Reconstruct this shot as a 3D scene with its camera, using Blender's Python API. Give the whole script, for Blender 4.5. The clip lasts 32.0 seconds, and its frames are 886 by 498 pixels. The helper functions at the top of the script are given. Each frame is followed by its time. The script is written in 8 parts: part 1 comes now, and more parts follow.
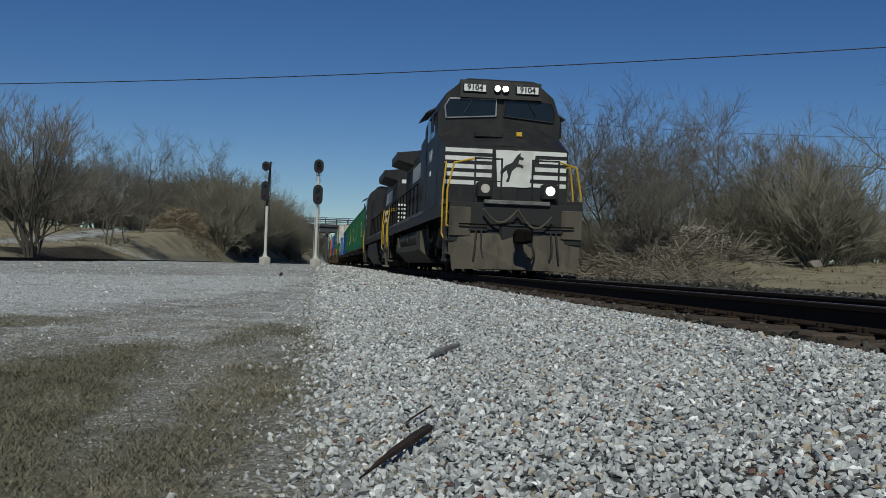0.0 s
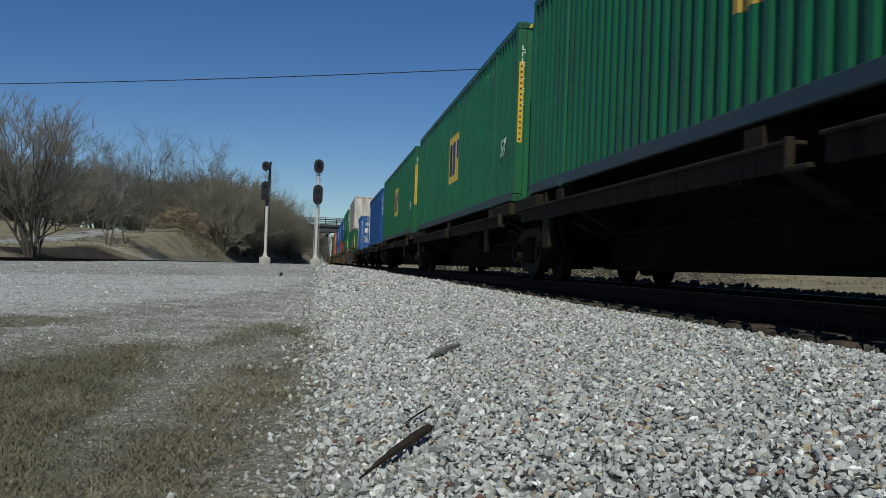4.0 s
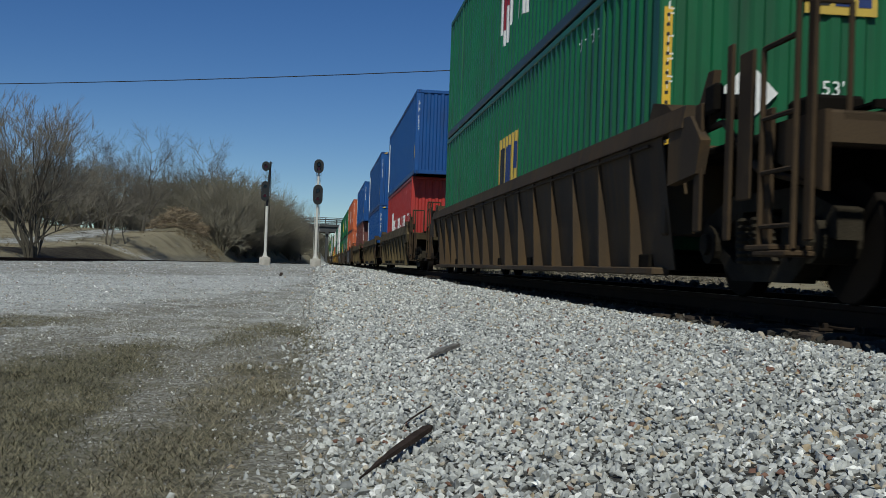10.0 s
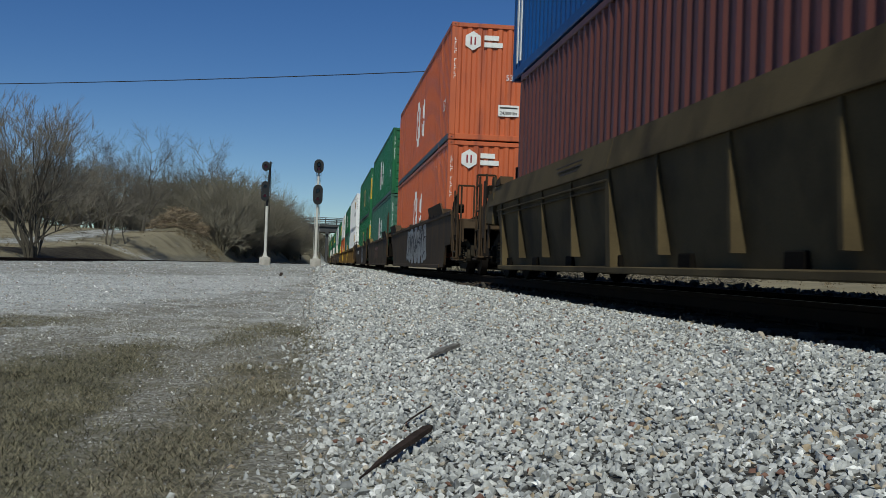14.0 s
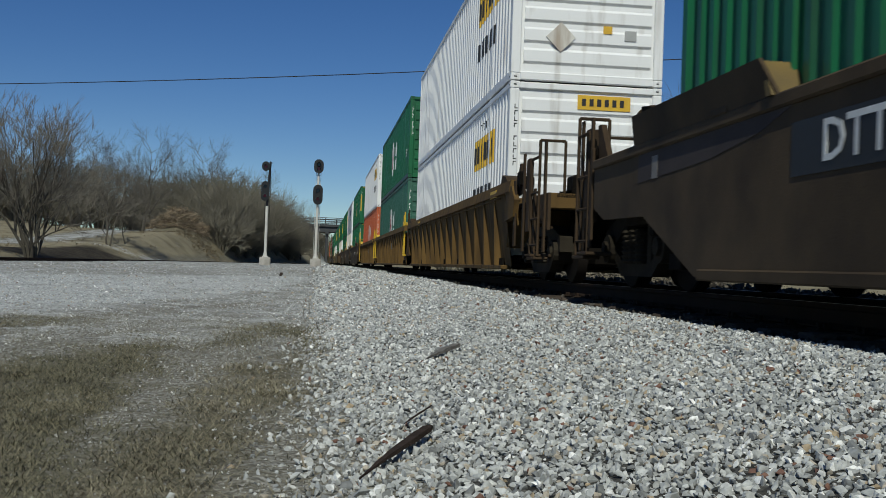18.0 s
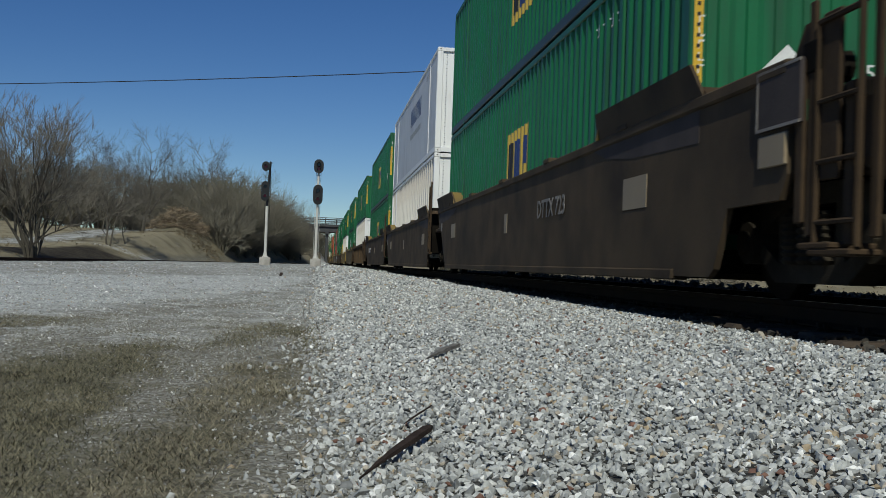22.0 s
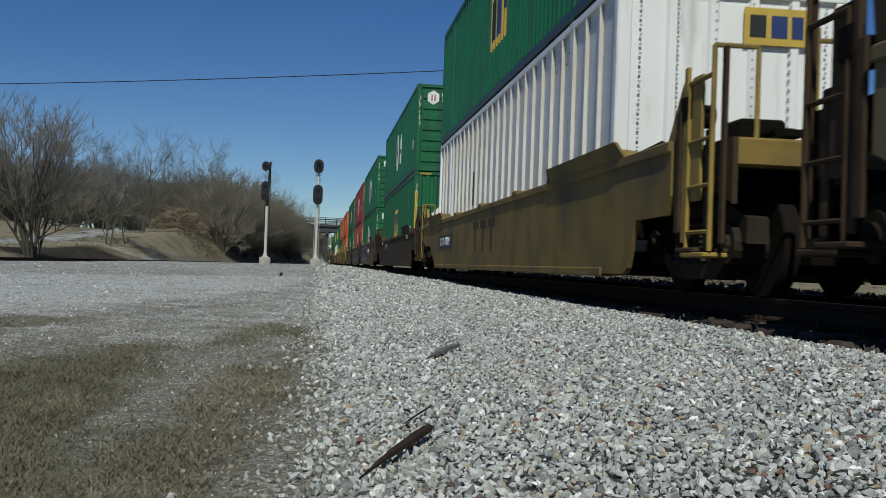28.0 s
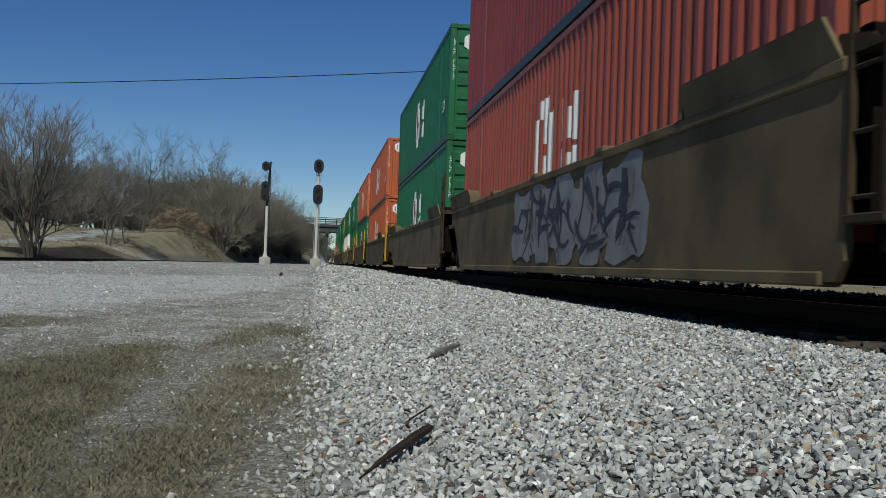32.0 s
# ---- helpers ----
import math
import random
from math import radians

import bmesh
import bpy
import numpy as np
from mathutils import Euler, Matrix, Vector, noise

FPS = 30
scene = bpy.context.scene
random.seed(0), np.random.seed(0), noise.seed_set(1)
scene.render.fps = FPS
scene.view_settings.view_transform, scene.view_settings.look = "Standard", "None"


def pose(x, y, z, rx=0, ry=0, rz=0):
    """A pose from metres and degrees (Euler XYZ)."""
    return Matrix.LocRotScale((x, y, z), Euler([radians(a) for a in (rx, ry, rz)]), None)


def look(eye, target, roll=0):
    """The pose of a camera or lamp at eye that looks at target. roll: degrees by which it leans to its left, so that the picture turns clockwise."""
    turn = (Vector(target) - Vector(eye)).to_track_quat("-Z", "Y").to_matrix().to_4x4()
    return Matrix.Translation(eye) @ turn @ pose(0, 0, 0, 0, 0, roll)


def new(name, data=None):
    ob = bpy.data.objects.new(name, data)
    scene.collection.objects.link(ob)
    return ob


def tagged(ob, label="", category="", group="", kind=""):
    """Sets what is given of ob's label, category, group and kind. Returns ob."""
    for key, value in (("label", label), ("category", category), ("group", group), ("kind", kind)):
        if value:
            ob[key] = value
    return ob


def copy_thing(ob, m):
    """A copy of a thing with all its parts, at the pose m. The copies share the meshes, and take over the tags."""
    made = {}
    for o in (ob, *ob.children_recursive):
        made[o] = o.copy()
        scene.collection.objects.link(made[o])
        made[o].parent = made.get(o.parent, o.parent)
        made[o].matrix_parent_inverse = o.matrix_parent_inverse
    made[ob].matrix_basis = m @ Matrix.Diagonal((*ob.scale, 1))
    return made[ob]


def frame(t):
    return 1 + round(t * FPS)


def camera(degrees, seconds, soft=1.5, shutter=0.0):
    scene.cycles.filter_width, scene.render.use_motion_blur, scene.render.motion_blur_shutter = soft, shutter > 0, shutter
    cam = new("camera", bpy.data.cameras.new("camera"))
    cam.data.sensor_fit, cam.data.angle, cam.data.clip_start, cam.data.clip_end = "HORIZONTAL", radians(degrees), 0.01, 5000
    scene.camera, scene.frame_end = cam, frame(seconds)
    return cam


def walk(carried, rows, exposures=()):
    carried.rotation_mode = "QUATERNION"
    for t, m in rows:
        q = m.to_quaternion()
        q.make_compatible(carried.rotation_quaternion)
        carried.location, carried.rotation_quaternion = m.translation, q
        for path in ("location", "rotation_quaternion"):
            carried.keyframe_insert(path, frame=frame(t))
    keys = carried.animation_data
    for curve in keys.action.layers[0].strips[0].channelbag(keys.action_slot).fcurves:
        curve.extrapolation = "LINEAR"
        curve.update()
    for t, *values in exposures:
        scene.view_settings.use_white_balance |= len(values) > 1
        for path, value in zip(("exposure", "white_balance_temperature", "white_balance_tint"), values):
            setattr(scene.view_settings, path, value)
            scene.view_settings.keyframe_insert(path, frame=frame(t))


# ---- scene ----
CX, RAIL = 4.33, -0.16           # track centre line and top of rail

# ---- camera ----
cam = camera(46.17, 32.0, soft=0.5, shutter=0.08)
YAW, PITCH, ROLL = 6.79, 0.967, 2.03
eye = Vector((0.0, 0.0, 0.0))
aim = Vector((math.sin(radians(YAW)) * math.cos(radians(PITCH)), math.cos(radians(YAW)) * math.cos(radians(PITCH)), math.sin(radians(PITCH))))
stand = look(eye, eye + aim * 10, ROLL)
walk(cam, [(0.0, stand), (32.0, stand)], exposures=[(0.0, -0.78, 6450, 0), (0.6, -0.78, 6450, 0), (2.0, -0.64, 6450, 0), (32.0, -0.64, 6450, 0)])

# ---- world and sun ----
SUN = Vector((-0.19, -1.0, 0.98)).normalized()
world = bpy.data.worlds.new("sky")
scene.world = world
world.use_nodes = True
wn = world.node_tree.nodes
sky = wn.new("ShaderNodeTexSky")
sky.sky_type, sky.sun_disc = "NISHITA", False
sky.sun_elevation = math.asin(SUN.z)
sky.sun_rotation = math.atan2(SUN.x, SUN.y)
sky.altitude, sky.air_density, sky.dust_density, sky.ozone_density = 1500, 0.9, 0.0, 2.7
wn["Background"].inputs[1].default_value = 0.098
tint = wn.new("ShaderNodeHueSaturation")
tint.inputs["Hue"].default_value, tint.inputs["Saturation"].default_value = 0.514, 1.27
world.node_tree.links.new(sky.outputs[0], tint.inputs["Color"])
world.node_tree.links.new(tint.outputs[0], wn["Background"].inputs[0])
sun = new("sun", bpy.data.lights.new("sun", "SUN"))
sun.data.energy, sun.data.angle, sun.data.color = 4.8, radians(0.53), (1.0, 0.95, 0.87)
sun.matrix_world = look((0, 0, 50), Vector((0, 0, 50)) - SUN)

# ---- materials ----
def surf(name, c1, c2=None, scale=2.0, rough=0.6, metal=0.0, bump=0.15, fine=60.0, dirt=None, dirt_amt=0.0, streak=0.0, vary=0.0, emit=0.0, island=0.0, gloss=0.5):
    """Painted or natural surface: two-scale colour change, stains, streaks and fine relief."""
    m = bpy.data.materials.new(name)
    m.use_nodes = True
    t = m.node_tree
    n, ln = t.nodes, t.links
    b = n["Principled BSDF"]
    c2 = c2 or tuple(x * 0.8 for x in c1)
    co = n.new("ShaderNodeTexCoord")
    n1 = n.new("ShaderNodeTexNoise")
    n1.inputs["Scale"].default_value, n1.inputs["Detail"].default_value = scale, 6
    n2 = n.new("ShaderNodeTexNoise")
    n2.inputs["Scale"].default_value, n2.inputs["Detail"].default_value = fine, 3
    ln.new(co.outputs["Object"], n1.inputs["Vector"])
    ln.new(co.outputs["Object"], n2.inputs["Vector"])
    add = n.new("ShaderNodeMath")
    add.operation = "MULTIPLY_ADD"
    ln.new(n2.outputs["Fac"], add.inputs[0])
    add.inputs[1].default_value = 0.5
    ln.new(n1.outputs["Fac"], add.inputs[2])
    r = n.new("ShaderNodeValToRGB")
    r.color_ramp.elements[0].position, r.color_ramp.elements[1].position = 0.55, 0.95
    r.color_ramp.elements[0].color, r.color_ramp.elements[1].color = (*c1, 1), (*c2, 1)
    ln.new(add.outputs[0], r.inputs["Fac"])
    col = r.outputs["Color"]
    if dirt:
        mp = n.new("ShaderNodeMapping")
        mp.inputs["Scale"].default_value = (1, 1, 0.12 if streak else 1)
        ln.new(co.outputs["Object"], mp.inputs["Vector"])
        n3 = n.new("ShaderNodeTexNoise")
        n3.inputs["Scale"].default_value, n3.inputs["Detail"].default_value = (5.0 if streak else 1.3), 8
        ln.new(mp.outputs[0], n3.inputs["Vector"])
        r3 = n.new("ShaderNodeValToRGB")
        r3.color_ramp.elements[0].position, r3.color_ramp.elements[1].position = 0.62 - dirt_amt * 0.35, 0.85 - dirt_amt * 0.2
        ln.new(n3.outputs["Fac"], r3.inputs["Fac"])
        mx = n.new("ShaderNodeMix")
        mx.data_type = "RGBA"
        ln.new(r3.outputs["Color"], mx.inputs["Factor"])
        ln.new(col, mx.inputs["A"])
        mx.inputs["B"].default_value = (*dirt, 1)
        col = mx.outputs["Result"]
    if vary or island:
        hs = n.new("ShaderNodeHueSaturation")
        src = n.new("ShaderNodeNewGeometry").outputs["Random Per Island"] if island else n.new("ShaderNodeObjectInfo").outputs["Random"]
        mr = n.new("ShaderNodeMapRange")
        v = island or vary
        mr.inputs["To Min"].default_value, mr.inputs["To Max"].default_value = 1 - v, 1 + v
        ln.new(src, mr.inputs["Value"])
        ln.new(mr.outputs[0], hs.inputs["Value"])
        ln.new(col, hs.inputs["Color"])
        col = hs.outputs["Color"]
    ln.new(col, b.inputs["Base Color"])
    b.inputs["Roughness"].default_value, b.inputs["Metallic"].default_value = rough, metal
    b.inputs["Specular IOR Level"].default_value = gloss
    if bump:
        bp = n.new("ShaderNodeBump")
        bp.inputs["Strength"].default_value, bp.inputs["Distance"].default_value = bump, 0.01
        ln.new(n2.outputs["Fac"], bp.inputs["Height"])
        ln.new(bp.outputs[0], b.inputs["Normal"])
    if emit:
        b.inputs["Emission Color"].default_value, b.inputs["Emission Strength"].default_value = (*c1, 1), emit
    return m


RUST, GRIME = (0.10, 0.05, 0.03), (0.045, 0.04, 0.034)
GREEN = surf("green_paint", (0.0125, 0.135, 0.050), (0.015, 0.11, 0.044), 0.8, 0.45, gloss=0.35, dirt=(0.022, 0.068, 0.036), dirt_amt=0.42, streak=1, vary=0.12)
GREENRAIL = surf("green_grey_rail", (0.02, 0.05, 0.055), (0.03, 0.045, 0.05), 3, 0.5, dirt=GRIME, dirt_amt=0.4)
SPRUCE = surf("faded_green_paint", (0.03, 0.13, 0.085), (0.035, 0.11, 0.075), 0.8, 0.5, dirt=(0.04, 0.075, 0.06), dirt_amt=0.3, streak=1, vary=0.1)
ORANGE = surf("orange_paint", (0.50, 0.112, 0.035), (0.43, 0.095, 0.034), 0.9, 0.5, dirt=(0.2, 0.05, 0.03), dirt_amt=0.25, streak=1, vary=0.1)
BLUE = surf("blue_paint", (0.008, 0.068, 0.24), (0.01, 0.056, 0.2), 0.9, 0.45, gloss=0.35, dirt=(0.015, 0.04, 0.11), dirt_amt=0.25, streak=1, vary=0.12)
DULLBLUE = surf("weathered_blue_paint", (0.016, 0.085, 0.30), (0.025, 0.10, 0.29), 1.4, 0.5, dirt=(0.12, 0.17, 0.26), dirt_amt=0.4, streak=1)
RED = surf("red_paint", (0.36, 0.022, 0.016), (0.28, 0.02, 0.016), 0.9, 0.5, dirt=(0.15, 0.02, 0.016), dirt_amt=0.25, streak=1, vary=0.08)
MAROON = surf("brick_red_paint", (0.135, 0.04, 0.03), (0.11, 0.036, 0.028), 0.9, 0.55, dirt=(0.07, 0.028, 0.022), dirt_amt=0.35, streak=1)
SCARLET = surf("faded_red_orange_paint", (0.34, 0.07, 0.036), (0.28, 0.06, 0.034), 0.9, 0.5, dirt=(0.16, 0.045, 0.03), dirt_amt=0.3, streak=1)
BRICK = surf("deep_red_paint", (0.23, 0.036, 0.03), (0.19, 0.034, 0.028), 0.9, 0.5, dirt=(0.11, 0.03, 0.024), dirt_amt=0.3, streak=1)
WHITE = surf("white_paint", (0.82, 0.82, 0.81), (0.77, 0.77, 0.76), 1.0, 0.45, dirt=(0.48, 0.45, 0.41), dirt_amt=0.15, streak=1)
OLDWHITE = surf("stained_white_aluminium", (0.66, 0.64, 0.58), (0.56, 0.52, 0.46), 1.2, 0.45, dirt=(0.30, 0.22, 0.15), dirt_amt=0.45, streak=1)
SILVER = surf("dull_aluminium_sheet", (0.66, 0.66, 0.67), (0.58, 0.58, 0.60), 0.8, 0.5, 0.0, dirt=(0.42, 0.41, 0.40), dirt_amt=0.25, streak=1)
TAN = surf("cream_sheet_side", (0.52, 0.46, 0.37), (0.46, 0.40, 0.32), 0.8, 0.55, dirt=(0.3, 0.25, 0.2), dirt_amt=0.3, streak=1)
ROOF = surf("container_roof", (0.35, 0.35, 0.34), None, 2, 0.6)
DECAL = surf("white_marking", (0.78, 0.78, 0.76), (0.66, 0.66, 0.64), 8, 0.6, bump=0.05)
YELLOW = surf("yellow_marking", (0.68, 0.42, 0.03), (0.6, 0.36, 0.03), 6, 0.5, bump=0.05)
GOLD = surf("mustard_emblem", (0.55, 0.38, 0.06), (0.48, 0.33, 0.06), 6, 0.5, bump=0.05)
NAVY = surf("navy_marking", (0.02, 0.04, 0.15), None, 6, 0.5, bump=0.05)
CRIMSON = surf("crimson_marking", (0.25, 0.02, 0.03), None, 6, 0.5, bump=0.05)
INK = surf("black_marking", (0.015, 0.015, 0.016), None, 6, 0.6, bump=0.05)
PLATE = surf("grey_plate", (0.42, 0.43, 0.42), (0.33, 0.33, 0.32), 5, 0.6, bump=0.05)
STEEL = surf("galvanised_bar", (0.5, 0.51, 0.52), (0.4, 0.4, 0.4), 12, 0.4, 0.6)
BLACK = surf("black_loco_paint", (0.0176, 0.0176, 0.0188), (0.0224, 0.0224, 0.0224), 0.7, 0.5, gloss=0.25, dirt=(0.0368, 0.0344, 0.0296), dirt_amt=0.42, streak=1)
# grimy steel, its colour lowered further to stand for shade under the cars
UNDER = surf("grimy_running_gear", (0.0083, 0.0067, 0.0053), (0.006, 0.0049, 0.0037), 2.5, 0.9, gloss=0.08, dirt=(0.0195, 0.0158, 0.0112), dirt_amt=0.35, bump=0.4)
FRAMESTEEL = surf("dusty_truck_casting", (0.0434, 0.0364, 0.0266), (0.0252, 0.021, 0.0154), 3.5, 0.9, gloss=0.1, dirt=(0.0112, 0.0091, 0.007), dirt_amt=0.45, bump=0.5)
PILOT = surf("dusty_pilot_steel", (0.115, 0.101, 0.078), (0.078, 0.069, 0.053), 1.2, 0.85, gloss=0.15, dirt=(0.045, 0.04, 0.034), dirt_amt=0.4, streak=1)
RAILY = surf("yellow_handrail", (0.62, 0.40, 0.02), (0.5, 0.3, 0.02), 8, 0.45, dirt=(0.2, 0.13, 0.04), dirt_amt=0.2)
NOSEWHITE = surf("white_nose_stripe", (0.72, 0.72, 0.69), (0.62, 0.61, 0.57), 4, 0.45, dirt=(0.4, 0.37, 0.32), dirt_amt=0.25)
SILL = surf("scuffed_white_sill", (0.20, 0.20, 0.19), (0.07, 0.068, 0.065), 5, 0.6, dirt=(0.07, 0.065, 0.06), dirt_amt=0.5)
GRILL = surf("dark_grille", (0.012, 0.012, 0.012), None, 20, 0.7)
GLASS = surf("dark_cab_glass", (0.012, 0.015, 0.016), None, 2, 0.06, bump=0)
LAMPGLOW = surf("lit_headlight", (1.0, 0.93, 0.82), (1.0, 0.93, 0.82), 2, 0.2, bump=0, emit=7.0)
LAMPDIM = surf("lamp_lens", (0.55, 0.5, 0.42), None, 9, 0.1, bump=0)
REDLAMP = surf("red_signal_lens", (0.10, 0.01, 0.02), (0.08, 0.01, 0.02), 2, 0.15, bump=0, emit=0.06)
BROWNCAR = surf("brown_wellcar_paint", (0.1445, 0.0867, 0.0289), (0.102, 0.0612, 0.0221), 1.0, 0.8, gloss=0.15, dirt=(0.0467, 0.0306, 0.0153), dirt_amt=0.5, streak=1, vary=0.08)
YELCAR = surf("mustard_wellcar_paint", (0.2448, 0.167, 0.0446), (0.198, 0.1368, 0.0432), 0.8, 0.75, gloss=0.2, dirt=(0.108, 0.0828, 0.0446), dirt_amt=0.6)
TAUPECAR = surf("taupe_wellcar_paint", (0.0956, 0.0673, 0.0398), (0.0688, 0.0498, 0.0306), 0.7, 0.8, gloss=0.15, dirt=(0.0383, 0.0283, 0.0199), dirt_amt=0.58, vary=0.1)
OLIVECAR = surf("olive_drab_wellcar_paint", (0.19, 0.145, 0.078), (0.14, 0.108, 0.06), 0.8, 0.8, gloss=0.15, dirt=(0.075, 0.058, 0.034), dirt_amt=0.55, vary=0.06)
REDCAR = surf("faded_red_brown_wellcar_paint", (0.19, 0.145, 0.1), (0.135, 0.1, 0.072), 0.9, 0.8, gloss=0.15, dirt=(0.075, 0.055, 0.042), dirt_amt=0.5, vary=0.06)
MUSTARDIRON = surf("grimy_mustard_ironwork", (0.36, 0.25, 0.06), (0.27, 0.19, 0.055), 4, 0.75, gloss=0.2, dirt=(0.12, 0.09, 0.05), dirt_amt=0.45)
DRABCAR = surf("dark_drab_wellcar_paint", (0.112, 0.084, 0.043), (0.08, 0.061, 0.033), 0.8, 0.8, gloss=0.12, dirt=(0.0324, 0.0243, 0.0144), dirt_amt=0.5, vary=0.06)
DARKCAR = surf("sooty_wellcar_paint", (0.077, 0.0532, 0.0322), (0.049, 0.035, 0.0238), 0.9, 0.8, gloss=0.15, dirt=(0.091, 0.056, 0.0252), dirt_amt=0.4, streak=1, vary=0.1)
SPINEPAINT = surf("grimy_spine_paint", (0.04, 0.0328, 0.0208), (0.0272, 0.0224, 0.0144), 1.1, 0.85, gloss=0.1, dirt=(0.012, 0.0096, 0.0072), dirt_amt=0.5, streak=1)
RUSTIRON = surf("rusty_ironwork", (0.068, 0.0448, 0.0256), (0.044, 0.0296, 0.0184), 4, 0.85, gloss=0.15, dirt=(0.032, 0.0216, 0.0136), dirt_amt=0.4)
STAIN = surf("dull_purple_overpaint", (0.075, 0.062, 0.058), (0.05, 0.042, 0.042), 2, 0.8, gloss=0.15, bump=0.05)
PATCH = surf("tan_repaint_patch", (0.30, 0.23, 0.14), (0.26, 0.2, 0.13), 3, 0.6, bump=0.05)
SPRAYGREY = surf("pale_spray_paint", (0.29, 0.285, 0.28), (0.17, 0.17, 0.17), 3, 0.6, bump=0.05)
SPRAYFAINT = surf("faded_spray_paint", (0.26, 0.235, 0.205), (0.17, 0.15, 0.13), 3, 0.6, bump=0.05)
SPRAYDARK = surf("dark_spray_paint", (0.02, 0.022, 0.035), None, 3, 0.6, bump=0.05)
SPRAYBLUE = surf("slate_spray_paint", (0.05, 0.052, 0.066), (0.036, 0.037, 0.047), 3, 0.7, bump=0.05)
# wheel colour is likewise lowered for the shade beneath the cars
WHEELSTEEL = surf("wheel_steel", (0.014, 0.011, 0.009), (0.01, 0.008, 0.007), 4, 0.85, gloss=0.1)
TREAD = surf("polished_tread", (0.45, 0.44, 0.42), None, 20, 0.25, 0.9)
RAILSIDE = surf("rusty_rail", (0.035, 0.023, 0.016), (0.024, 0.017, 0.013), 3, 0.9, gloss=0.1, dirt=(0.02, 0.017, 0.015), dirt_amt=0.4)
RAILTOP = surf("rail_head_steel", (0.28, 0.27, 0.26), (0.2, 0.19, 0.18), 6, 0.3, 0.8)
TIE = surf("creosoted_timber", (0.055, 0.042, 0.032), (0.08, 0.063, 0.05), 3, 0.95, gloss=0.1, dirt=(0.02, 0.017, 0.015), dirt_amt=0.4, bump=0.6, vary=0.25)
CONCRETE = surf("weathered_concrete", (0.42, 0.40, 0.36), (0.34, 0.32, 0.29), 3, 0.85, dirt=(0.2, 0.18, 0.16), dirt_amt=0.3, bump=0.3)
MASTPAINT = surf("pale_mast_paint", (0.58, 0.57, 0.53), (0.5, 0.49, 0.45), 3, 0.5, dirt=(0.3, 0.28, 0.24), dirt_amt=0.2)
SIGNALBLACK = surf("signal_black", (0.006, 0.006, 0.007), None, 4, 0.5)
BRIDGESTEEL = surf("dark_bridge_steel", (0.05, 0.052, 0.055), (0.035, 0.037, 0.04), 1, 0.7)
BARK = surf("grey_brown_bark", (0.08, 0.07, 0.053), (0.055, 0.048, 0.037), 2, 0.9, dirt=(0.05, 0.042, 0.035), dirt_amt=0.4, bump=0.6, vary=0.2)
TWIG = surf("bare_twigs", (0.105, 0.094, 0.076), (0.148, 0.131, 0.104), 0.8, 0.9, bump=0, vary=0.25)
BRUSH = surf("brown_brush_stems", (0.135, 0.124, 0.094), (0.18, 0.163, 0.124), 0.6, 0.9, bump=0, vary=0.2)
VINES = surf("olive_vine_tangle", (0.085, 0.085, 0.05), (0.125, 0.12, 0.075), 0.6, 0.9, bump=0, vary=0.15)
STRAW = surf("dry_grass", (0.27, 0.205, 0.115), (0.16, 0.128, 0.072), 0.7, 0.9, bump=0, island=0.5)
MATTED = surf("matted_dead_grass", (0.222, 0.2, 0.13), (0.138, 0.129, 0.083), 0.9, 0.95, bump=0, island=0.75)
TANGRASS = surf("bleached_dead_grass", (0.25, 0.222, 0.152), (0.165, 0.15, 0.102), 0.9, 0.95, bump=0, island=0.7)
GREYBRUSH = surf("grey_dead_branches", (0.19, 0.165, 0.125), (0.12, 0.105, 0.08), 1.5, 0.9, bump=0.3, island=0.45)
LOGWOOD = surf("cut_branches", (0.30, 0.235, 0.155), (0.17, 0.13, 0.085), 1.5, 0.9, bump=0.3, island=0.35)
RUBBLE = surf("pale_rubble", (0.24, 0.215, 0.18), (0.16, 0.14, 0.115), 2, 0.9, bump=0.4, island=0.35)
WIRE = surf("black_cable", (0.012, 0.012, 0.012), None, 2, 0.6, bump=0)
DRIFTWOOD = surf("dark_rotten_wood", (0.032, 0.024, 0.021), (0.052, 0.038, 0.033), 14, 0.95, gloss=0.1, dirt=(0.015, 0.012, 0.011), dirt_amt=0.4, bump=0.8)
GREYWOOD = surf("grey_weathered_wood", (0.17, 0.16, 0.15), (0.11, 0.105, 0.1), 14, 0.9, bump=0.8)


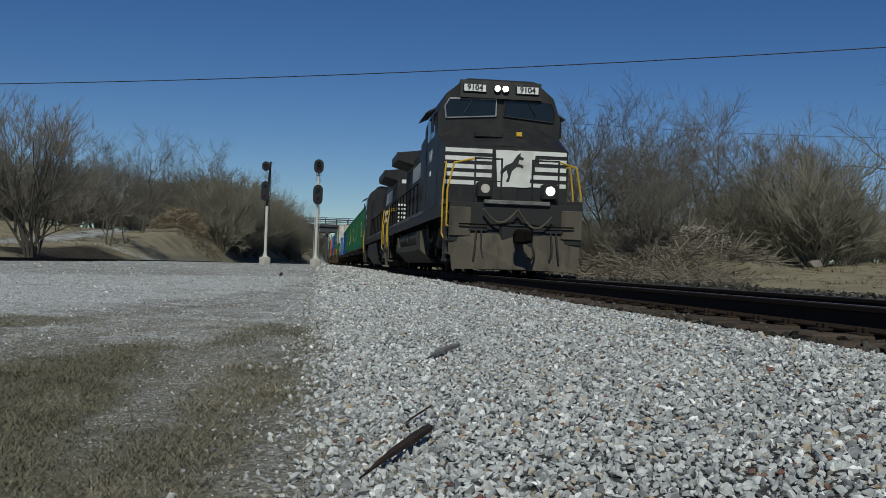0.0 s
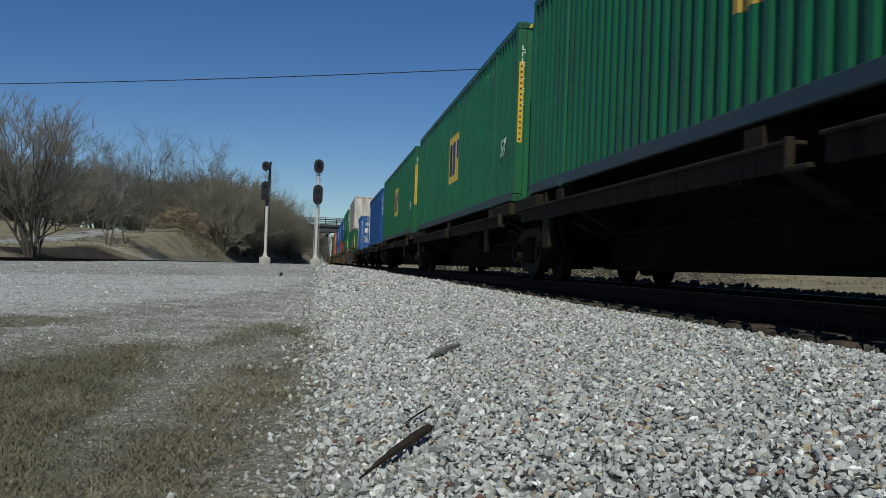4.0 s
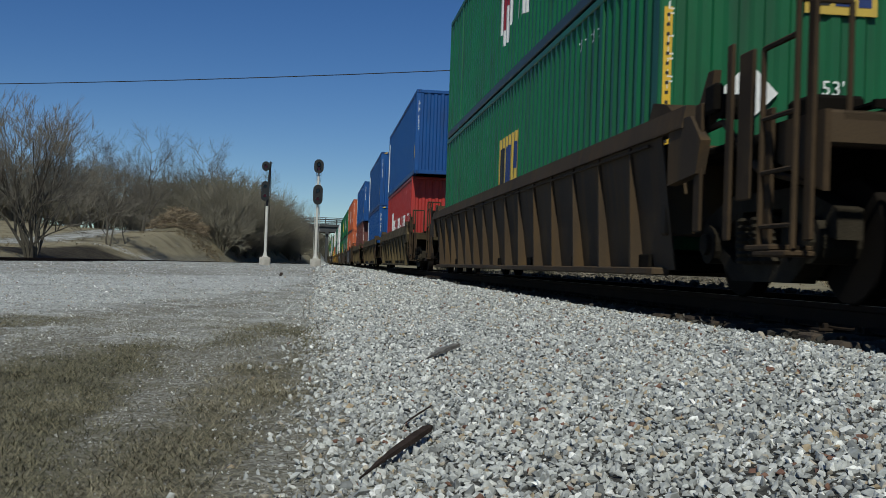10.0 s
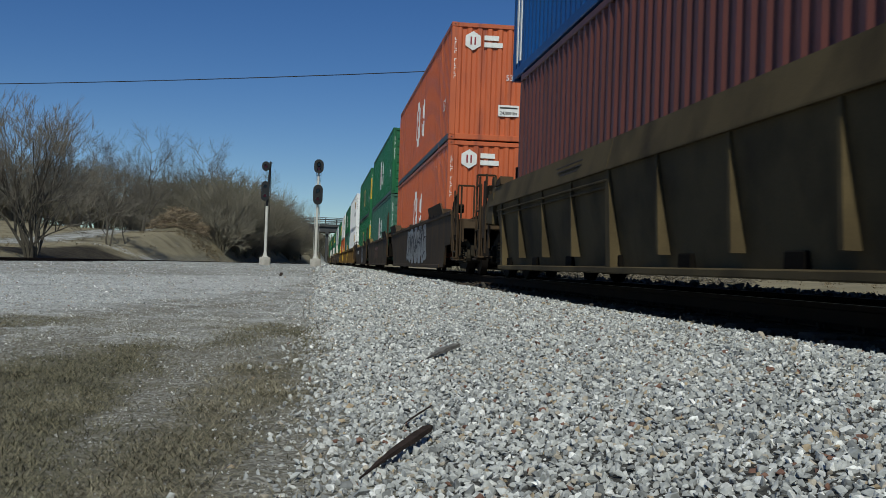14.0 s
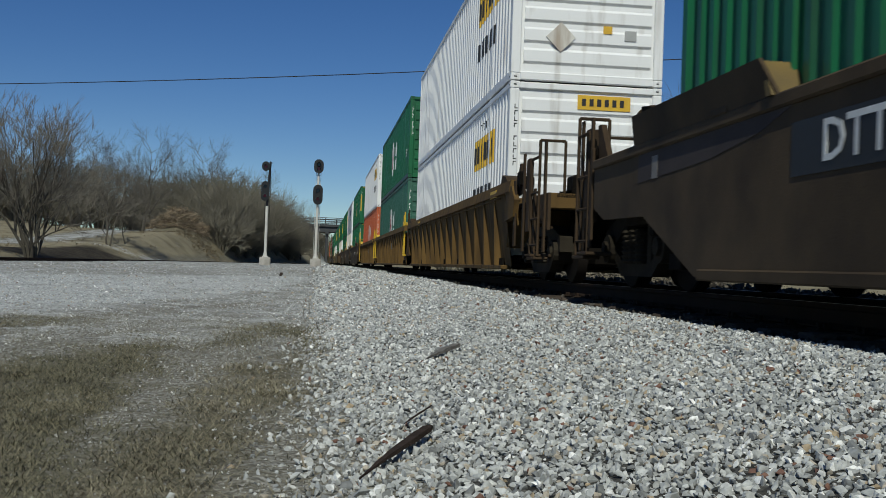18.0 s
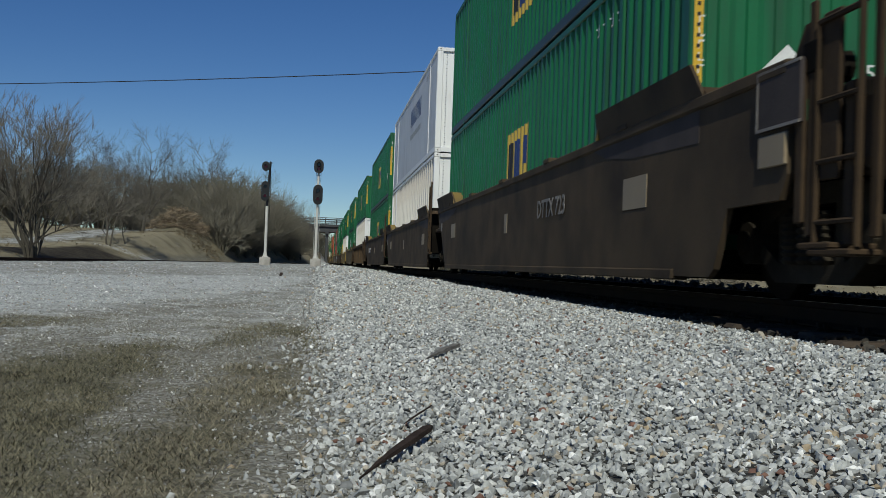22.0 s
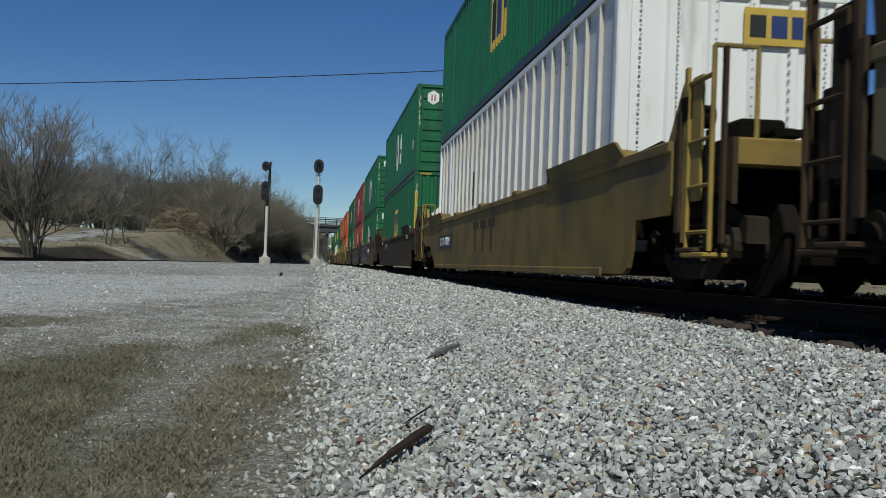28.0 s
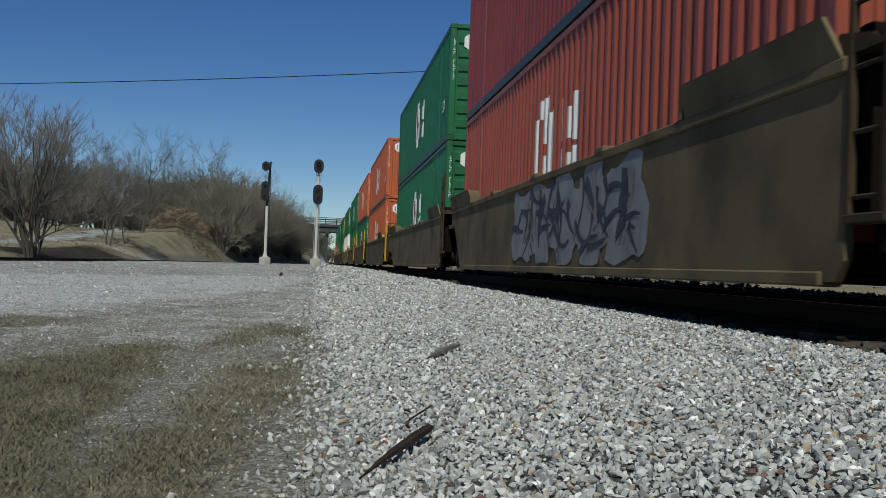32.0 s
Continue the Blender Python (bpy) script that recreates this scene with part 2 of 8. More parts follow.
def stone_material(name, tones):
    """Crushed stone: each piece takes one tone, with veins and grain."""
    m = bpy.data.materials.new(name)
    m.use_nodes = True
    n, ln = m.node_tree.nodes, m.node_tree.links
    b = n["Principled BSDF"]
    g = n.new("ShaderNodeNewGeometry")
    r = n.new("ShaderNodeValToRGB")
    r.color_ramp.interpolation = "CONSTANT"
    e = r.color_ramp.elements
    e[0].position, e[0].color = 0.0, (*tones[0][1], 1)
    e[1].position, e[1].color = tones[1][0], (*tones[1][1], 1)
    for p, c in tones[2:]:
        e.new(p).color = (*c, 1)
    ln.new(g.outputs["Random Per Island"], r.inputs["Fac"])
    co = n.new("ShaderNodeTexCoord")
    t1 = n.new("ShaderNodeTexNoise")
    t1.inputs["Scale"].default_value, t1.inputs["Detail"].default_value = 45, 5
    ln.new(co.outputs["Object"], t1.inputs["Vector"])
    mr = n.new("ShaderNodeMapRange")
    mr.inputs["From Min"].default_value, mr.inputs["From Max"].default_value = 0.3, 0.7
    mr.inputs["To Min"].default_value, mr.inputs["To Max"].default_value = 0.72, 1.2
    ln.new(t1.outputs["Fac"], mr.inputs["Value"])
    hs = n.new("ShaderNodeHueSaturation")
    ln.new(mr.outputs[0], hs.inputs["Value"])
    ln.new(r.outputs["Color"], hs.inputs["Color"])
    ln.new(hs.outputs["Color"], b.inputs["Base Color"])
    b.inputs["Roughness"].default_value = 0.85
    b.inputs["Specular IOR Level"].default_value = 0.2
    bp = n.new("ShaderNodeBump")
    bp.inputs["Strength"].default_value, bp.inputs["Distance"].default_value = 0.3, 0.004
    ln.new(t1.outputs["Fac"], bp.inputs["Height"])
    ln.new(bp.outputs[0], b.inputs["Normal"])
    return m


STONES = stone_material("limestone_ballast", [(0, (0.445, 0.455, 0.445)), (0.20, (0.315, 0.325, 0.323)), (0.36, (0.525, 0.535, 0.522)), (0.56, (0.385, 0.394, 0.388)), (0.70, (0.205, 0.212, 0.212)), (0.78, (0.640, 0.645, 0.630)), (0.87, (0.430, 0.385, 0.320)), (0.92, (0.392, 0.315, 0.215)), (0.945, (0.830, 0.830, 0.810)), (0.985, (0.20, 0.112, 0.085))])
# stones of the track bed: shade under the train is put into their tones
SHADESTONES = stone_material("oily_track_ballast", [(0, (0.05, 0.045, 0.038)), (0.3, (0.035, 0.031, 0.026)), (0.6, (0.075, 0.068, 0.058)), (0.9, (0.13, 0.12, 0.105))])
PEBBLES = stone_material("scattered_gravel", [(0, (0.40, 0.397, 0.375)), (0.3, (0.29, 0.283, 0.256)), (0.5, (0.49, 0.49, 0.468)), (0.74, (0.2, 0.188, 0.155)), (0.93, (0.68, 0.68, 0.66))])


def ground_material():
    """Dirt and gravel; the mesh's own masks say where gravel, straw and ballast lie."""
    m = bpy.data.materials.new("dirt_and_gravel_ground")
    m.use_nodes = True
    n, ln = m.node_tree.nodes, m.node_tree.links
    b = n["Principled BSDF"]
    co = n.new("ShaderNodeTexCoord")

    def tex(scale, detail=6, kind="ShaderNodeTexNoise"):
        x = n.new(kind)
        x.inputs["Scale"].default_value = scale
        if kind == "ShaderNodeTexNoise":
            x.inputs["Detail"].default_value = detail
        ln.new(co.outputs["Object"], x.inputs["Vector"])
        return x

    def ramp(src, *stops):
        r = n.new("ShaderNodeValToRGB")
        e = r.color_ramp.elements
        e[0].position, e[0].color = stops[0][0], (*stops[0][1], 1)
        e[1].position, e[1].color = stops[1][0], (*stops[1][1], 1)
        for p, c in stops[2:]:
            e.new(p).color = (*c, 1)
        ln.new(src, r.inputs["Fac"])
        return r.outputs["Color"]

    def mix(f, a, c):
        x = n.new("ShaderNodeMix")
        x.data_type = "RGBA"
        ln.new(f, x.inputs["Factor"])
        ln.new(a, x.inputs["A"])
        ln.new(c, x.inputs["B"])
        return x.outputs["Result"]

    def mask(attr, soft, scale, coarse=0.0):
        a = n.new("ShaderNodeAttribute")
        a.attribute_name = attr
        s = n.new("ShaderNodeMath")
        s.operation = "MULTIPLY_ADD"
        ln.new(tex(scale, 8).outputs["Fac"], s.inputs[0])
        s.inputs[1].default_value = soft
        ln.new(a.outputs["Fac"], s.inputs[2])
        r = n.new("ShaderNodeMapRange")
        r.inputs["From Min"].default_value, r.inputs["From Max"].default_value = 0.5 * soft + 0.24, 0.5 * soft + 0.68
        last = s.outputs[0]
        if coarse:                                   # speckle along the edge
            s2 = n.new("ShaderNodeMath")
            s2.operation = "MULTIPLY_ADD"
            ln.new(tex(scale * 9, 4).outputs["Fac"], s2.inputs[0])
            s2.inputs[1].default_value = coarse
            ln.new(last, s2.inputs[2])
            last = s2.outputs[0]
            r.inputs["From Min"].default_value += 0.5 * coarse
            r.inputs["From Max"].default_value += 0.5 * coarse
        ln.new(last, r.inputs["Value"])
        return r.outputs[0]

    vor = tex(26, kind="ShaderNodeTexVoronoi")
    crumbs = tex(60, kind="ShaderNodeTexVoronoi")
    soil = ramp(tex(2.6, 10).outputs["Fac"], (0.32, (0.075, 0.068, 0.045)), (0.5, (0.15, 0.136, 0.09)), (0.68, (0.21, 0.192, 0.135)))
    speck = ramp(tex(34, 6).outputs["Fac"], (0.36, (0.085, 0.078, 0.058)), (0.56, (0.205, 0.188, 0.142)), (0.72, (0.38, 0.366, 0.325)))
    half = n.new("ShaderNodeValue")
    half.outputs[0].default_value = 0.5
    dirt = mix(half.outputs[0], soil, speck)
    grit = ramp(crumbs.outputs["Color"], (0.1, (0.115, 0.108, 0.09)), (0.5, (0.235, 0.226, 0.197)), (0.9, (0.42, 0.412, 0.38)))
    grey = ramp(vor.outputs["Color"], (0.1, (0.29, 0.296, 0.292)), (0.5, (0.46, 0.47, 0.462)), (0.9, (0.68, 0.69, 0.68)))
    field = ramp(tex(0.35, 9).outputs["Fac"], (0.3, (0.15, 0.13, 0.085)), (0.55, (0.285, 0.25, 0.168)), (0.75, (0.23, 0.205, 0.135)))
    col = mix(mask("stony", 0.7, 2.2, 0.8), dirt, grit)
    col = mix(mask("field", 0.5, 0.6), col, field)
    col = mix(mask("gravel", 1.2, 1.3, 1.1), col, grey)
    # darker ground in a strip beyond the side track
    burnt = ramp(tex(1.1, 8).outputs["Fac"], (0.35, (0.03, 0.026, 0.02)), (0.65, (0.065, 0.056, 0.042)))
    col = mix(mask("burnt", 0.7, 0.5), col, burnt)
    # ground under the ballast, coloured dark as the shade in gaps between stones
    shaded_bed = ramp(vor.outputs["Color"], (0.1, (0.03, 0.029, 0.027)), (0.9, (0.12, 0.118, 0.112)))
    col = mix(mask("ballast", 0.2, 6), col, shaded_bed)
    ln.new(col, b.inputs["Base Color"])
    b.inputs["Roughness"].default_value = 0.95
    b.inputs["Specular IOR Level"].default_value = 0.1
    bp = n.new("ShaderNodeBump")
    bp.inputs["Strength"].default_value, bp.inputs["Distance"].default_value = 0.9, 0.03
    ln.new(tex(30, 6).outputs["Fac"], bp.inputs["Height"])
    ln.new(bp.outputs[0], b.inputs["Normal"])
    return m


GROUND = ground_material()


# ---- building helpers ----
class Mesh:
    """Collects simple solids into one mesh."""

    def __init__(self):
        self.v, self.f = [], []

    def add(self, vs, fs):
        o = len(self.v)
        self.v.extend(tuple(p) for p in vs)
        self.f.extend(tuple(i + o for i in q) for q in fs)
        return self

    def box(self, x0, y0, z0, x1, y1, z1):
        return self.add([(x0, y0, z0), (x1, y0, z0), (x1, y1, z0), (x0, y1, z0), (x0, y0, z1), (x1, y0, z1), (x1, y1, z1), (x0, y1, z1)],
                        [(0, 3, 2, 1), (4, 5, 6, 7), (0, 1, 5, 4), (1, 2, 6, 5), (2, 3, 7, 6), (3, 0, 4, 7)])

    def slab(self, x0, y0, z0, x1, y1, z1, e=0.01):
        """A box with its twelve edges chamfered by e."""
        e = min(e, abs(x1 - x0) / 2.1, abs(y1 - y0) / 2.1, abs(z1 - z0) / 2.1)
        vs, fs, idx = [], [], {}
        lo, hi = (x0, y0, z0), (x1, y1, z1)
        for sx in (0, 1):
            for sy in (0, 1):
                for sz in (0, 1):
                    s = (sx, sy, sz)
                    for ax in range(3):
                        p = [(lo[k] + e if s[k] == 0 else hi[k] - e) for k in range(3)]
                        p[ax] = lo[ax] if s[ax] == 0 else hi[ax]
                        idx[(s, ax)] = len(vs)
                        vs.append(p)
        for ax in range(3):
            a, b = (ax + 1) % 3, (ax + 2) % 3
            for side in (0, 1):
                q = []
                for u, w in ((0, 0), (1, 0), (1, 1), (0, 1)):
                    s = [0, 0, 0]
                    s[ax], s[a], s[b] = side, u, w
                    q.append(idx[(tuple(s), ax)])
                fs.append(tuple(q if side else q[::-1]))
            for u in (0, 1):
                for w in (0, 1):
                    q = []
                    for end, axs in ((0, (a, b)), (1, (b, a))):
                        s = [0, 0, 0]
                        s[ax], s[a], s[b] = end, u, w
                        q += [idx[(tuple(s), axs[0])], idx[(tuple(s), axs[1])]]
                    fs.append(tuple(q if (u ^ w) == 0 else q[::-1]))
        for sx in (0, 1):
            for sy in (0, 1):
                for sz in (0, 1):
                    q = [idx[((sx, sy, sz), k)] for k in range(3)]
                    fs.append(tuple(q if (sx + sy + sz) % 2 else q[::-1]))
        return self.add(vs, fs)

    def prism(self, pts, axis, a, b):
        """Extrude a closed outline along an axis; pts are the two other coordinates in x, y, z order."""
        def at(p, w):
            return (w, p[0], p[1]) if axis == "x" else ((p[0], w, p[1]) if axis == "y" else (p[0], p[1], w))
        k = len(pts)
        return self.add([at(p, a) for p in pts] + [at(p, b) for p in pts],
                        [tuple(range(k - 1, -1, -1)), tuple(range(k, 2 * k))] + [(i, (i + 1) % k, k + (i + 1) % k, k + i) for i in range(k)])

    def tube(self, p0, p1, r0, r1=None, n=8, cap=True):
        p0, p1 = Vector(p0), Vector(p1)
        r1 = r0 if r1 is None else r1
        d = (p1 - p0).normalized()
        u = d.orthogonal().normalized()
        w = d.cross(u)
        ring = [(math.cos(2 * math.pi * i / n), math.sin(2 * math.pi * i / n)) for i in range(n)]
        vs = [p0 + (u * c + w * s) * r0 for c, s in ring] + [p1 + (u * c + w * s) * r1 for c, s in ring]
        fs = [(i, (i + 1) % n, n + (i + 1) % n, n + i) for i in range(n)]
        if cap:
            fs += [tuple(range(n - 1, -1, -1)), tuple(range(n, 2 * n))]
        return self.add(vs, fs)

    def pipe(self, pts, r, n=6):
        for a, b in zip(pts, pts[1:]):
            self.tube(a, b, r, r, n)
        return self

    def disc(self, c, axis, r, a, b, n=16):
        p = {"x": (1, 0, 0), "y": (0, 1, 0), "z": (0, 0, 1)}[axis]
        c = Vector(c)
        return self.tube(c + Vector(p) * a, c + Vector(p) * b, r, r, n)

    def ring(self, c, axis, r, t, n=16, k=5):
        c = Vector(c)
        pts = []
        for i in range(n + 1):
            a = 2 * math.pi * i / n
            o = (0, math.cos(a), math.sin(a)) if axis == "x" else ((math.cos(a), 0, math.sin(a)) if axis == "y" else (math.cos(a), math.sin(a), 0))
            pts.append(c + Vector(o) * r)
        return self.pipe(pts, t, k)

    def data(self, name, mat, smooth=False):
        me = bpy.data.meshes.new(name)
        me.from_pydata(self.v, [], self.f)
        if smooth:
            me.shade_smooth()
            me.set_sharp_from_angle(angle=radians(38))
        me.materials.append(mat)
        me.update()
        return me


def part(name, mesh, mat, parent, label="", smooth=False):
    data = mesh if isinstance(mesh, bpy.types.Mesh) else mesh.data(name, mat, smooth)
    ob = new(name, data)
    ob.parent = parent
    if label:
        ob["label"] = label
    return ob


def thing(name, label, category, group="", kind=""):
    return tagged(new(name), label, category, group, kind)


def solo(name, mesh, mat, label, category="", group="", kind="", smooth=False):
    return tagged(new(name, mesh.data(name, mat, smooth)), label, category, group, kind)


GLYPHS = {}


def letters(text, size, mat, parent, m, bold=0.0, name="lettering", narrow=1.0):
    """Flat lettering in the built-in font, at the pose m in its parent's space (reads along its x, up its y)."""
    key = (text, size, mat.name, bold, narrow)
    if key not in GLYPHS:
        c = bpy.data.curves.new(name, "FONT")
        c.body, c.size, c.extrude, c.offset = text, size, 0.002, bold
        c.align_x, c.align_y, c.resolution_u = "CENTER", "CENTER", 2
        o = bpy.data.objects.new("glyphs", c)
        scene.collection.objects.link(o)
        bpy.context.view_layer.update()
        me = bpy.data.meshes.new_from_object(o.evaluated_get(bpy.context.evaluated_depsgraph_get()))
        bpy.data.objects.remove(o)
        if narrow != 1.0:
            me.transform(Matrix.Diagonal((narrow, 1, 1, 1)))
        me.materials.clear()
        me.materials.append(mat)
        me.name = name
        GLYPHS[key] = me
    ob = new(name, GLYPHS[key])
    ob.parent = parent
    ob.matrix_local = m
    return ob


def on_side(x, y, z):
    """Pose of lettering on the side that faces -x, reading towards -y ... +y as seen from outside."""
    return Matrix.Translation((x, y, z)) @ Matrix(((0, 0, -1, 0), (-1, 0, 0, 0), (0, 1, 0, 0), (0, 0, 0, 1)))


def on_end(x, y, z):
    """Pose of lettering on an end that faces -y."""
    return Matrix.Translation((x, y, z)) @ Matrix(((1, 0, 0, 0), (0, 0, -1, 0), (0, 1, 0, 0), (0, 0, 0, 1)))

# ---- ground ----
SIDING = [(6.0, 260), (2.6, 200), (-2.6, 150), (-8.2, 112), (-12.3, 82), (-15.2, 52), (-17.4, 20), (-18.6, -20), (-19.0, -60)]   # middle of the side track


def smooth(a, b, x):
    t = min(1.0, max(0.0, (x - a) / (b - a)))
    return t * t * (3 - 2 * t)


def siding_x(y):
    p = SIDING
    if y >= p[0][1]:
        return p[0][0] + (y - p[0][1]) * 0.04
    for (xa, ya), (xb, yb) in zip(p, p[1:]):
        if y >= yb:
            t = (ya - y) / (ya - yb)
            return xa + (xb - xa) * t
    return p[-1][0]


def height(x, y):
    """Lie of the land."""
    left = -0.72 + 0.42 * smooth(14, 75, y)
    d = siding_x(y) - x                              # how far beyond the side track
    z = left
    if d > -3:
        z = left + (-0.46 - left) * smooth(-3, -1.6, d) * smooth(8, 30, y)
        z += (0.75 + 2.3 * smooth(70, 112, y)) * smooth(1.2, 5.8, d) + 1.6 * smooth(10, 45, d) * smooth(60, 120, y)
    # core of the brush heap beside the side track
    z += 1.7 * math.exp(-((x + 15.2) / 2.3) ** 2 - ((y - 115) / 2.6) ** 2)
    right = -0.62 + 0.5 * smooth(8, 14, x) + 1.1 * smooth(12, 30, x) + 1.5 * smooth(40, 120, x)
    right += 1.5 * math.exp(-((x - 13.5) / 3.2) ** 2 - ((y - 39) / 5.0) ** 2)
    crest = -0.395
    if x < CX:
        t = smooth(-0.05, 2.85, x)
        z = z + (crest - z) * (0.15 * t + 0.85 * min(1, max(0, (x + 0.05) / 2.8)))
    else:
        z = crest + (right - crest) * smooth(6.3, 8.4, x) + 0.225 * smooth(5.5, 5.8, x) * (1 - smooth(6.25, 6.9, x))
    z += (0.025 * noise.noise(Vector((x * 0.8, y * 0.8, 0))) + (0.022 * noise.noise(Vector((x * 2.6, y * 2.6, 4))) + (0.014 * noise.noise(Vector((x * 8, y * 8, 4))) + 0.008 * noise.noise(Vector((x * 17, y * 17, 4))) if y < 11 else 0) if x < 0.2 and y < 30 else 0)) * (1 - smooth(2.2, 2.7, x) * (1 - smooth(6.2, 7, x)))
    far = smooth(150, 600, math.hypot(x, y))
    return z + far * 2.0 * noise.noise(Vector((x * 0.004, y * 0.004, 3)))


def band(x, y, pts, w):
    """1 inside a strip of half width w along a line of points, fading out."""
    best = 1e9
    for (xa, ya), (xb, yb) in zip(pts, pts[1:]):
        dx, dy = xb - xa, yb - ya
        t = min(1, max(0, ((x - xa) * dx + (y - ya) * dy) / (dx * dx + dy * dy)))
        best = min(best, math.hypot(x - xa - t * dx, y - ya - t * dy))
    return 1 - smooth(w * 0.55, w * 1.45, best)


# patches of the yard: dry grass grows in TUFTED, pale crushed stone covers LANE
TUFTED = [
    ([(-6, 1.5), (-6, 6.2), (-1.94, 6.75), (-1.66, 7.34), (-1.62, 8.2), (-1.25, 8.6), (-1.06, 6.1), (-1.01, 5.0), (-1.03, 4.4), (-0.98, 3.9), (-0.86, 3.3), (-0.8, 1.5)], 1.0),
    ([(-0.55, 5.82), (-0.47, 7.2), (-0.14, 7.0), (-0.1, 5.9), (-0.3, 4.98), (-0.38, 4.4), (-0.42, 3.9), (-0.4, 2.0), (-0.66, 2.0), (-0.66, 3.4), (-0.6, 4.3), (-0.56, 4.9)], 0.9),
    ([(-0.87, 9.14), (-0.64, 11.2), (-0.12, 12.2), (-0.06, 10.6), (-0.5, 9.4)], 0.8),
    ([(-0.06, 8.2), (-0.05, 9.3), (0.06, 9.3), (0.07, 8.2)], 0.9),
    ([(-6, 9.3), (-2.98, 9.9), (-2.6, 11.2), (-2.0, 13.4), (-0.9, 17.4), (-0.8, 18.8), (-1.9, 15.6), (-2.6, 14.1), (-3.0, 11.9), (-6, 10.9)], 0.55)]
LANE = [(-30, 12), (-6, 11.3), (-3.3, 11.6), (-2.95, 12.2), (-2.75, 14.2), (-2.6, 17), (-1.5, 20.5), (-0.35, 26), (-0.3, 42), (-6, 34), (-12, 31), (-30, 30)]
TRACKWAY = [(-60, 66), (-32, 74), (-23.4, 80.5), (-20.6, 92), (-19.4, 112), (-21, 135)]
APRON = [(-19.5, 84), (-16.5, 84.5), (-13.3, 88), (-11.8, 92)]


def inside(x, y, poly, soft, flat=0.28):
    """How far a point lies inside an outline, 0 to 1 across a soft edge; lengths along y count less."""
    best, odd = 1e9, False
    for (xa, ya), (xb, yb) in zip(poly, poly[1:] + poly[:1]):
        if (ya > y) != (yb > y) and x < xa + (xb - xa) * (y - ya) / (yb - ya):
            odd = not odd
        dx, dy, px, py = xb - xa, (yb - ya) * flat, x - xa, (y - ya) * flat
        t = min(1, max(0, (px * dx + py * dy) / (dx * dx + dy * dy + 1e-9)))
        best = min(best, math.hypot(px - t * dx, py - t * dy))
    return smooth(-soft, soft, best if odd else -best)


def tufted(x, y):
    """Share of dry grass, 0 to 1."""
    if not (-6.5 < x < 0.3 and 1.5 < y < 20):
        return 0.0
    w = Vector((x * 1.7, y * 0.7, 1))
    k = 0.4 + min(1.0, y / 9)
    x += k * (0.10 * noise.noise(w) + 0.05 * noise.noise(w * 3.1))
    y += k * (0.45 * noise.noise(w + Vector((7, 3, 2))) + 0.2 * noise.noise(w * 2.7))
    patchy = 0.74 + 0.5 * noise.noise(Vector((x * 4.1, y * 1.5, 3)))
    return min(1.0, patchy * max(v * inside(x, y, p, 0.11 + 0.014 * y) for p, v in TUFTED) + 0.3 * (1 - smooth(3.2, 5.2, y)) * smooth(-0.1, -0.4, x))


def masks(x, y):
    """Shares of crushed stone, field, ballast, dark ground and grit at a place."""
    x0, y0 = x, y
    if -32 < x < 0.4 and 2 < y < 45:                     # ragged edges
        w = Vector((x * 0.9, y * 0.55, 1))
        k = min(1.0, y / 14)
        x, y = x + (0.35 + k) * 0.35 * noise.noise(w) + 0.1 * noise.noise(w * 6), y + (0.5 + k) * 1.2 * noise.noise(w + Vector((7, 3, 2))) + 0.3 * noise.noise(w * 5)
        x = min(x, 0.4) if x0 < 0 else x0
    near = y0 < 46 and -32 < x0 < 0.6
    g = (0.72 + 0.25 * noise.noise(Vector((x0 * 0.6, y0 * 0.25, 4)))) * inside(x, y, LANE, 0.8) if near else 0.0
    g = max(g, 0.46 * band(x, y, TRACKWAY, 2.0), 0.36 * band(x, y, APRON, 1.0))
    sd = siding_x(y) - x
    if y0 > 18 and x0 < 2 and sd < 0:
        g = max(g, 0.40 + 0.12 * noise.noise(Vector((x0 * 0.25, y0 * 0.12, 9))))
    st = (0.60 - 0.5 * tufted(x0, y0)) if near else 0.0
    if near and 8.2 < y0 < 24:
        st = max(st, 0.72 * smooth(8.2, 9.6, y0 + 0.9 * x0 + 1.4) * (1 - 0.75 * tufted(x0, y0)))
        g = max(g, 0.34 * smooth(8.2, 9.2, y0) * (1 - tufted(x0, y0)))
    if -3.2 < sd < 1.2:
        g = max(g, 0.42)
    if y0 > 20:
        st = 0.8 if sd < 1.2 else 0.3
    f = smooth(2.0, 3.4, sd) if sd > 0 else smooth(8.6, 10.5, x)
    if 7.4 < x < 9.5:
        g = max(g, 0.7)
    f *= 1 - band(x, y, TRACKWAY, 2.2)
    k = 0.95 * smooth(1.2, 2.4, sd) * (1 - smooth(4.6, 6.4, sd)) * smooth(60, 66, y) * (1 - smooth(79, 85, y))
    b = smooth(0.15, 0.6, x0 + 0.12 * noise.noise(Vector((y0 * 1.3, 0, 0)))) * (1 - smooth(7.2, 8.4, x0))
    if x0 < 3.0 and (y0 < 2.1 or y0 > 108):
        g, b = max(g, b), 0.0
    return g, f, b, k, st


def steps(stops):
    """Grid lines: (from, to, spacing) stretches."""
    out = []
    for a, b, s in stops:
        k = max(1, round((b - a) / s))
        out += [a + (b - a) * i / k for i in range(k)]
    return out + [stops[-1][1]]


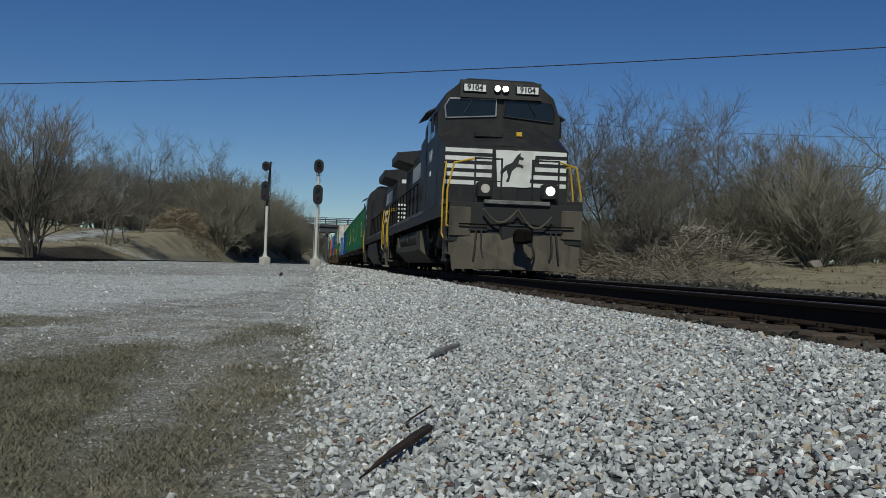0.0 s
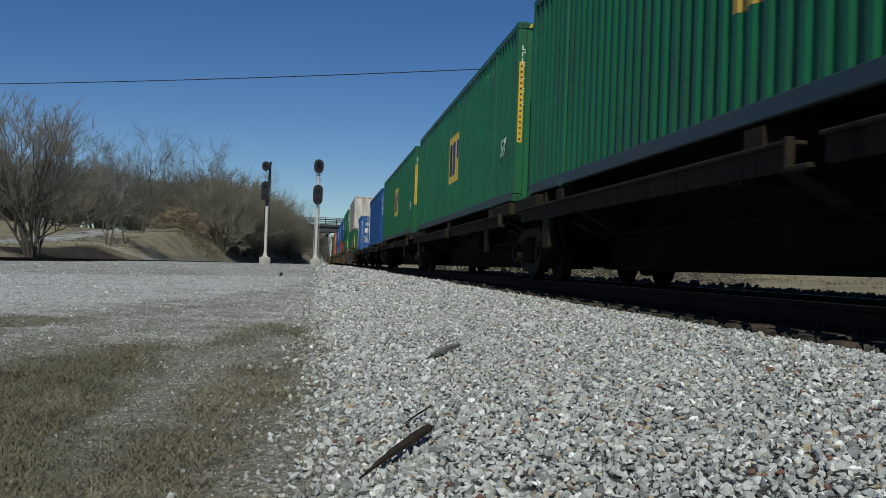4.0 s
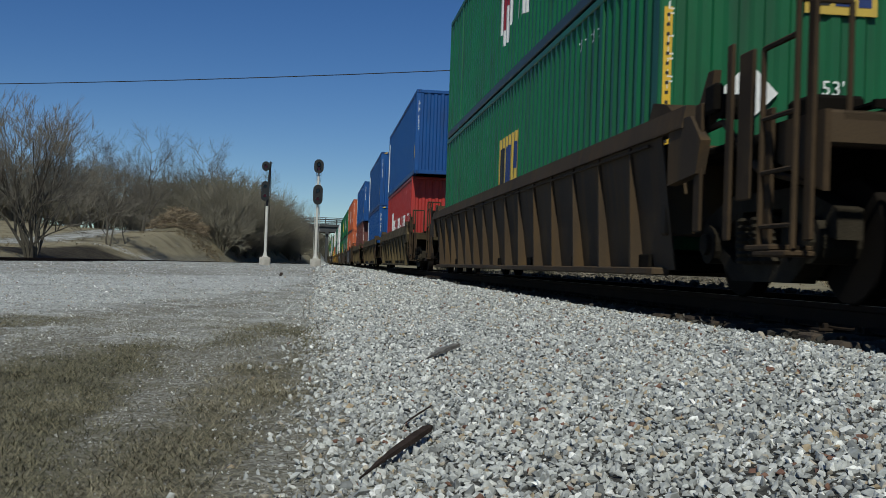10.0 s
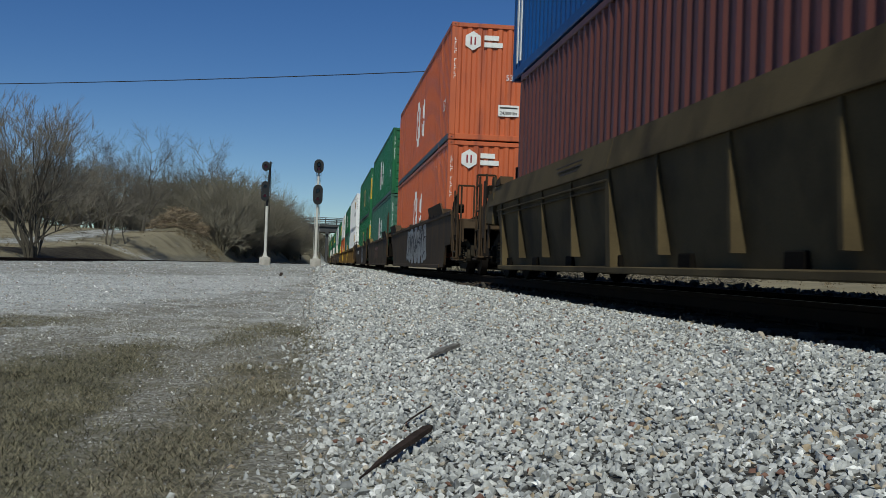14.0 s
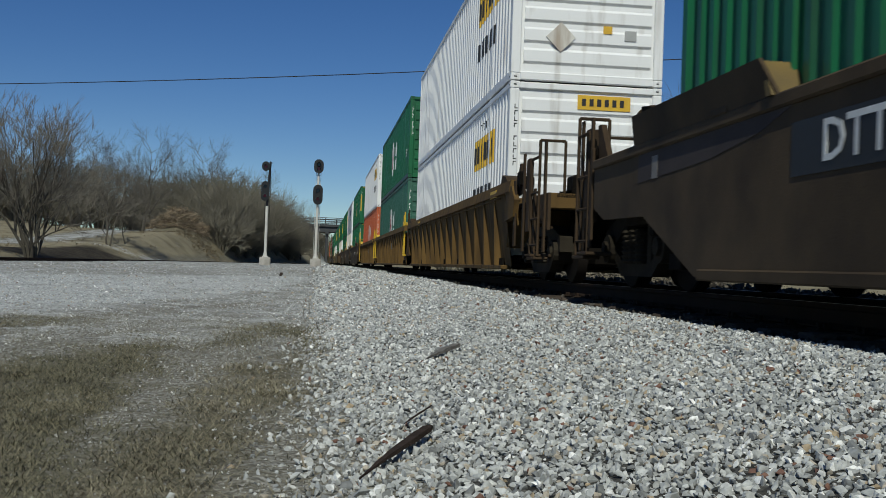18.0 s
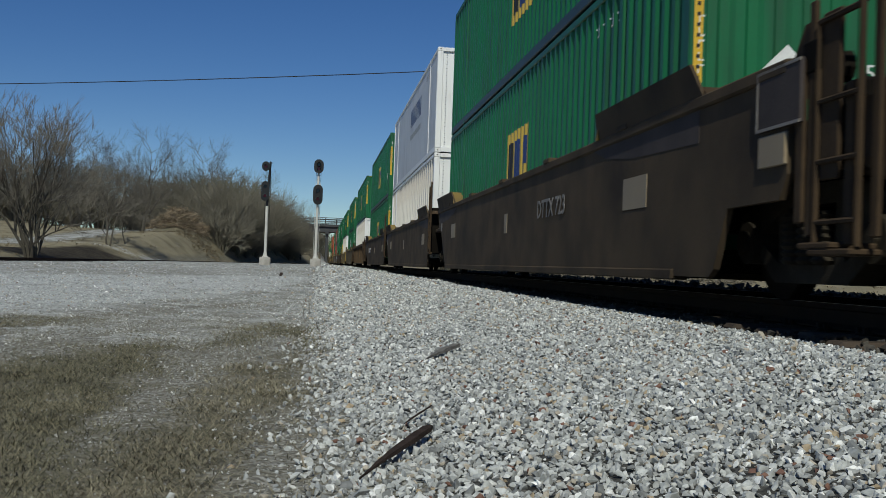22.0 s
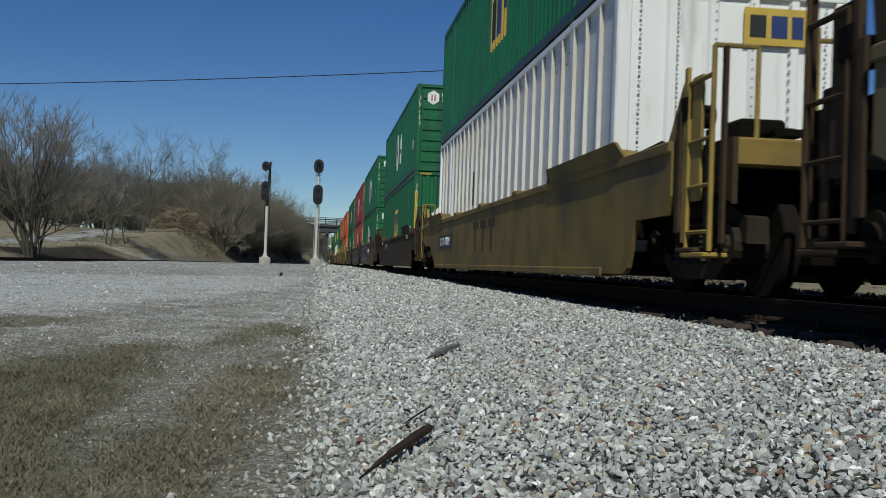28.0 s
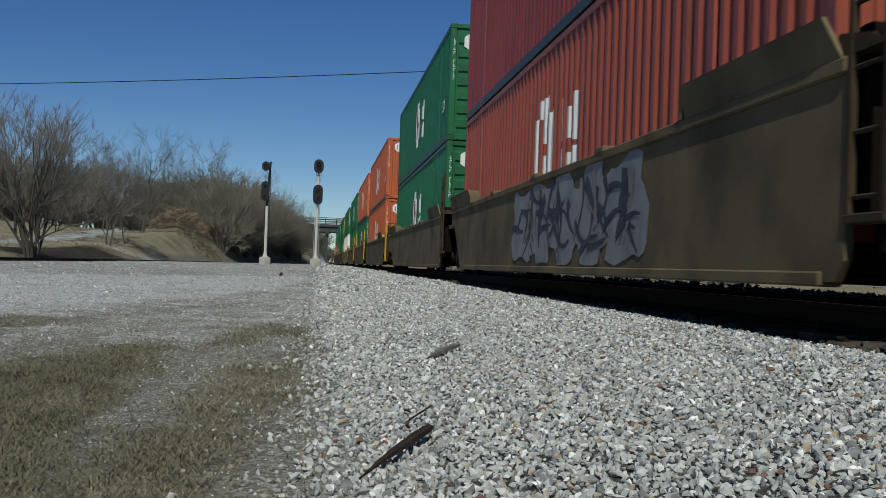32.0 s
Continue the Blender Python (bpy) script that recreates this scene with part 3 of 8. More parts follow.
gx = steps([(-3000, -300, 300), (-300, -60, 20), (-60, -24, 3), (-24, -6, 0.9), (-6, -2.6, 0.16), (-2.6, 0.3, 0.07), (0.3, 3, 0.15), (3, 9, 0.4), (9, 40, 1.5), (40, 300, 20), (300, 3000, 300)])
gy = steps([(-3000, -300, 300), (-300, -20, 20), (-20, 1.5, 2), (1.5, 2.4, 0.3), (2.4, 9, 0.07), (9, 14, 0.16), (14, 34, 0.5), (34, 130, 2), (130, 300, 8), (300, 3000, 200)])
verts = [(x, y, height(x, y)) for y in gy for x in gx]
nx = len(gx)
faces = [(j * nx + i, j * nx + i + 1, (j + 1) * nx + i + 1, (j + 1) * nx + i) for j in range(len(gy) - 1) for i in range(nx - 1)]
land = bpy.data.meshes.new("ground")
land.from_pydata(verts, [], faces)
land.shade_smooth()
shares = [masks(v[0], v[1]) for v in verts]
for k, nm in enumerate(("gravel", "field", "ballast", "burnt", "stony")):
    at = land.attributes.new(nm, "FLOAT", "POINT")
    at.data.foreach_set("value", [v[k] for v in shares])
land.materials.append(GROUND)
tagged(new("ground", land), "brown dirt and grey gravel ground with dry grass banks", "ground", kind="structure")


# ---- loose stone ----
def broken_stones(count, points, seed):
    """Angular convex stones: hulls of a few points on a flattened ball."""
    rng = np.random.default_rng(seed)
    out = []
    for i in range(count):
        p = rng.normal(size=(points, 3))
        p /= np.linalg.norm(p, axis=1)[:, None]
        p *= rng.uniform(0.82, 1.12, (points, 1)) * np.array([1.12, rng.uniform(0.72, 1.0), rng.uniform(0.5, 0.8)])
        bm = bmesh.new()
        for v in p:
            bm.verts.new(v)
        res = bmesh.ops.convex_hull(bm, input=bm.verts)
        bmesh.ops.delete(bm, geom=[v for v in bm.verts if not v.link_faces], context="VERTS")
        bm.verts.index_update()
        out.append((np.array([v.co[:] for v in bm.verts]), np.array([[v.index for v in f.verts] for f in bm.faces])))
        bm.free()
    return out


def rocks(name, spots, mat, label, seed, points=11):
    """Broken stones, all in one mesh. spots: rows of x, y, z, size."""
    rng = np.random.default_rng(seed)
    shapes = broken_stones(36, points, seed)
    n = len(spots)
    q = rng.normal(size=(n, 4))
    q[:, 1:3] *= 0.6
    q /= np.linalg.norm(q, axis=1)[:, None]
    w, x, y, z = q[:, 3], q[:, 1], q[:, 2], q[:, 0]
    R = np.stack([np.stack([1 - 2 * (y * y + z * z), 2 * (x * y - z * w), 2 * (x * z + y * w)], 1), np.stack([2 * (x * y + z * w), 1 - 2 * (x * x + z * z), 2 * (y * z - x * w)], 1), np.stack([2 * (x * z - y * w), 2 * (y * z + x * w), 1 - 2 * (x * x + y * y)], 1)], 1)
    pick = rng.integers(0, len(shapes), n)
    Vs, Fs, o = [], [], 0
    for i, (base, tri) in enumerate(shapes):
        m = np.nonzero(pick == i)[0]
        if not len(m):
            continue
        p = np.einsum("nij,kj->nki", R[m], base) * spots[m, 3][:, None, None] + spots[m][:, None, :3]
        Vs.append(p.reshape(-1, 3))
        Fs.append((tri[None] + (np.arange(len(m)) * len(base))[:, None, None]).reshape(-1, 3) + o)
        o += len(m) * len(base)
    V, F = np.concatenate(Vs), np.concatenate(Fs)
    me = bpy.data.meshes.new(name)
    me.vertices.add(len(V))
    me.vertices.foreach_set("co", V.ravel())
    me.loops.add(F.size)
    me.loops.foreach_set("vertex_index", F.ravel().astype(np.int32))
    me.polygons.add(len(F))
    me.polygons.foreach_set("loop_start", np.arange(0, F.size, 3, dtype=np.int32))
    me.update(calc_edges=True)
    me.shade_flat()
    me.materials.append(mat)
    return tagged(new(name, me), label, "gravel", kind="stuff")


def scatter(seed, regions):
    """Jittered stones: (x0, x1, y0, y1, spacing, size, keep(x, y))."""
    rng = np.random.default_rng(seed)
    out = []
    for x0, x1, y0, y1, s, size, keep in regions:
        for a in np.arange(x0, x1, s):
            for b in np.arange(y0, y1, s):
                x, y = a + rng.uniform(-0.5, 0.5) * s, b + rng.uniform(-0.5, 0.5) * s
                k = keep(x, y) if keep else 1.0
                if rng.random() < k:
                    r = size * rng.choice((0.6, 0.8, 0.95, 1.1, 1.45), p=(0.2, 0.28, 0.26, 0.18, 0.08)) * rng.uniform(0.9, 1.1)
                    out.append((x, y, height(x, y) + size * rng.uniform(-0.3, 0.75), r))
    return np.array(out)


def foot(x, y):
    e = x + 0.01 + 0.12 * noise.noise(Vector((y * 1.1, 0, 7))) + 0.07 * noise.noise(Vector((y * 4.0, x * 3, 7)))
    return 0.05 * smooth(-0.6, -0.05, e) + 0.94 * smooth(-0.24, 0.3, e) ** 1.3


rocks("ballast_stones", scatter(3, [(-0.4, 3.0, -9, 2.0, 0.1, 0.045, foot), (-0.5, 3.0, 2.0, 6.5, 0.0255, 0.0172, foot), (-0.5, 3.0, 6.5, 12, 0.031, 0.0195, foot), (-0.5, 3.0, 12, 22, 0.045, 0.027, foot), (-0.3, 3.0, 22, 45, 0.09, 0.048, foot), (-0.3, 3.0, 45, 110, 0.24, 0.09, foot)]),
      STONES, "grey crushed limestone ballast with a few tan stones", 5)
# dark tones here carry the train's shade, not a different stone
rocks("track_ballast", scatter(4, [(3.0, 6.2, 4.5, 14, 0.075, 0.036, None), (3.0, 8.2, 14, 40, 0.16, 0.06, None), (6.2, 8.2, 4.5, 14, 0.1, 0.04, None)]), SHADESTONES, "ballast between the ties, coloured dark for the shade under the train", 6, 7)
rocks("far_shoulder_ballast", scatter(5, [(6.75, 8.6, 6, 60, 0.12, 0.055, None)]), STONES, "pale ballast on the far shoulder of the track", 7, 7)


def loose(x, y):
    g, f, b, k, st = masks(x, y)
    return (0.12 + 0.8 * st * st + 0.25 * g) * (1 - b) * max(0.12, 0.6 + 0.9 * noise.noise(Vector((x * 2.2, y * 1.1, 5))))


rocks("scattered_gravel", scatter(8, [(-2.4, 0.25, 2.4, 7, 0.0185, 0.0068, loose), (-4.4, 0.25, 7, 13, 0.028, 0.0105, loose)]), PEBBLES, "scattered grey gravel on packed dirt", 9, 8)
rocks("lane_gravel", scatter(10, [(-5.5, 0.3, 13, 20, 0.05, 0.015, loose), (-9, 0.3, 20, 32, 0.1, 0.022, loose), (-14, 0.3, 32, 66, 0.24, 0.036, loose)]), STONES, "pale crushed stone strewn over the gravel lane", 11, 8)


# ---- dry grass ----
def grass(name, spots, label, seed, mat=STRAW, h=0.12, lean=0.9, w=0.004):
    """Blades of dry grass round each spot, each one bent once."""
    rnd = random.Random(seed)
    m = Mesh()
    for x, y, k in spots:
        z = height(x, y) - 0.004
        for i in range(k):
            a = rnd.random() * 6.283
            px, py = x + rnd.gauss(0, 0.05 + h * 0.25), y + rnd.gauss(0, 0.05 + h * 0.25)
            L = h * rnd.uniform(0.5, 1.5)
            t = rnd.uniform(0.15 if lean < 1.2 else 0.85, lean)
            d = Vector((math.cos(a) * math.sin(t), math.sin(a) * math.sin(t), math.cos(t)))
            side = Vector((-math.sin(a), math.cos(a), 0)) * w
            p = Vector((px, py, z))
            q = p + d * L * 0.6
            tip = p + d * L + Vector((rnd.gauss(0, L * 0.2), rnd.gauss(0, L * 0.2), -L * 0.2))
            m.add([p - side, p + side, q + side * 0.8, q - side * 0.8, tip], [(0, 1, 2, 3), (3, 2, 4)])
    return solo(name, m, mat, label, "grass", kind="stuff")


rg = random.Random(21)
near = []
while len(near) < 6200:
    x, y = rg.uniform(-3.4, 0.15), 2.5 + 9.5 * rg.random() ** 1.25
    if x < -0.3 * y or rg.random() > (0.04 + tufted(x, y)) * (0.35 + 0.65 * smooth(-0.25, 0.25, noise.noise(Vector((x * 3.1, y * 1.6, 2))))):
        continue
    near.append((x, y, 13))
tan = [p for p in near if p[0] > -0.75 and p[1] < 8.2]
grass("bleached_dry_grass", tan, "bleached tan dry grass between the ruts", 27, TANGRASS, h=0.062, lean=1.5, w=0.0015)
grass("matted_dry_grass", [p for p in near if not (p[0] > -0.75 and p[1] < 8.2)], "matted brown dry grass on the dirt", 22, MATTED, h=0.062, lean=1.5, w=0.0015)
bank = [(9.4 + 22 * rg.random() ** 1.5, rg.uniform(13, 52), 7) for _ in range(2600)]
grass("verge_dry_grass", [p for p in bank if p[0] < 13.5][::2], "short dry grass on the gravelly verge", 25, h=0.1, lean=1.3, w=0.012)
grass("bank_dry_grass", [p for p in bank if p[0] >= 13.5], "tan dry grass on the far bank", 23, h=0.2, lean=1.35, w=0.008)
hill = [(siding_x(y) - rg.uniform(2.4, 26), y, 6) for y in (rg.uniform(45, 135) for _ in range(1700))]
hill = [p for p in hill if max(masks(p[0], p[1])[0], masks(p[0], p[1])[3]) < 0.45]
grass("hillside_dry_grass", hill, "brown dry grass on the rising bank", 24, h=0.32, lean=1.35, w=0.014)

# ---- tracks ----
RAILPROFILE = [(-0.07, 0.0), (0.07, 0.0), (0.07, 0.012), (0.012, 0.035), (0.009, 0.125), (0.034, 0.135), (0.036, 0.164), (0.028, 0.172), (-0.028, 0.172), (-0.036, 0.164), (-0.034, 0.135), (-0.009, 0.125), (-0.012, 0.035), (-0.07, 0.012)]
track = thing("railway_track", "main track with rusty rails on creosoted ties", "track", kind="structure")
for s in (-1, 1):
    x = CX + s * 0.7525
    r = part("rail", Mesh().prism([(x + a, RAIL - 0.172 + b) for a, b in RAILPROFILE], "y", -60, 900), RAILSIDE, track, "rusty steel rail")
    part("rail_head", Mesh().box(x - 0.026, -60, RAIL - 0.004, x + 0.026, 900, RAIL + 0.001), RAILTOP, r, "polished rail head")
tie_data = [Mesh().slab(-1.3, -0.11, -0.18, 1.3, 0.11, 0.0, 0.015 + 0.006 * k).data("tie", TIE) for k in range(3)]
rt = random.Random(5)
plates = Mesh()
spikes = Mesh()
for i in range(300):
    y = -8 + i * 0.53
    o = part("tie", tie_data[i % 3], TIE, track)
    o.location = (CX + rt.gauss(0, 0.03), y + rt.gauss(0, 0.02), RAIL - 0.187 + rt.gauss(0, 0.006))
    o.rotation_euler = (0, 0, rt.gauss(0, 0.012))
    for s in (-1, 1):
        x = CX + s * 0.7525
        if y < 45:
            plates.slab(x - 0.17, y - 0.09, RAIL - 0.19, x + 0.17, y + 0.09, RAIL - 0.171, 0.004)
            for a in (-0.1, 0.1):
                spikes.slab(x + a - 0.016, y - 0.06, RAIL - 0.18, x + a + 0.016, y - 0.02, RAIL - 0.135, 0.005)
                spikes.slab(x + a - 0.016, y + 0.03, RAIL - 0.18, x + a + 0.016, y + 0.07, RAIL - 0.135, 0.005)
far = Mesh()
for i in range(300, 1500):
    y = -8 + i * 0.53
    far.box(CX - 1.3, y - 0.11, RAIL - 0.36, CX + 1.3, y + 0.11, RAIL - 0.187)
part("far_ties", far, TIE, track)["kind"] = "stuff"
part("tie_plates", plates, RAILSIDE, track)
part("spikes", spikes, RAILSIDE, track)

side = thing("side_track", "rusty side track curving away across the gravel", "track", kind="structure")
Z2 = -0.3
line = [Vector((siding_x(y), y, 0)) for y in steps([(-60, 60, 4), (60, 258, 3)])]
for s in (-1, 1):
    m = Mesh()
    ring = []
    for i, p in enumerate(line):
        d = (line[min(i + 1, len(line) - 1)] - line[max(i - 1, 0)]).normalized()
        nrm = Vector((d.y, -d.x, 0))
        ring.append([tuple(p + nrm * (s * 0.7525 + a) + Vector((0, 0, Z2 - 0.172 + b))) for a, b in RAILPROFILE])
    k = len(RAILPROFILE)
    m.add([v for r in ring for v in r], [(i * k + j, (i + 1) * k + j, (i + 1) * k + (j + 1) % k, i * k + (j + 1) % k) for i in range(len(ring) - 1) for j in range(k)])
    part("rail", m, RAILSIDE, side, "rusty steel rail")
y = 20.0
while y < 170:
    d = Vector((siding_x(y + 1) - siding_x(y - 1), 2, 0)).normalized()
    o = part("tie", tie_data[0], TIE, side)
    o.location, o.rotation_euler = (siding_x(y), y, Z2 - 0.175), (0, 0, math.atan2(-d.x, d.y))
    y += 0.75

# ---- signals ----
def signal(x, y, hgt, heads, label, ladder_side):
    """Mast signal on a concrete block: heads are (height, half height)."""
    g = height(x, y)
    thing_offset = -0.15
    lean = 0.13 if ladder_side < 0 else 0.0
    s = thing("railway_signal", label, "signal", "signals beside the track")
    s.location = (x, y, g)
    part("concrete_base", Mesh().slab(-0.36, -0.36, -0.3, 0.36, 0.36, 0.52, 0.04), CONCRETE, s, "pale concrete base block")
    part("base_flange", Mesh().slab(-0.2, -0.2, 0.52, 0.2, 0.2, 0.6, 0.02).tube((0, 0, 0.6), (0, 0, 0.85), 0.15, 0.11, 12), MASTPAINT, s)
    part("lower_mast", Mesh().tube((0, 0, 0.55), (0, 0, hgt * 0.56), 0.10, 0.095, 12), MASTPAINT, s, "pale painted mast", True)
    part("upper_mast", Mesh().tube((0, 0, hgt * 0.56), (lean, 0, hgt - 0.2), 0.085, 0.075, 12), MASTPAINT if ladder_side > 0 else SIGNALBLACK, s, smooth=True)
    part("cap", Mesh().tube((lean, 0, hgt - 0.2), (lean, 0, hgt - 0.1), 0.1, 0.03, 10), SIGNALBLACK, s)
    r = 0.26 if ladder_side < 0 else 0.32
    for z, hh in heads:
        o = [(r * math.cos(t), z + hh + r * math.sin(t)) for t in [math.pi * i / 8 for i in range(9)]] + [(r * math.cos(t), z - hh + r * math.sin(t)) for t in [math.pi + math.pi * i / 8 for i in range(9)]]
        ho = thing_offset if ladder_side < 0 else 0.0
        hd = part("signal_head", Mesh().prism(o, "y", -0.26, -0.22), SIGNALBLACK, s, "black oval backboard")
        hd.location.x = ho
        part("housing", Mesh().slab(-0.17, -0.22, z - hh - 0.15, 0.17, 0.1, z + hh + 0.15, 0.03), SIGNALBLACK, hd)
        lamps = [z] if hh < 0.1 else [z - hh * 0.8, z + hh * 0.8]
        for k, lz in enumerate(lamps):
            part("lens", Mesh().tube((0, -0.3, lz), (0, -0.262, lz), 0.11, n=16), REDLAMP if k == 0 else GLASS, hd, "red lens")
            m = Mesh()
            ring = [(k, yy) for yy in (-0.5, -0.26) for k in (0.14, 0.13)]
            m.add([(k * math.cos(math.pi * i / 8), yy, lz + k * math.sin(math.pi * i / 8)) for i in range(9) for k, yy in ring],
                  [q for i in range(8) for q in ((i * 4, i * 4 + 4, i * 4 + 6, i * 4 + 2), (i * 4 + 1, i * 4 + 3, i * 4 + 7, i * 4 + 5), (i * 4, i * 4 + 1, i * 4 + 5, i * 4 + 4))])
            part("hood", m, SIGNALBLACK, hd)
    lad = part("ladder", Mesh().tube((0.16, 0.32, 0.5 if ladder_side > 0 else 3.0), (0.16, 0.32, hgt - 0.3), 0.016, n=6), SIGNALBLACK if ladder_side < 0 else MASTPAINT, s)
    part("ladder_rail", Mesh().tube((-0.16, 0.32, 0.5 if ladder_side > 0 else 3.0), (-0.16, 0.32, hgt - 0.3), 0.016, n=6), SIGNALBLACK if ladder_side < 0 else MASTPAINT, lad)
    for i in range(int(hgt / 0.34) if ladder_side > 0 else 9):
        z = 0.7 + i * 0.32 if ladder_side > 0 else 3.3 + i * 0.32
        part("rung", Mesh().tube((-0.16, 0.32, z), (0.16, 0.32, z), 0.011, n=5), SIGNALBLACK if ladder_side < 0 else MASTPAINT, lad)
    return s


signal(-3.55, 70, 7.0, ((4.9, 0.4), (6.55, 0.06)), "two-headed railway signal on a pale mast and concrete base", -1)
signal(-0.22, 70, 7.1, ((4.8, 0.35), (6.7, 0.15)), "two-headed railway signal with red lights on a pale mast", 1)

# ---- road bridge over the track ----
br = thing("road_bridge", "dark steel road bridge on slender columns over the track", "bridge")
BY = 236
part("deck", Mesh().slab(-24, BY - 4, 7.9, 40, BY + 4, 8.5, 0.05), BRIDGESTEEL, br)
for yy in (-3.4, -1.2, 1.2, 3.4):
    part("girder", Mesh().slab(-24, BY + yy - 0.18, 6.75, 40, BY + yy + 0.18, 7.9, 0.03), BRIDGESTEEL, br)
for yy in (-3.9, 3.9):
    rl = Mesh()
    for z in (8.95, 9.45, 9.9):
        rl.slab(-24, BY + yy - 0.06, z - 0.07, 40, BY + yy + 0.06, z + 0.07, 0.02)
    part("guard_rail", rl, BRIDGESTEEL, br)
    for i in range(26):
        part("rail_post", Mesh().slab(-23.9 + i * 2.5, BY + yy - 0.09, 8.5, -23.72 + i * 2.5, BY + yy + 0.09, 9.95, 0.02), BRIDGESTEEL, br)
for x in (-12.5, 1.6, 12.5, 24):
    for yy in (-3.0, 3.0):
        part("column", Mesh().slab(x - 0.3, BY + yy - 0.3, -1.5, x + 0.3, BY + yy + 0.3, 6.4, 0.05), BRIDGESTEEL, br)
    part("pier_cap", Mesh().slab(x - 0.4, BY - 4, 6.3, x + 0.4, BY + 4, 6.76, 0.05), BRIDGESTEEL, br)

# ---- overhead wires ----
def wire(a, b, sag, r, label):
    pts = []
    for i in range(25):
        t = i / 24
        pts.append(Vector(a).lerp(Vector(b), t) - Vector((0, 0, sag * 4 * t * (1 - t))))
    m = Mesh()
    d = (Vector(b) - Vector(a)).normalized()
    u = d.orthogonal().normalized()
    w = d.cross(u)
    m.add([p + (u * math.cos(k * 1.2566) + w * math.sin(k * 1.2566)) * r for p in pts for k in range(5)], [(i * 5 + k, i * 5 + (k + 1) % 5, i * 5 + 5 + (k + 1) % 5, i * 5 + 5 + k) for i in range(24) for k in range(5)])
    return solo("overhead_wire", m, WIRE, label, "cable")


def pole(x, y, h, arm):
    g = height(x, y)
    p = thing("utility_pole", "weathered wooden utility pole carrying a wire", "utility pole")
    p.location = (x, y, g)
    part("shaft", Mesh().tube((0, 0, -0.5), (0, 0, h), 0.15, 0.1, 10), GREYWOOD, p, smooth=True)
    part("insulator", Mesh().tube((0, 0, h), (0, 0, h + 0.18), 0.05, 0.03, 8), CONCRETE, p)
    return g + h + 0.16


za = pole(-40.6, 63.2, 8.45 - height(-40.6, 63.2), 0)
zb = pole(43, 26, 9.79 - height(43, 26), 0)
wire((-40.6, 63.2, za), (43, 26, zb), 1.18, 0.02, "thin black wire sagging across the sky")
zc = pole(46, 62, 8.4, 0)
wire((16, 70, 10.2), (46, 62, zc), 0.3, 0.014, "thin black wire running among the bare trees")
zd = pole(16, 70, 9.0, 0)

# ---- trees ----
def grow(seed, tall, stems, spread, twigs, depth=5, kidsmax=5, fan=1.0, least=0.007, reach=(0.55, 0.85)):
    """A leafless tree: trunk mesh and crown mesh, tapered limbs forking down to twigs."""
    rnd = random.Random(seed)
    trunk, crown = Mesh(), Mesh()
    wob, rise = (0.2, 0.09) if depth > 3 else (0.13, 0.18)

    def limb(p, d, length, r, level):
        n = 4 if level < 2 else (3 if level < depth - 1 else (2 if level < depth else 1))
        pts, q = [Vector(p)], Vector(d)
        for i in range(n):
            q = (q + Vector((rnd.gauss(0, wob), rnd.gauss(0, wob), rnd.gauss(0.05, 0.08)))).normalized()
            pts.append(pts[-1] + q * (length / n))
        tgt = trunk if level < ((3 if stems > 3 else 2) if depth > 3 else 1) else crown
        for i in range(n):
            r0, r1 = r * (1 - 0.55 * i / n), r * (1 - 0.55 * (i + 1) / n)
            tgt.tube(pts[i], pts[i + 1], r0, r1, 7 if level < 1 else (5 if level < 2 else 3), cap=False)
        if level >= depth:
            return
        kids = rnd.randint(min(3, kidsmax - 1), kidsmax) if level < depth - 1 else twigs
        for k in range(kids):
            t = rnd.uniform(0.3, 1.0) if k else 1.0
            f = t * n
            i = min(n - 1, int(f))
            b = pts[i].lerp(pts[i + 1], f - i)
            a = rnd.random() * 6.283
            u = q.orthogonal().normalized()
            w = q.cross(u)
            ang = fan * rnd.uniform(0.35, 1.05) if k else rnd.uniform(0.05, 0.3)
            nd = (q * math.cos(ang) + (u * math.cos(a) + w * math.sin(a)) * math.sin(ang))
            nd = (nd + Vector((0, 0, rise))).normalized()
            limb(b, nd, length * rnd.uniform(*reach), max(r * 0.58 * rnd.uniform(0.7, 1.1), least), level + 1)

    for s in range(stems):
        a = 6.283 * s / stems + rnd.random()
        o = 0.0 if stems == 1 else 0.12 + 0.15 * rnd.random()
        tilt = 0.04 if stems == 1 else spread * rnd.uniform(0.4, 1.0)
        limb((o * math.cos(a), o * math.sin(a), -0.25), (math.cos(a) * math.sin(tilt), math.sin(a) * math.sin(tilt), math.cos(tilt)), tall * rnd.uniform(0.34, 0.46), tall * (0.02 if stems == 1 else (0.0145 if 3 < stems < 9 else 0.0105)), 0)
    return trunk, crown


def make_tree(name, seed, tall, stems, spread, twigs, label, category, group, wood=BARK, fine=TWIG, **form):
    t = thing(name, label, category, group)
    a, b = grow(seed, tall, stems, spread, twigs, **form)
    part("trunk", a, wood, t)
    part("crown", b, fine, t, "bare branches and twigs")
    return t


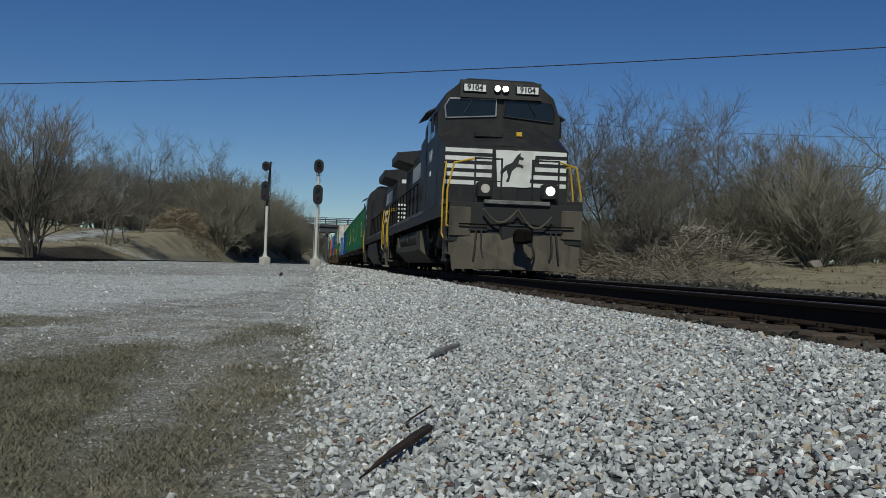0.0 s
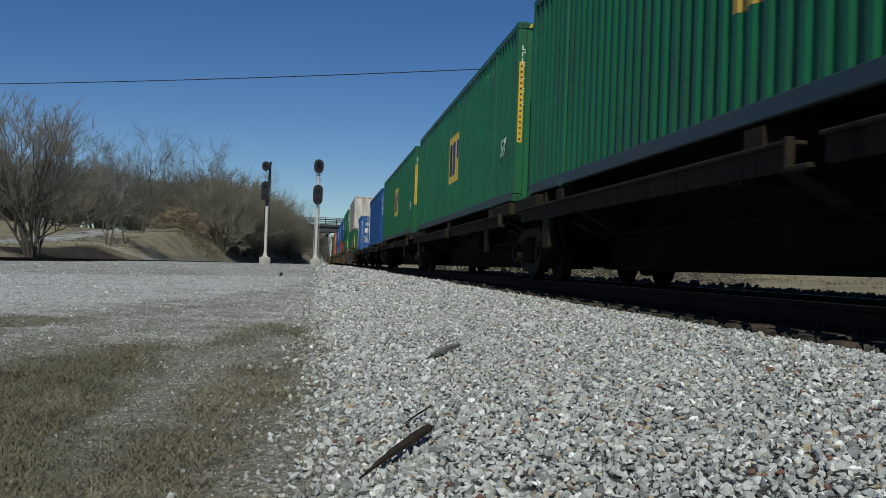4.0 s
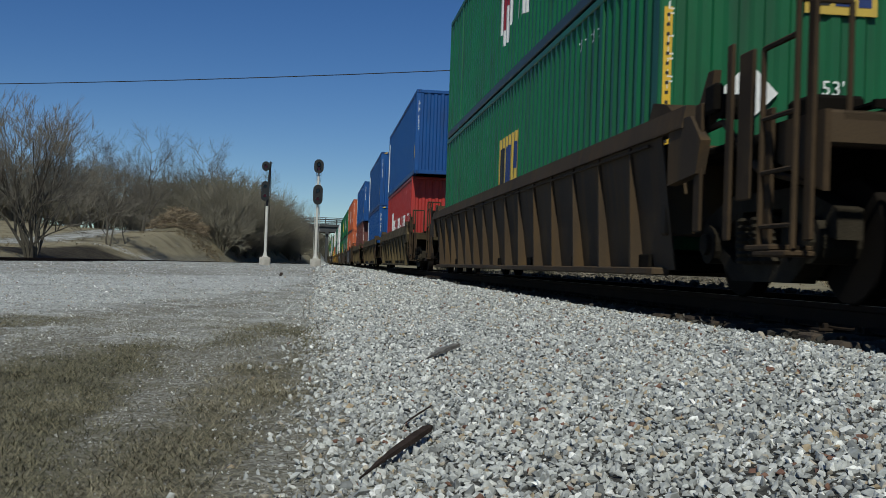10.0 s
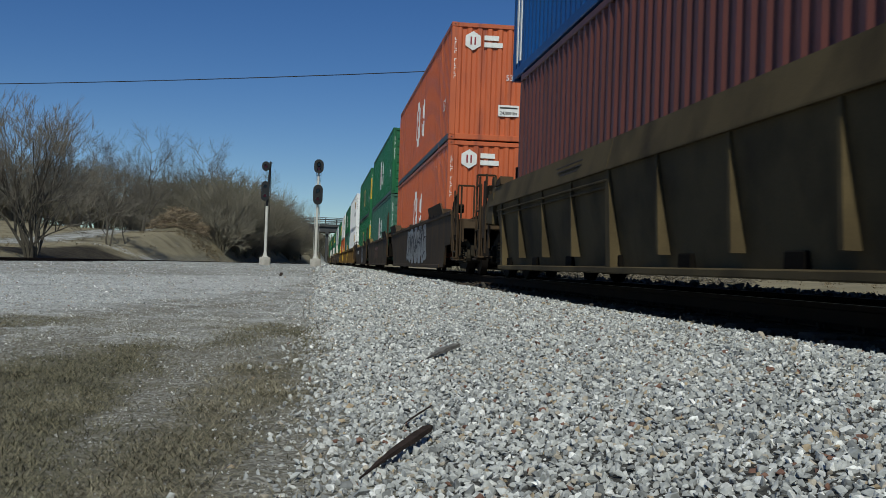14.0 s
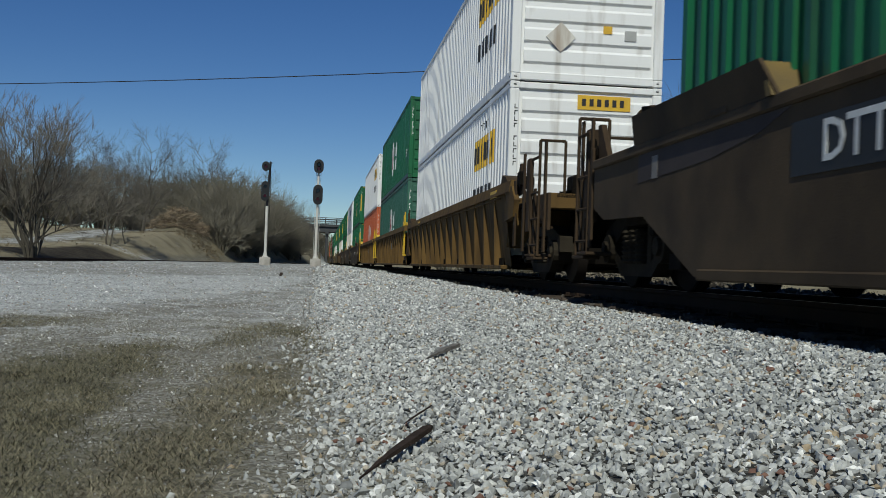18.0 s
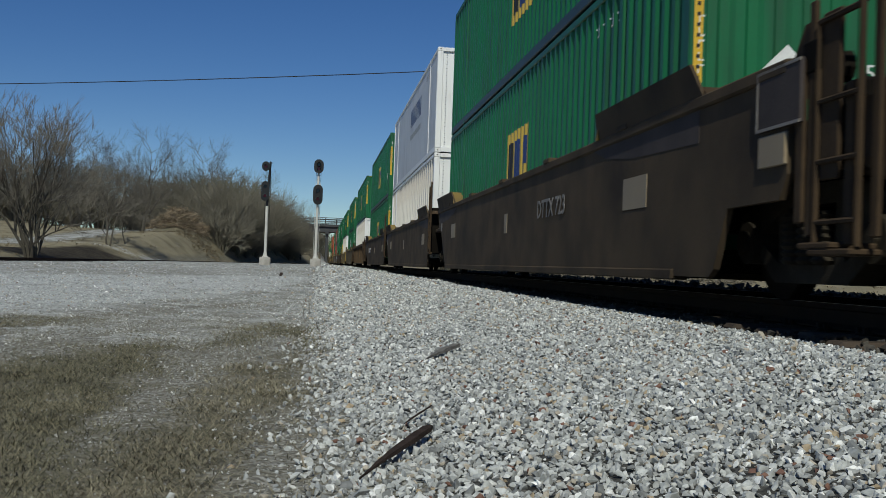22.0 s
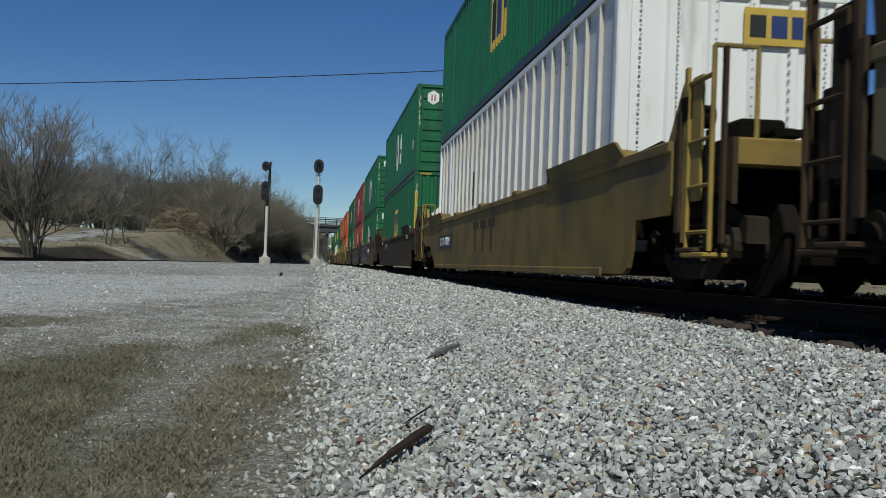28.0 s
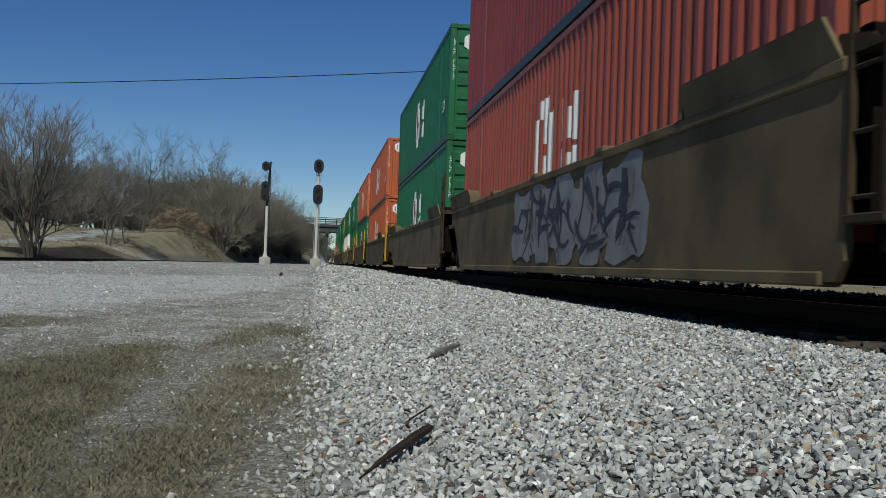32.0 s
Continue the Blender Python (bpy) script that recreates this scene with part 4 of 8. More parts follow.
big = make_tree("tree", 6, 9.6, 9, 0.3, 6, "leafless many-stemmed tree with grey-brown bark", "tree", "bare trees", kidsmax=4, fan=0.78, least=0.0085, reach=(0.52, 0.77))
kinds = [make_tree("tree", 10 + i, h, st, sp, 7, "leafless tree with a forked trunk and fine twigs", "tree", "bare trees", kidsmax=4 + i % 2, fan=1.12, least=0.0075) for i, (h, st, sp) in enumerate(((8.5, 1, 0.1), (8.0, 2, 0.25), (9.0, 1, 0.1), (7.0, 3, 0.35), (9.0, 2, 0.2)))]
thickets = [make_tree("thicket", 40 + i, h, st, 0.75, 10, "dense thicket of bare brown stems", "shrub", "brush thickets", BRUSH, BRUSH, depth=3, least=0.014) for i, (h, st) in enumerate(((4.4, 21), (5.4, 23), (3.4, 19)))]
vines = make_tree("thicket", 47, 7.4, 14, 0.3, 12, "tall dark thicket tangled with olive-brown vines", "shrub", "brush thickets", BRUSH, VINES, depth=4, kidsmax=5, least=0.012)
used = set()


def plant(src, x, y, scale, rnd):
    m = pose(x, y, height(x, y) - 0.05, 0, 0, rnd.uniform(0, 360)) @ Matrix.Scale(scale, 4)
    if src.name not in used:
        used.add(src.name)
        src.matrix_world = m
        return src
    o = copy_thing(src, m)
    o.scale = (scale,) * 3
    return o


rp = random.Random(77)
plant(big, -15.9, 60.0, 1.0, rp)
big.matrix_world = big.matrix_world @ pose(0, 0, 0, 0, 0, 140)
# beyond the side track: two trees before the heap, a row along the track, a wood behind
for x, y, k, s in ((-16.6, 85, 1, 0.98), (-17.3, 105, 2, 1.02), (-16.0, 88.5, 0, 0.42), (-20.5, 103, 3, 1.0), (-23.5, 112, 4, 0.95), (-26.5, 116, 1, 1.05), (-29.5, 112, 0, 1.0), (-33, 108, 3, 1.0), (-37, 118, 2, 1.0), (-42, 112, 4, 1.0), (-22.5, 128, 0, 1.05), (-19.5, 130, 3, 1.15), (-17.0, 128, 4, 1.12), (-14.5, 131, 2, 1.2), (-12.6, 135, 1, 1.22), (-10.8, 140, 0, 1.15), (-8.8, 146, 4, 1.05), (-7.0, 152, 3, 1.0), (-5.0, 160, 1, 0.9), (-27, 134, 2, 1.2), (-32, 138, 1, 1.2), (-3.0, 172, 2, 0.9), (-40, 135, 0, 1.2)):
    plant(kinds[k], x, y, s, rp)
for i in range(30):
    y = 117 + 55 * (i / 29) ** 0.9
    plant(thickets[i % 3], siding_x(y) - rp.uniform(2.6, 5.5), y, rp.uniform(1.25, 1.6) * (1 - 0.12 * i / 29), rp)
for i in range(22):
    plant(thickets[i % 3], -42 + i * 1.5 + rp.uniform(-1, 1), rp.uniform(124, 142), rp.uniform(0.9, 1.4), rp)
for x, y, s in ((-12.6, 130, 1.0), (-15.2, 134, 1.05), (-10.6, 136, 0.95), (-20.5, 140, 1.0)):
    plant(vines, x, y, s, rp)
# far wood line behind the bridge and the field
for i in range(14):
    plant(thickets[i % 3], -62 + i * 2.4 + rp.uniform(-1, 1), rp.uniform(165, 185), rp.uniform(1.2, 1.7), rp)
for i in range(16):
    plant(thickets[i % 3], -32 + i * 2.4 + rp.uniform(-1, 1), rp.uniform(300, 330), rp.uniform(1.3, 1.9), rp)
# across the main track
for x, y, k, s in ((13.2, 47, 1, 1.0), (15.2, 50, 3, 1.05), (12.2, 54, 0, 0.9), (17.5, 52, 4, 0.95), (20.2, 53, 2, 0.95), (22.5, 52, 0, 0.95), (24.5, 50, 1, 0.95), (21.5, 58, 4, 0.95), (26.8, 55, 3, 0.95), (29.5, 50, 2, 1.0), (31, 47, 0, 1.05), (11.5, 64, 1, 0.95), (14.5, 66, 2, 0.95), (18.5, 64, 0, 1.0), (25.5, 64, 4, 1.0)):
    plant(kinds[k], x, y, s, rp)
for i in range(24):
    y = rp.uniform(45, 58)
    plant(thickets[i % 3], 11 + (i / 30) * 21 + rp.uniform(-1, 1), y, rp.uniform(0.55, 1.0), rp)
for i in range(6):
    plant(thickets[i % 3], rp.uniform(10, 13), 55 + i * 8, rp.uniform(0.8, 1.3), rp)
for i in range(8):
    plant(thickets[i % 3], 40 + i * 3.6, 104 + rp.uniform(-4, 4), rp.uniform(1.3, 1.7), rp)
for i in range(8):
    plant(thickets[i % 3], 25.5 + i * 1.5 + rp.uniform(-0.5, 0.5), rp.uniform(57, 66), rp.uniform(0.7, 1.0), rp)

# ---- heaps of brush and rubble ----
def heap(x, y, w, d, h, n, seed, label, mat=LOGWOOD, thick=1.0):
    rnd = random.Random(seed)
    m = Mesh()
    for i in range(n):
        a, r = rnd.random() * 6.283, math.sqrt(rnd.random())
        px, py = x + math.cos(a) * r * w, y + math.sin(a) * r * d
        z = height(px, py) + h * (1 - r * r) * rnd.uniform(0.5, 1.0)
        L = rnd.uniform(0.25, 1.15)
        v = Vector((rnd.gauss(0, 1), rnd.gauss(0, 1), rnd.gauss(0, 0.4))).normalized() * L
        c = Vector((px, py, z))
        m.tube(c - v, c + v, thick * rnd.uniform(0.015, 0.06), thick * rnd.uniform(0.008, 0.03), 5)
    return solo("brush_heap", m, mat, label, "brush heap", kind="stuff")


heap(-15.2, 114.5, 3.0, 2.6, 1.1, 900, 31, "heap of cut tan branches on the mound")
mound = [(-12.4 + rp.gauss(0, 1.5), 110.5 + rp.gauss(0, 2.2), 8) for _ in range(420)]
grass("mound_dry_grass", mound, "tan dead grass and brush below the heap", 26, h=0.34, lean=1.3, w=0.016)
plant(kinds[3], 11.6, 35.5, 0.5, rp)
plant(thickets[2], 11.0, 40, 0.5, rp)
plant(thickets[0], 10.6, 46, 0.5, rp)
heap(12.8, 37.5, 4.2, 3.4, 0.5, 1500, 32, "tangle of broken branches on the bank", GREYBRUSH, 0.5)
heap(11.5, 33.0, 1.8, 5.0, 0.2, 500, 33, "low tangle of dead brush beside the track", GREYBRUSH, 0.4)
rr = np.random.default_rng(12)
pts = np.array([(13.9 + rr.normal(0, 1.0), 37.2 + rr.normal(0, 1.0), 0, rr.uniform(0.05, 0.2)) for _ in range(260)])
pts[:, 2] = [height(p[0], p[1]) + 0.5 * math.exp(-((p[0] - 13.9) ** 2 + (p[1] - 37.2) ** 2) / 2) for p in pts]
rocks("rubble_heap", pts, RUBBLE, "pale rubble spilled on the bank", 13)
rocks("field_stone", np.array([(21.5, 43, height(21.5, 43) + 0.15, 0.42)]), RUBBLE, "pale stone lying in the dry field", 14)

# ---- small things on the gravel ----
def splinter(name, a, b, w, t, mat, label, seed, thin=0.5):
    """A torn plank of wood from a to b: blunt at b, running out to a thin point at a over its share thin."""
    rnd = random.Random(seed)
    a, b = Vector(a), Vector(b)
    d = (b - a).normalized()
    sd = Vector((-d.y, d.x, 0)).normalized()
    m = Mesh()
    n = 12
    vs = []
    for i in range(n + 1):
        k = i / n
        taper = (0.10 + 0.9 * smooth(0.0, thin, k)) * (1 - 0.55 * smooth(0.93, 1.0, k))
        p = a.lerp(b, k) + sd * w * 0.25 * math.sin(5 * k)
        ww = w * taper * rnd.uniform(0.85, 1.1)
        for sx, sz in ((-1, 0), (1, 0), (0.8, 1), (-0.75, 1)):
            vs.append(p + sd * ww * sx + Vector((0, 0, t * sz * (0.4 + 0.6 * taper) * rnd.uniform(0.8, 1.2))))
    fs = [(i * 4 + j, i * 4 + (j + 1) % 4, i * 4 + 4 + (j + 1) % 4, i * 4 + 4 + j) for i in range(n) for j in range(4)] + [(0, 3, 2, 1), (n * 4, n * 4 + 1, n * 4 + 2, n * 4 + 3)]
    m.add(vs, fs)
    return solo(name, m, mat, label, "wood")


def on_ground(x, y, up=0.02):
    return (x, y, height(x, y) + up)


splinter("wood_splinter", on_ground(0.15, 3.24, 0.03), on_ground(0.445, 3.96, 0.05), 0.02, 0.016, DRIFTWOOD, "dark rotten wood splinter lying on the ballast", 1, 0.62)
splinter("wood_splinter", on_ground(0.70, 6.55, 0.035), on_ground(1.0, 7.3, 0.045), 0.027, 0.02, GREYWOOD, "grey weathered wood scrap lying on the ballast", 2, 0.5)
splinter("twig", on_ground(0.36, 4.2, 0.03), on_ground(0.52, 4.6, 0.035), 0.005, 0.004, DRIFTWOOD, "thin dark twig lying on the ballast", 4, 0.3)
rocks("dark_stone", np.array([(-1.4, 39.5, height(-1.4, 39.5) + 0.03, 0.11)]), DRIFTWOOD, "dark lump lying on the gravel", 3)
weeds = Mesh()
for x, y, h in ((-0.08, 13.2, 0.3), (-0.16, 13.4, 0.22), (-0.02, 3.6, 0.1), (0.02, 11.0, 0.14)):
    p = Vector(on_ground(x, y, 0))
    q = p + Vector((-0.02, 0.02, h * 0.6))
    weeds.tube(p, q, 0.004, 0.003, 5).tube(q, q + Vector((0.035, 0.0, h * 0.4)), 0.003, 0.002, 5).tube(q, q + Vector((-0.04, 0.02, h * 0.25)), 0.002, 0.0015, 5)
solo("dead_weeds", weeds, GREYBRUSH, "thin dead weed stalks at the ballast edge", "weed", kind="stuff")

# ---- the train: containers ----
TRAIN = []                        # (thing, place along the track at the start, height over the rail)


def wave(y0, y1, pitch, flat_out, slope, depth):
    """Breakpoints (y, inset) of a trapezoid corrugation."""
    n = max(1, round((y1 - y0) / pitch))
    p = (y1 - y0) / n
    pts = []
    for i in range(n):
        a = y0 + i * p
        pts += [(a, 0.0), (a + p * flat_out, 0.0), (a + p * (flat_out + slope), depth), (a + p * (1 - slope), depth)]
    pts.append((y1, 0.0))
    return pts


def inset(pts, y):
    for (a, u), (b, w) in zip(pts, pts[1:]):
        if a <= y <= b:
            return u + (w - u) * (y - a) / max(b - a, 1e-9)
    return 0.0


def cut(pts, a, b):
    return [(a, inset(pts, a))] + [p for p in pts if a < p[0] < b] + [(b, inset(pts, b))]


def sheet(mesh, pts, z0, z1, x, sgn, lift=0.0):
    """A folded sheet on the side at x; sgn -1 faces -x. lift: how far proud of it."""
    vs, fs = [], []
    for y, d in pts:
        for z in (z0, z1):
            vs.append((x - sgn * (d - lift), y, z))
    for i in range(len(pts) - 1):
        q = (2 * i, 2 * i + 2, 2 * i + 3, 2 * i + 1)
        fs.append(q if sgn > 0 else q[::-1])
    return mesh.add(vs, fs)


def end_sheet(mesh, pts, z0, z1, y, sgn, lift=0.0):
    vs, fs = [], []
    for x, d in pts:
        for z in (z0, z1):
            vs.append((x, y - sgn * (d - lift), z))
    for i in range(len(pts) - 1):
        q = (2 * i, 2 * i + 1, 2 * i + 3, 2 * i + 2)
        fs.append(q if sgn > 0 else q[::-1])
    return mesh.add(vs, fs)


CRATES = {}


def container(kind, colour, length, width, height, ends, label, emblem="", rail=None, marks="", side=None, variant=0, slide=0.0):
    """A freight container, origin at the middle of its floor; its front end faces -y."""
    key = (kind, colour.name, length, height, ends, emblem, marks, variant)
    if key in CRATES:
        return copy_thing(CRATES[key], Matrix.Identity(4))
    c = thing("shipping_container", label, "container", "containers on the train")
    CRATES[key] = c
    hl, hw = length / 2, width / 2
    post, br, tr = 0.16, 0.17, 0.11
    rail, side = rail or colour, side or colour
    # corner posts and rails
    for sx in (-1, 1):
        for sy in (-1, 1):
            part("corner_post", Mesh().slab(min(sx * hw, sx * (hw - post)), min(sy * hl, sy * (hl - 0.14)), 0.118, max(sx * hw, sx * (hw - post)), max(sy * hl, sy * (hl - 0.14)), height - 0.118, 0.015), colour, c)
    cast = Mesh().slab(-0.081, -0.089, 0.0, 0.081, 0.089, 0.118, 0.012).data("corner_casting", colour)
    hole = Mesh().slab(-0.084, -0.045, 0.03, 0.084, 0.045, 0.088, 0.02).slab(-0.04, -0.092, 0.03, 0.04, 0.092, 0.088, 0.02).data("casting_hole", GRILL)
    spots = [-hl + 0.089, hl - 0.089]
    for sx in (-1, 1):
        for y in spots:
            for z in (0.0, height - 0.118):
                o = part("corner_casting", cast, colour, c)
                o.location = (sx * (hw - 0.081), y, z)
                if y < 0:
                    part("casting_hole", hole, GRILL, o)
        part("bottom_rail", Mesh().slab(min(sx * hw, sx * (hw - 0.06)), -hl + 0.14, 0.02, max(sx * hw, sx * (hw - 0.06)), hl - 0.14, br, 0.012), rail, c)
        part("top_rail", Mesh().slab(min(sx * hw, sx * (hw - 0.06)), -hl + 0.14, height - tr, max(sx * hw, sx * (hw - 0.06)), hl - 0.14, height - 0.01, 0.012), colour, c)
    for sy in (-1, 1):
        part("end_sill", Mesh().slab(-hw + post, min(sy * hl, sy * (hl - 0.1)), 0.01, hw - post, max(sy * hl, sy * (hl - 0.1)), 0.15, 0.012), colour, c)
        part("end_header", Mesh().slab(-hw + post, min(sy * hl, sy * (hl - 0.1)), height - 0.12, hw - post, max(sy * hl, sy * (hl - 0.1)), height - 0.01, 0.012), colour, c)
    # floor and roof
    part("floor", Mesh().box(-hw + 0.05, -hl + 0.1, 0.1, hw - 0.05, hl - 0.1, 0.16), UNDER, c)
    part("roof", Mesh().prism([(-hw + 0.05, height - 0.06), (hw - 0.05, height - 0.06), (hw - 0.05, height - 0.03), (0, height - 0.005), (-hw + 0.05, height - 0.03)], "y", -hl + 0.1, hl - 0.1), ROOF if kind != "iso" else colour, c)
    # sides
    y0, y1 = -hl + 0.14, hl - 0.14
    z0, z1 = br - 0.01, height - tr + 0.01
    if kind == "post":
        prof = [(y0, 0.035), (y1, 0.035)]
    elif kind == "smooth":
        prof = [(y0, 0.012), (y1, 0.012)]
    elif kind == "rib":
        prof = wave(y0, y1, 0.30, 0.46, 0.12, 0.05)
    else:
        prof = wave(y0, y1, 0.278, 0.30, 0.2, 0.042)
    for sx in (-1, 1):
        part("side_panel", sheet(Mesh(), prof, z0, z1, sx * (hw - 0.012), sx), side, c)
    if kind == "post":
        k = round((y1 - y0) / 0.61)
        xx = -(hw - 0.045)
        bar = Mesh().prism([(xx, -0.045), (xx, 0.045), (xx - 0.045, 0.03), (xx - 0.045, -0.03)], "z", z0, z1).data("side_post", OLDWHITE)
        for i in range(1, k):
            part("side_post", bar, OLDWHITE, c).location.y = y0 + (y1 - y0) * i / k
    if length > 13:
        for y in (-6.007, 6.007):
            for sx in (-1, 1):
                m = Mesh()
                m.slab(min(sx * (hw - 0.002), sx * (hw - 0.05)), y - 0.07, 0.1, max(sx * (hw - 0.002), sx * (hw - 0.05)), y + 0.07, height - 0.1, 0.01)
                for z in (0.0, height - 0.118):
                    m.slab(min(sx * (hw + 0.002), sx * (hw - 0.16)), y - 0.09, z, max(sx * (hw + 0.002), sx * (hw - 0.16)), y + 0.09, z + 0.118, 0.012)
                part("lifting_post", m, side, c)
    # ends
    x0, x1 = -hw + post, hw - post
    ez0, ez1 = 0.14, height - 0.115
    for sy in (-1, 1):
        if ends == "vcor":
            part("end_panel", end_sheet(Mesh(), wave(x0, x1, 0.24, 0.34, 0.16, 0.035), ez0, ez1, sy * (hl - 0.02), sy), colour, c)
        elif ends == "hrib":
            part("end_panel", end_sheet(Mesh(), [(x0, 0.03), (x1, 0.03)], ez0, ez1, sy * (hl - 0.02), sy), colour, c)
            for i in range(7 if sy < 0 else 0):
                z = ez0 + 0.16 + i * (ez1 - ez0 - 0.2) / 7
                part("end_rib", Mesh().prism([(sy * (hl - 0.055), z - 0.02), (sy * (hl - 0.055), z + 0.26), (sy * (hl - 0.012), z + 0.21), (sy * (hl - 0.012), z + 0.03)], "x", x0 + 0.05, x1 - 0.05), colour, c)
        elif ends == "post":
            part("end_panel", end_sheet(Mesh(), [(x0, 0.04), (x1, 0.04)], ez0, ez1, sy * (hl - 0.02), sy), colour, c)
            for i in range(1, 5 if sy < 0 else 1):
                x = x0 + (x1 - x0) * i / 5
                part("end_post", Mesh().prism([(x - 0.07, sy * (hl - 0.065)), (x + 0.07, sy * (hl - 0.065)), (x + 0.04, sy * (hl - 0.015)), (x - 0.04, sy * (hl - 0.015))], "z", ez0, ez1), OLDWHITE if colour is OLDWHITE and i % 2 else colour, c)
            if sy < 0:
                m = Mesh()
                for i in range(6):
                    x = x0 + 0.1 + (x1 - x0 - 0.2) * i / 5
                    for j in range(26):
                        m.box(x - 0.012, -hl + 0.01, ez0 + 0.06 + j * 0.1, x + 0.012, -hl + 0.025, ez0 + 0.084 + j * 0.1)
                part("rivets", m, PLATE, c)["kind"] = "stuff"
        elif ends == "door" and sy < 0:
            for sx in (-1, 1):
                d = part("door", Mesh().slab(min(0.012 * sx, sx * x1), -hl + 0.02, ez0, max(0.012 * sx, sx * x1), -hl + 0.06, ez1, 0.008), colour, c)
                for i in range(5):
                    z = ez0 + 0.2 + i * 0.44
                    part("door_corrugation", Mesh().prism([(-hl + 0.025, z), (-hl + 0.025, z + 0.26), (-hl - 0.008, z + 0.2), (-hl - 0.008, z + 0.06)], "x", min(sx * 0.08, sx * (x1 - 0.06)), max(sx * 0.08, sx * (x1 - 0.06))), colour, d)
                for dx in (0.28, 0.72):
                    x = sx * dx
                    part("lock_rod", Mesh().tube((x, -hl - 0.04, 0.06), (x, -hl - 0.04, height - 0.06), 0.018, n=8), STEEL, d, "galvanised lock rod", True)
                    for z in (0.09, 0.7, 1.5, 2.1, height - 0.12):
                        part("rod_keeper", Mesh().slab(x - 0.05, -hl - 0.055, z - 0.03, x + 0.05, -hl + 0.02, z + 0.03, 0.008), STEEL, d)
                    part("handle", Mesh().slab(min(x, x + sx * 0.36), -hl - 0.07, 0.83 + dx * 0.15, max(x, x + sx * 0.36), -hl - 0.045, 0.87 + dx * 0.15, 0.008).slab(x + sx * 0.12, -hl - 0.06, 0.80 + dx * 0.15, x + sx * 0.22, -hl + 0.0, 0.92 + dx * 0.15, 0.01), STEEL, d, "galvanised door handle")
                part("door_gasket", Mesh().box(min(sx * 0.002, sx * 0.012), -hl + 0.03, ez0, max(sx * 0.002, sx * 0.012), -hl + 0.055, ez1), GRILL, d)
        else:
            part("end_panel", end_sheet(Mesh(), [(x0, 0.02), (x1, 0.02)], ez0, ez1, sy * (hl - 0.02), sy), colour, c)

    xs = -(hw - 0.012)

    def patch(a, b, za, zb, mat, name, lift=0.004):
        part(name, sheet(Mesh(), cut(prof, a, b), za, zb, xs, -1, lift), mat, c)

    def epatch(a, b, za, zb, mat, name):
        part(name, Mesh().box(a, -hl - 0.004, za, b, -hl + 0.012, zb), mat, c)

    mid = height / 2
    if emblem == "endblock":
        epatch(0.1, 0.82, height - 0.62, height - 0.22, GOLD, "end_emblem")
        for a, b, k in ((0.16, 0.34, INK), (0.4, 0.58, NAVY), (0.63, 0.76, NAVY)):
            part("end_emblem_bar", Mesh().box(a, -hl - 0.009, height - 0.54, b, -hl, height - 0.3), k, c)
        patch(2.2, 2.7, mid - 0.4, mid + 0.3, INK, "emblem")
    if emblem == "block":            # mustard block with dark and blue bars
        patch(-1.25 + slide, 0.55 + slide, mid - 0.55, mid + 0.55, GOLD, "emblem")
        patch(0.05 + slide, 0.4 + slide, mid - 0.38, mid + 0.38, INK, "emblem_bar", 0.008)
        patch(-0.5 + slide, -0.15 + slide, mid - 0.38, mid + 0.38, NAVY, "emblem_bar", 0.008)
        patch(-1.05 + slide, -0.75 + slide, mid - 0.05, mid + 0.38, NAVY, "emblem_bar", 0.008)
        epatch(0.1, 0.82, height - 0.62, height - 0.22, GOLD, "end_emblem")
        for a, b, k in ((0.16, 0.34, INK), (0.4, 0.58, NAVY), (0.63, 0.76, NAVY)):
            part("end_emblem_bar", Mesh().box(a, -hl - 0.009, height - 0.54, b, -hl, height - 0.3), k, c)
        part("placard", Mesh().prism([(-0.70, 1.5), (-0.42, 1.22), (-0.14, 1.5), (-0.42, 1.78)], "y", -hl - 0.006, -hl + 0.01), DECAL, c, "white diamond placard")
        epatch(-hw + 0.04, -hw + 0.12, 0.95, 2.25, YELLOW, "caution_strip")
        m = Mesh()
        for i in range(14):
            m.box(-hw + 0.065, -hl - 0.008, 0.99 + i * 0.09, -hw + 0.095, -hl, 1.02 + i * 0.09)
        part("caution_marks", m, INK, c)["kind"] = "stuff"
        m = Mesh()
        for i in range(5):
            for a in (x0 + 0.02, x1 - 0.42):
                m.prism([(a + i * 0.08, height - 0.1), (a + 0.04 + i * 0.08, height - 0.1), (a + 0.07 + i * 0.08, height - 0.03), (a + 0.03 + i * 0.08, height - 0.03)], "y", -hl - 0.006, -hl + 0.01)
        part("hazard_stripes", m, YELLOW, c)
    if emblem == "hex":              # white six-sided mark with bars beside it
        hexa = [(-0.55, 0.0), (-0.275, 0.48), (0.275, 0.48), (0.55, 0.0), (0.275, -0.48), (-0.275, -0.48)]
        for a, b, za, zb in ((-0.35, 0.35, -0.72, 0.72), (-0.62, -0.35, -0.48, 0.48), (0.35, 0.62, -0.48, 0.48)):
            patch(0.22 + a, 0.22 + b, mid + za, mid + zb, DECAL, "emblem")
        for a, b, za, zb in ((-0.3, -0.12, -0.45, 0.45), (0.12, 0.3, -0.45, 0.45), (-0.12, 0.12, -0.08, 0.08)):
            patch(0.22 + a, 0.22 + b, mid + za, mid + zb, CRIMSON if side in (GREEN, SPRUCE) else side, "emblem_bar", 0.008)
        m = Mesh()
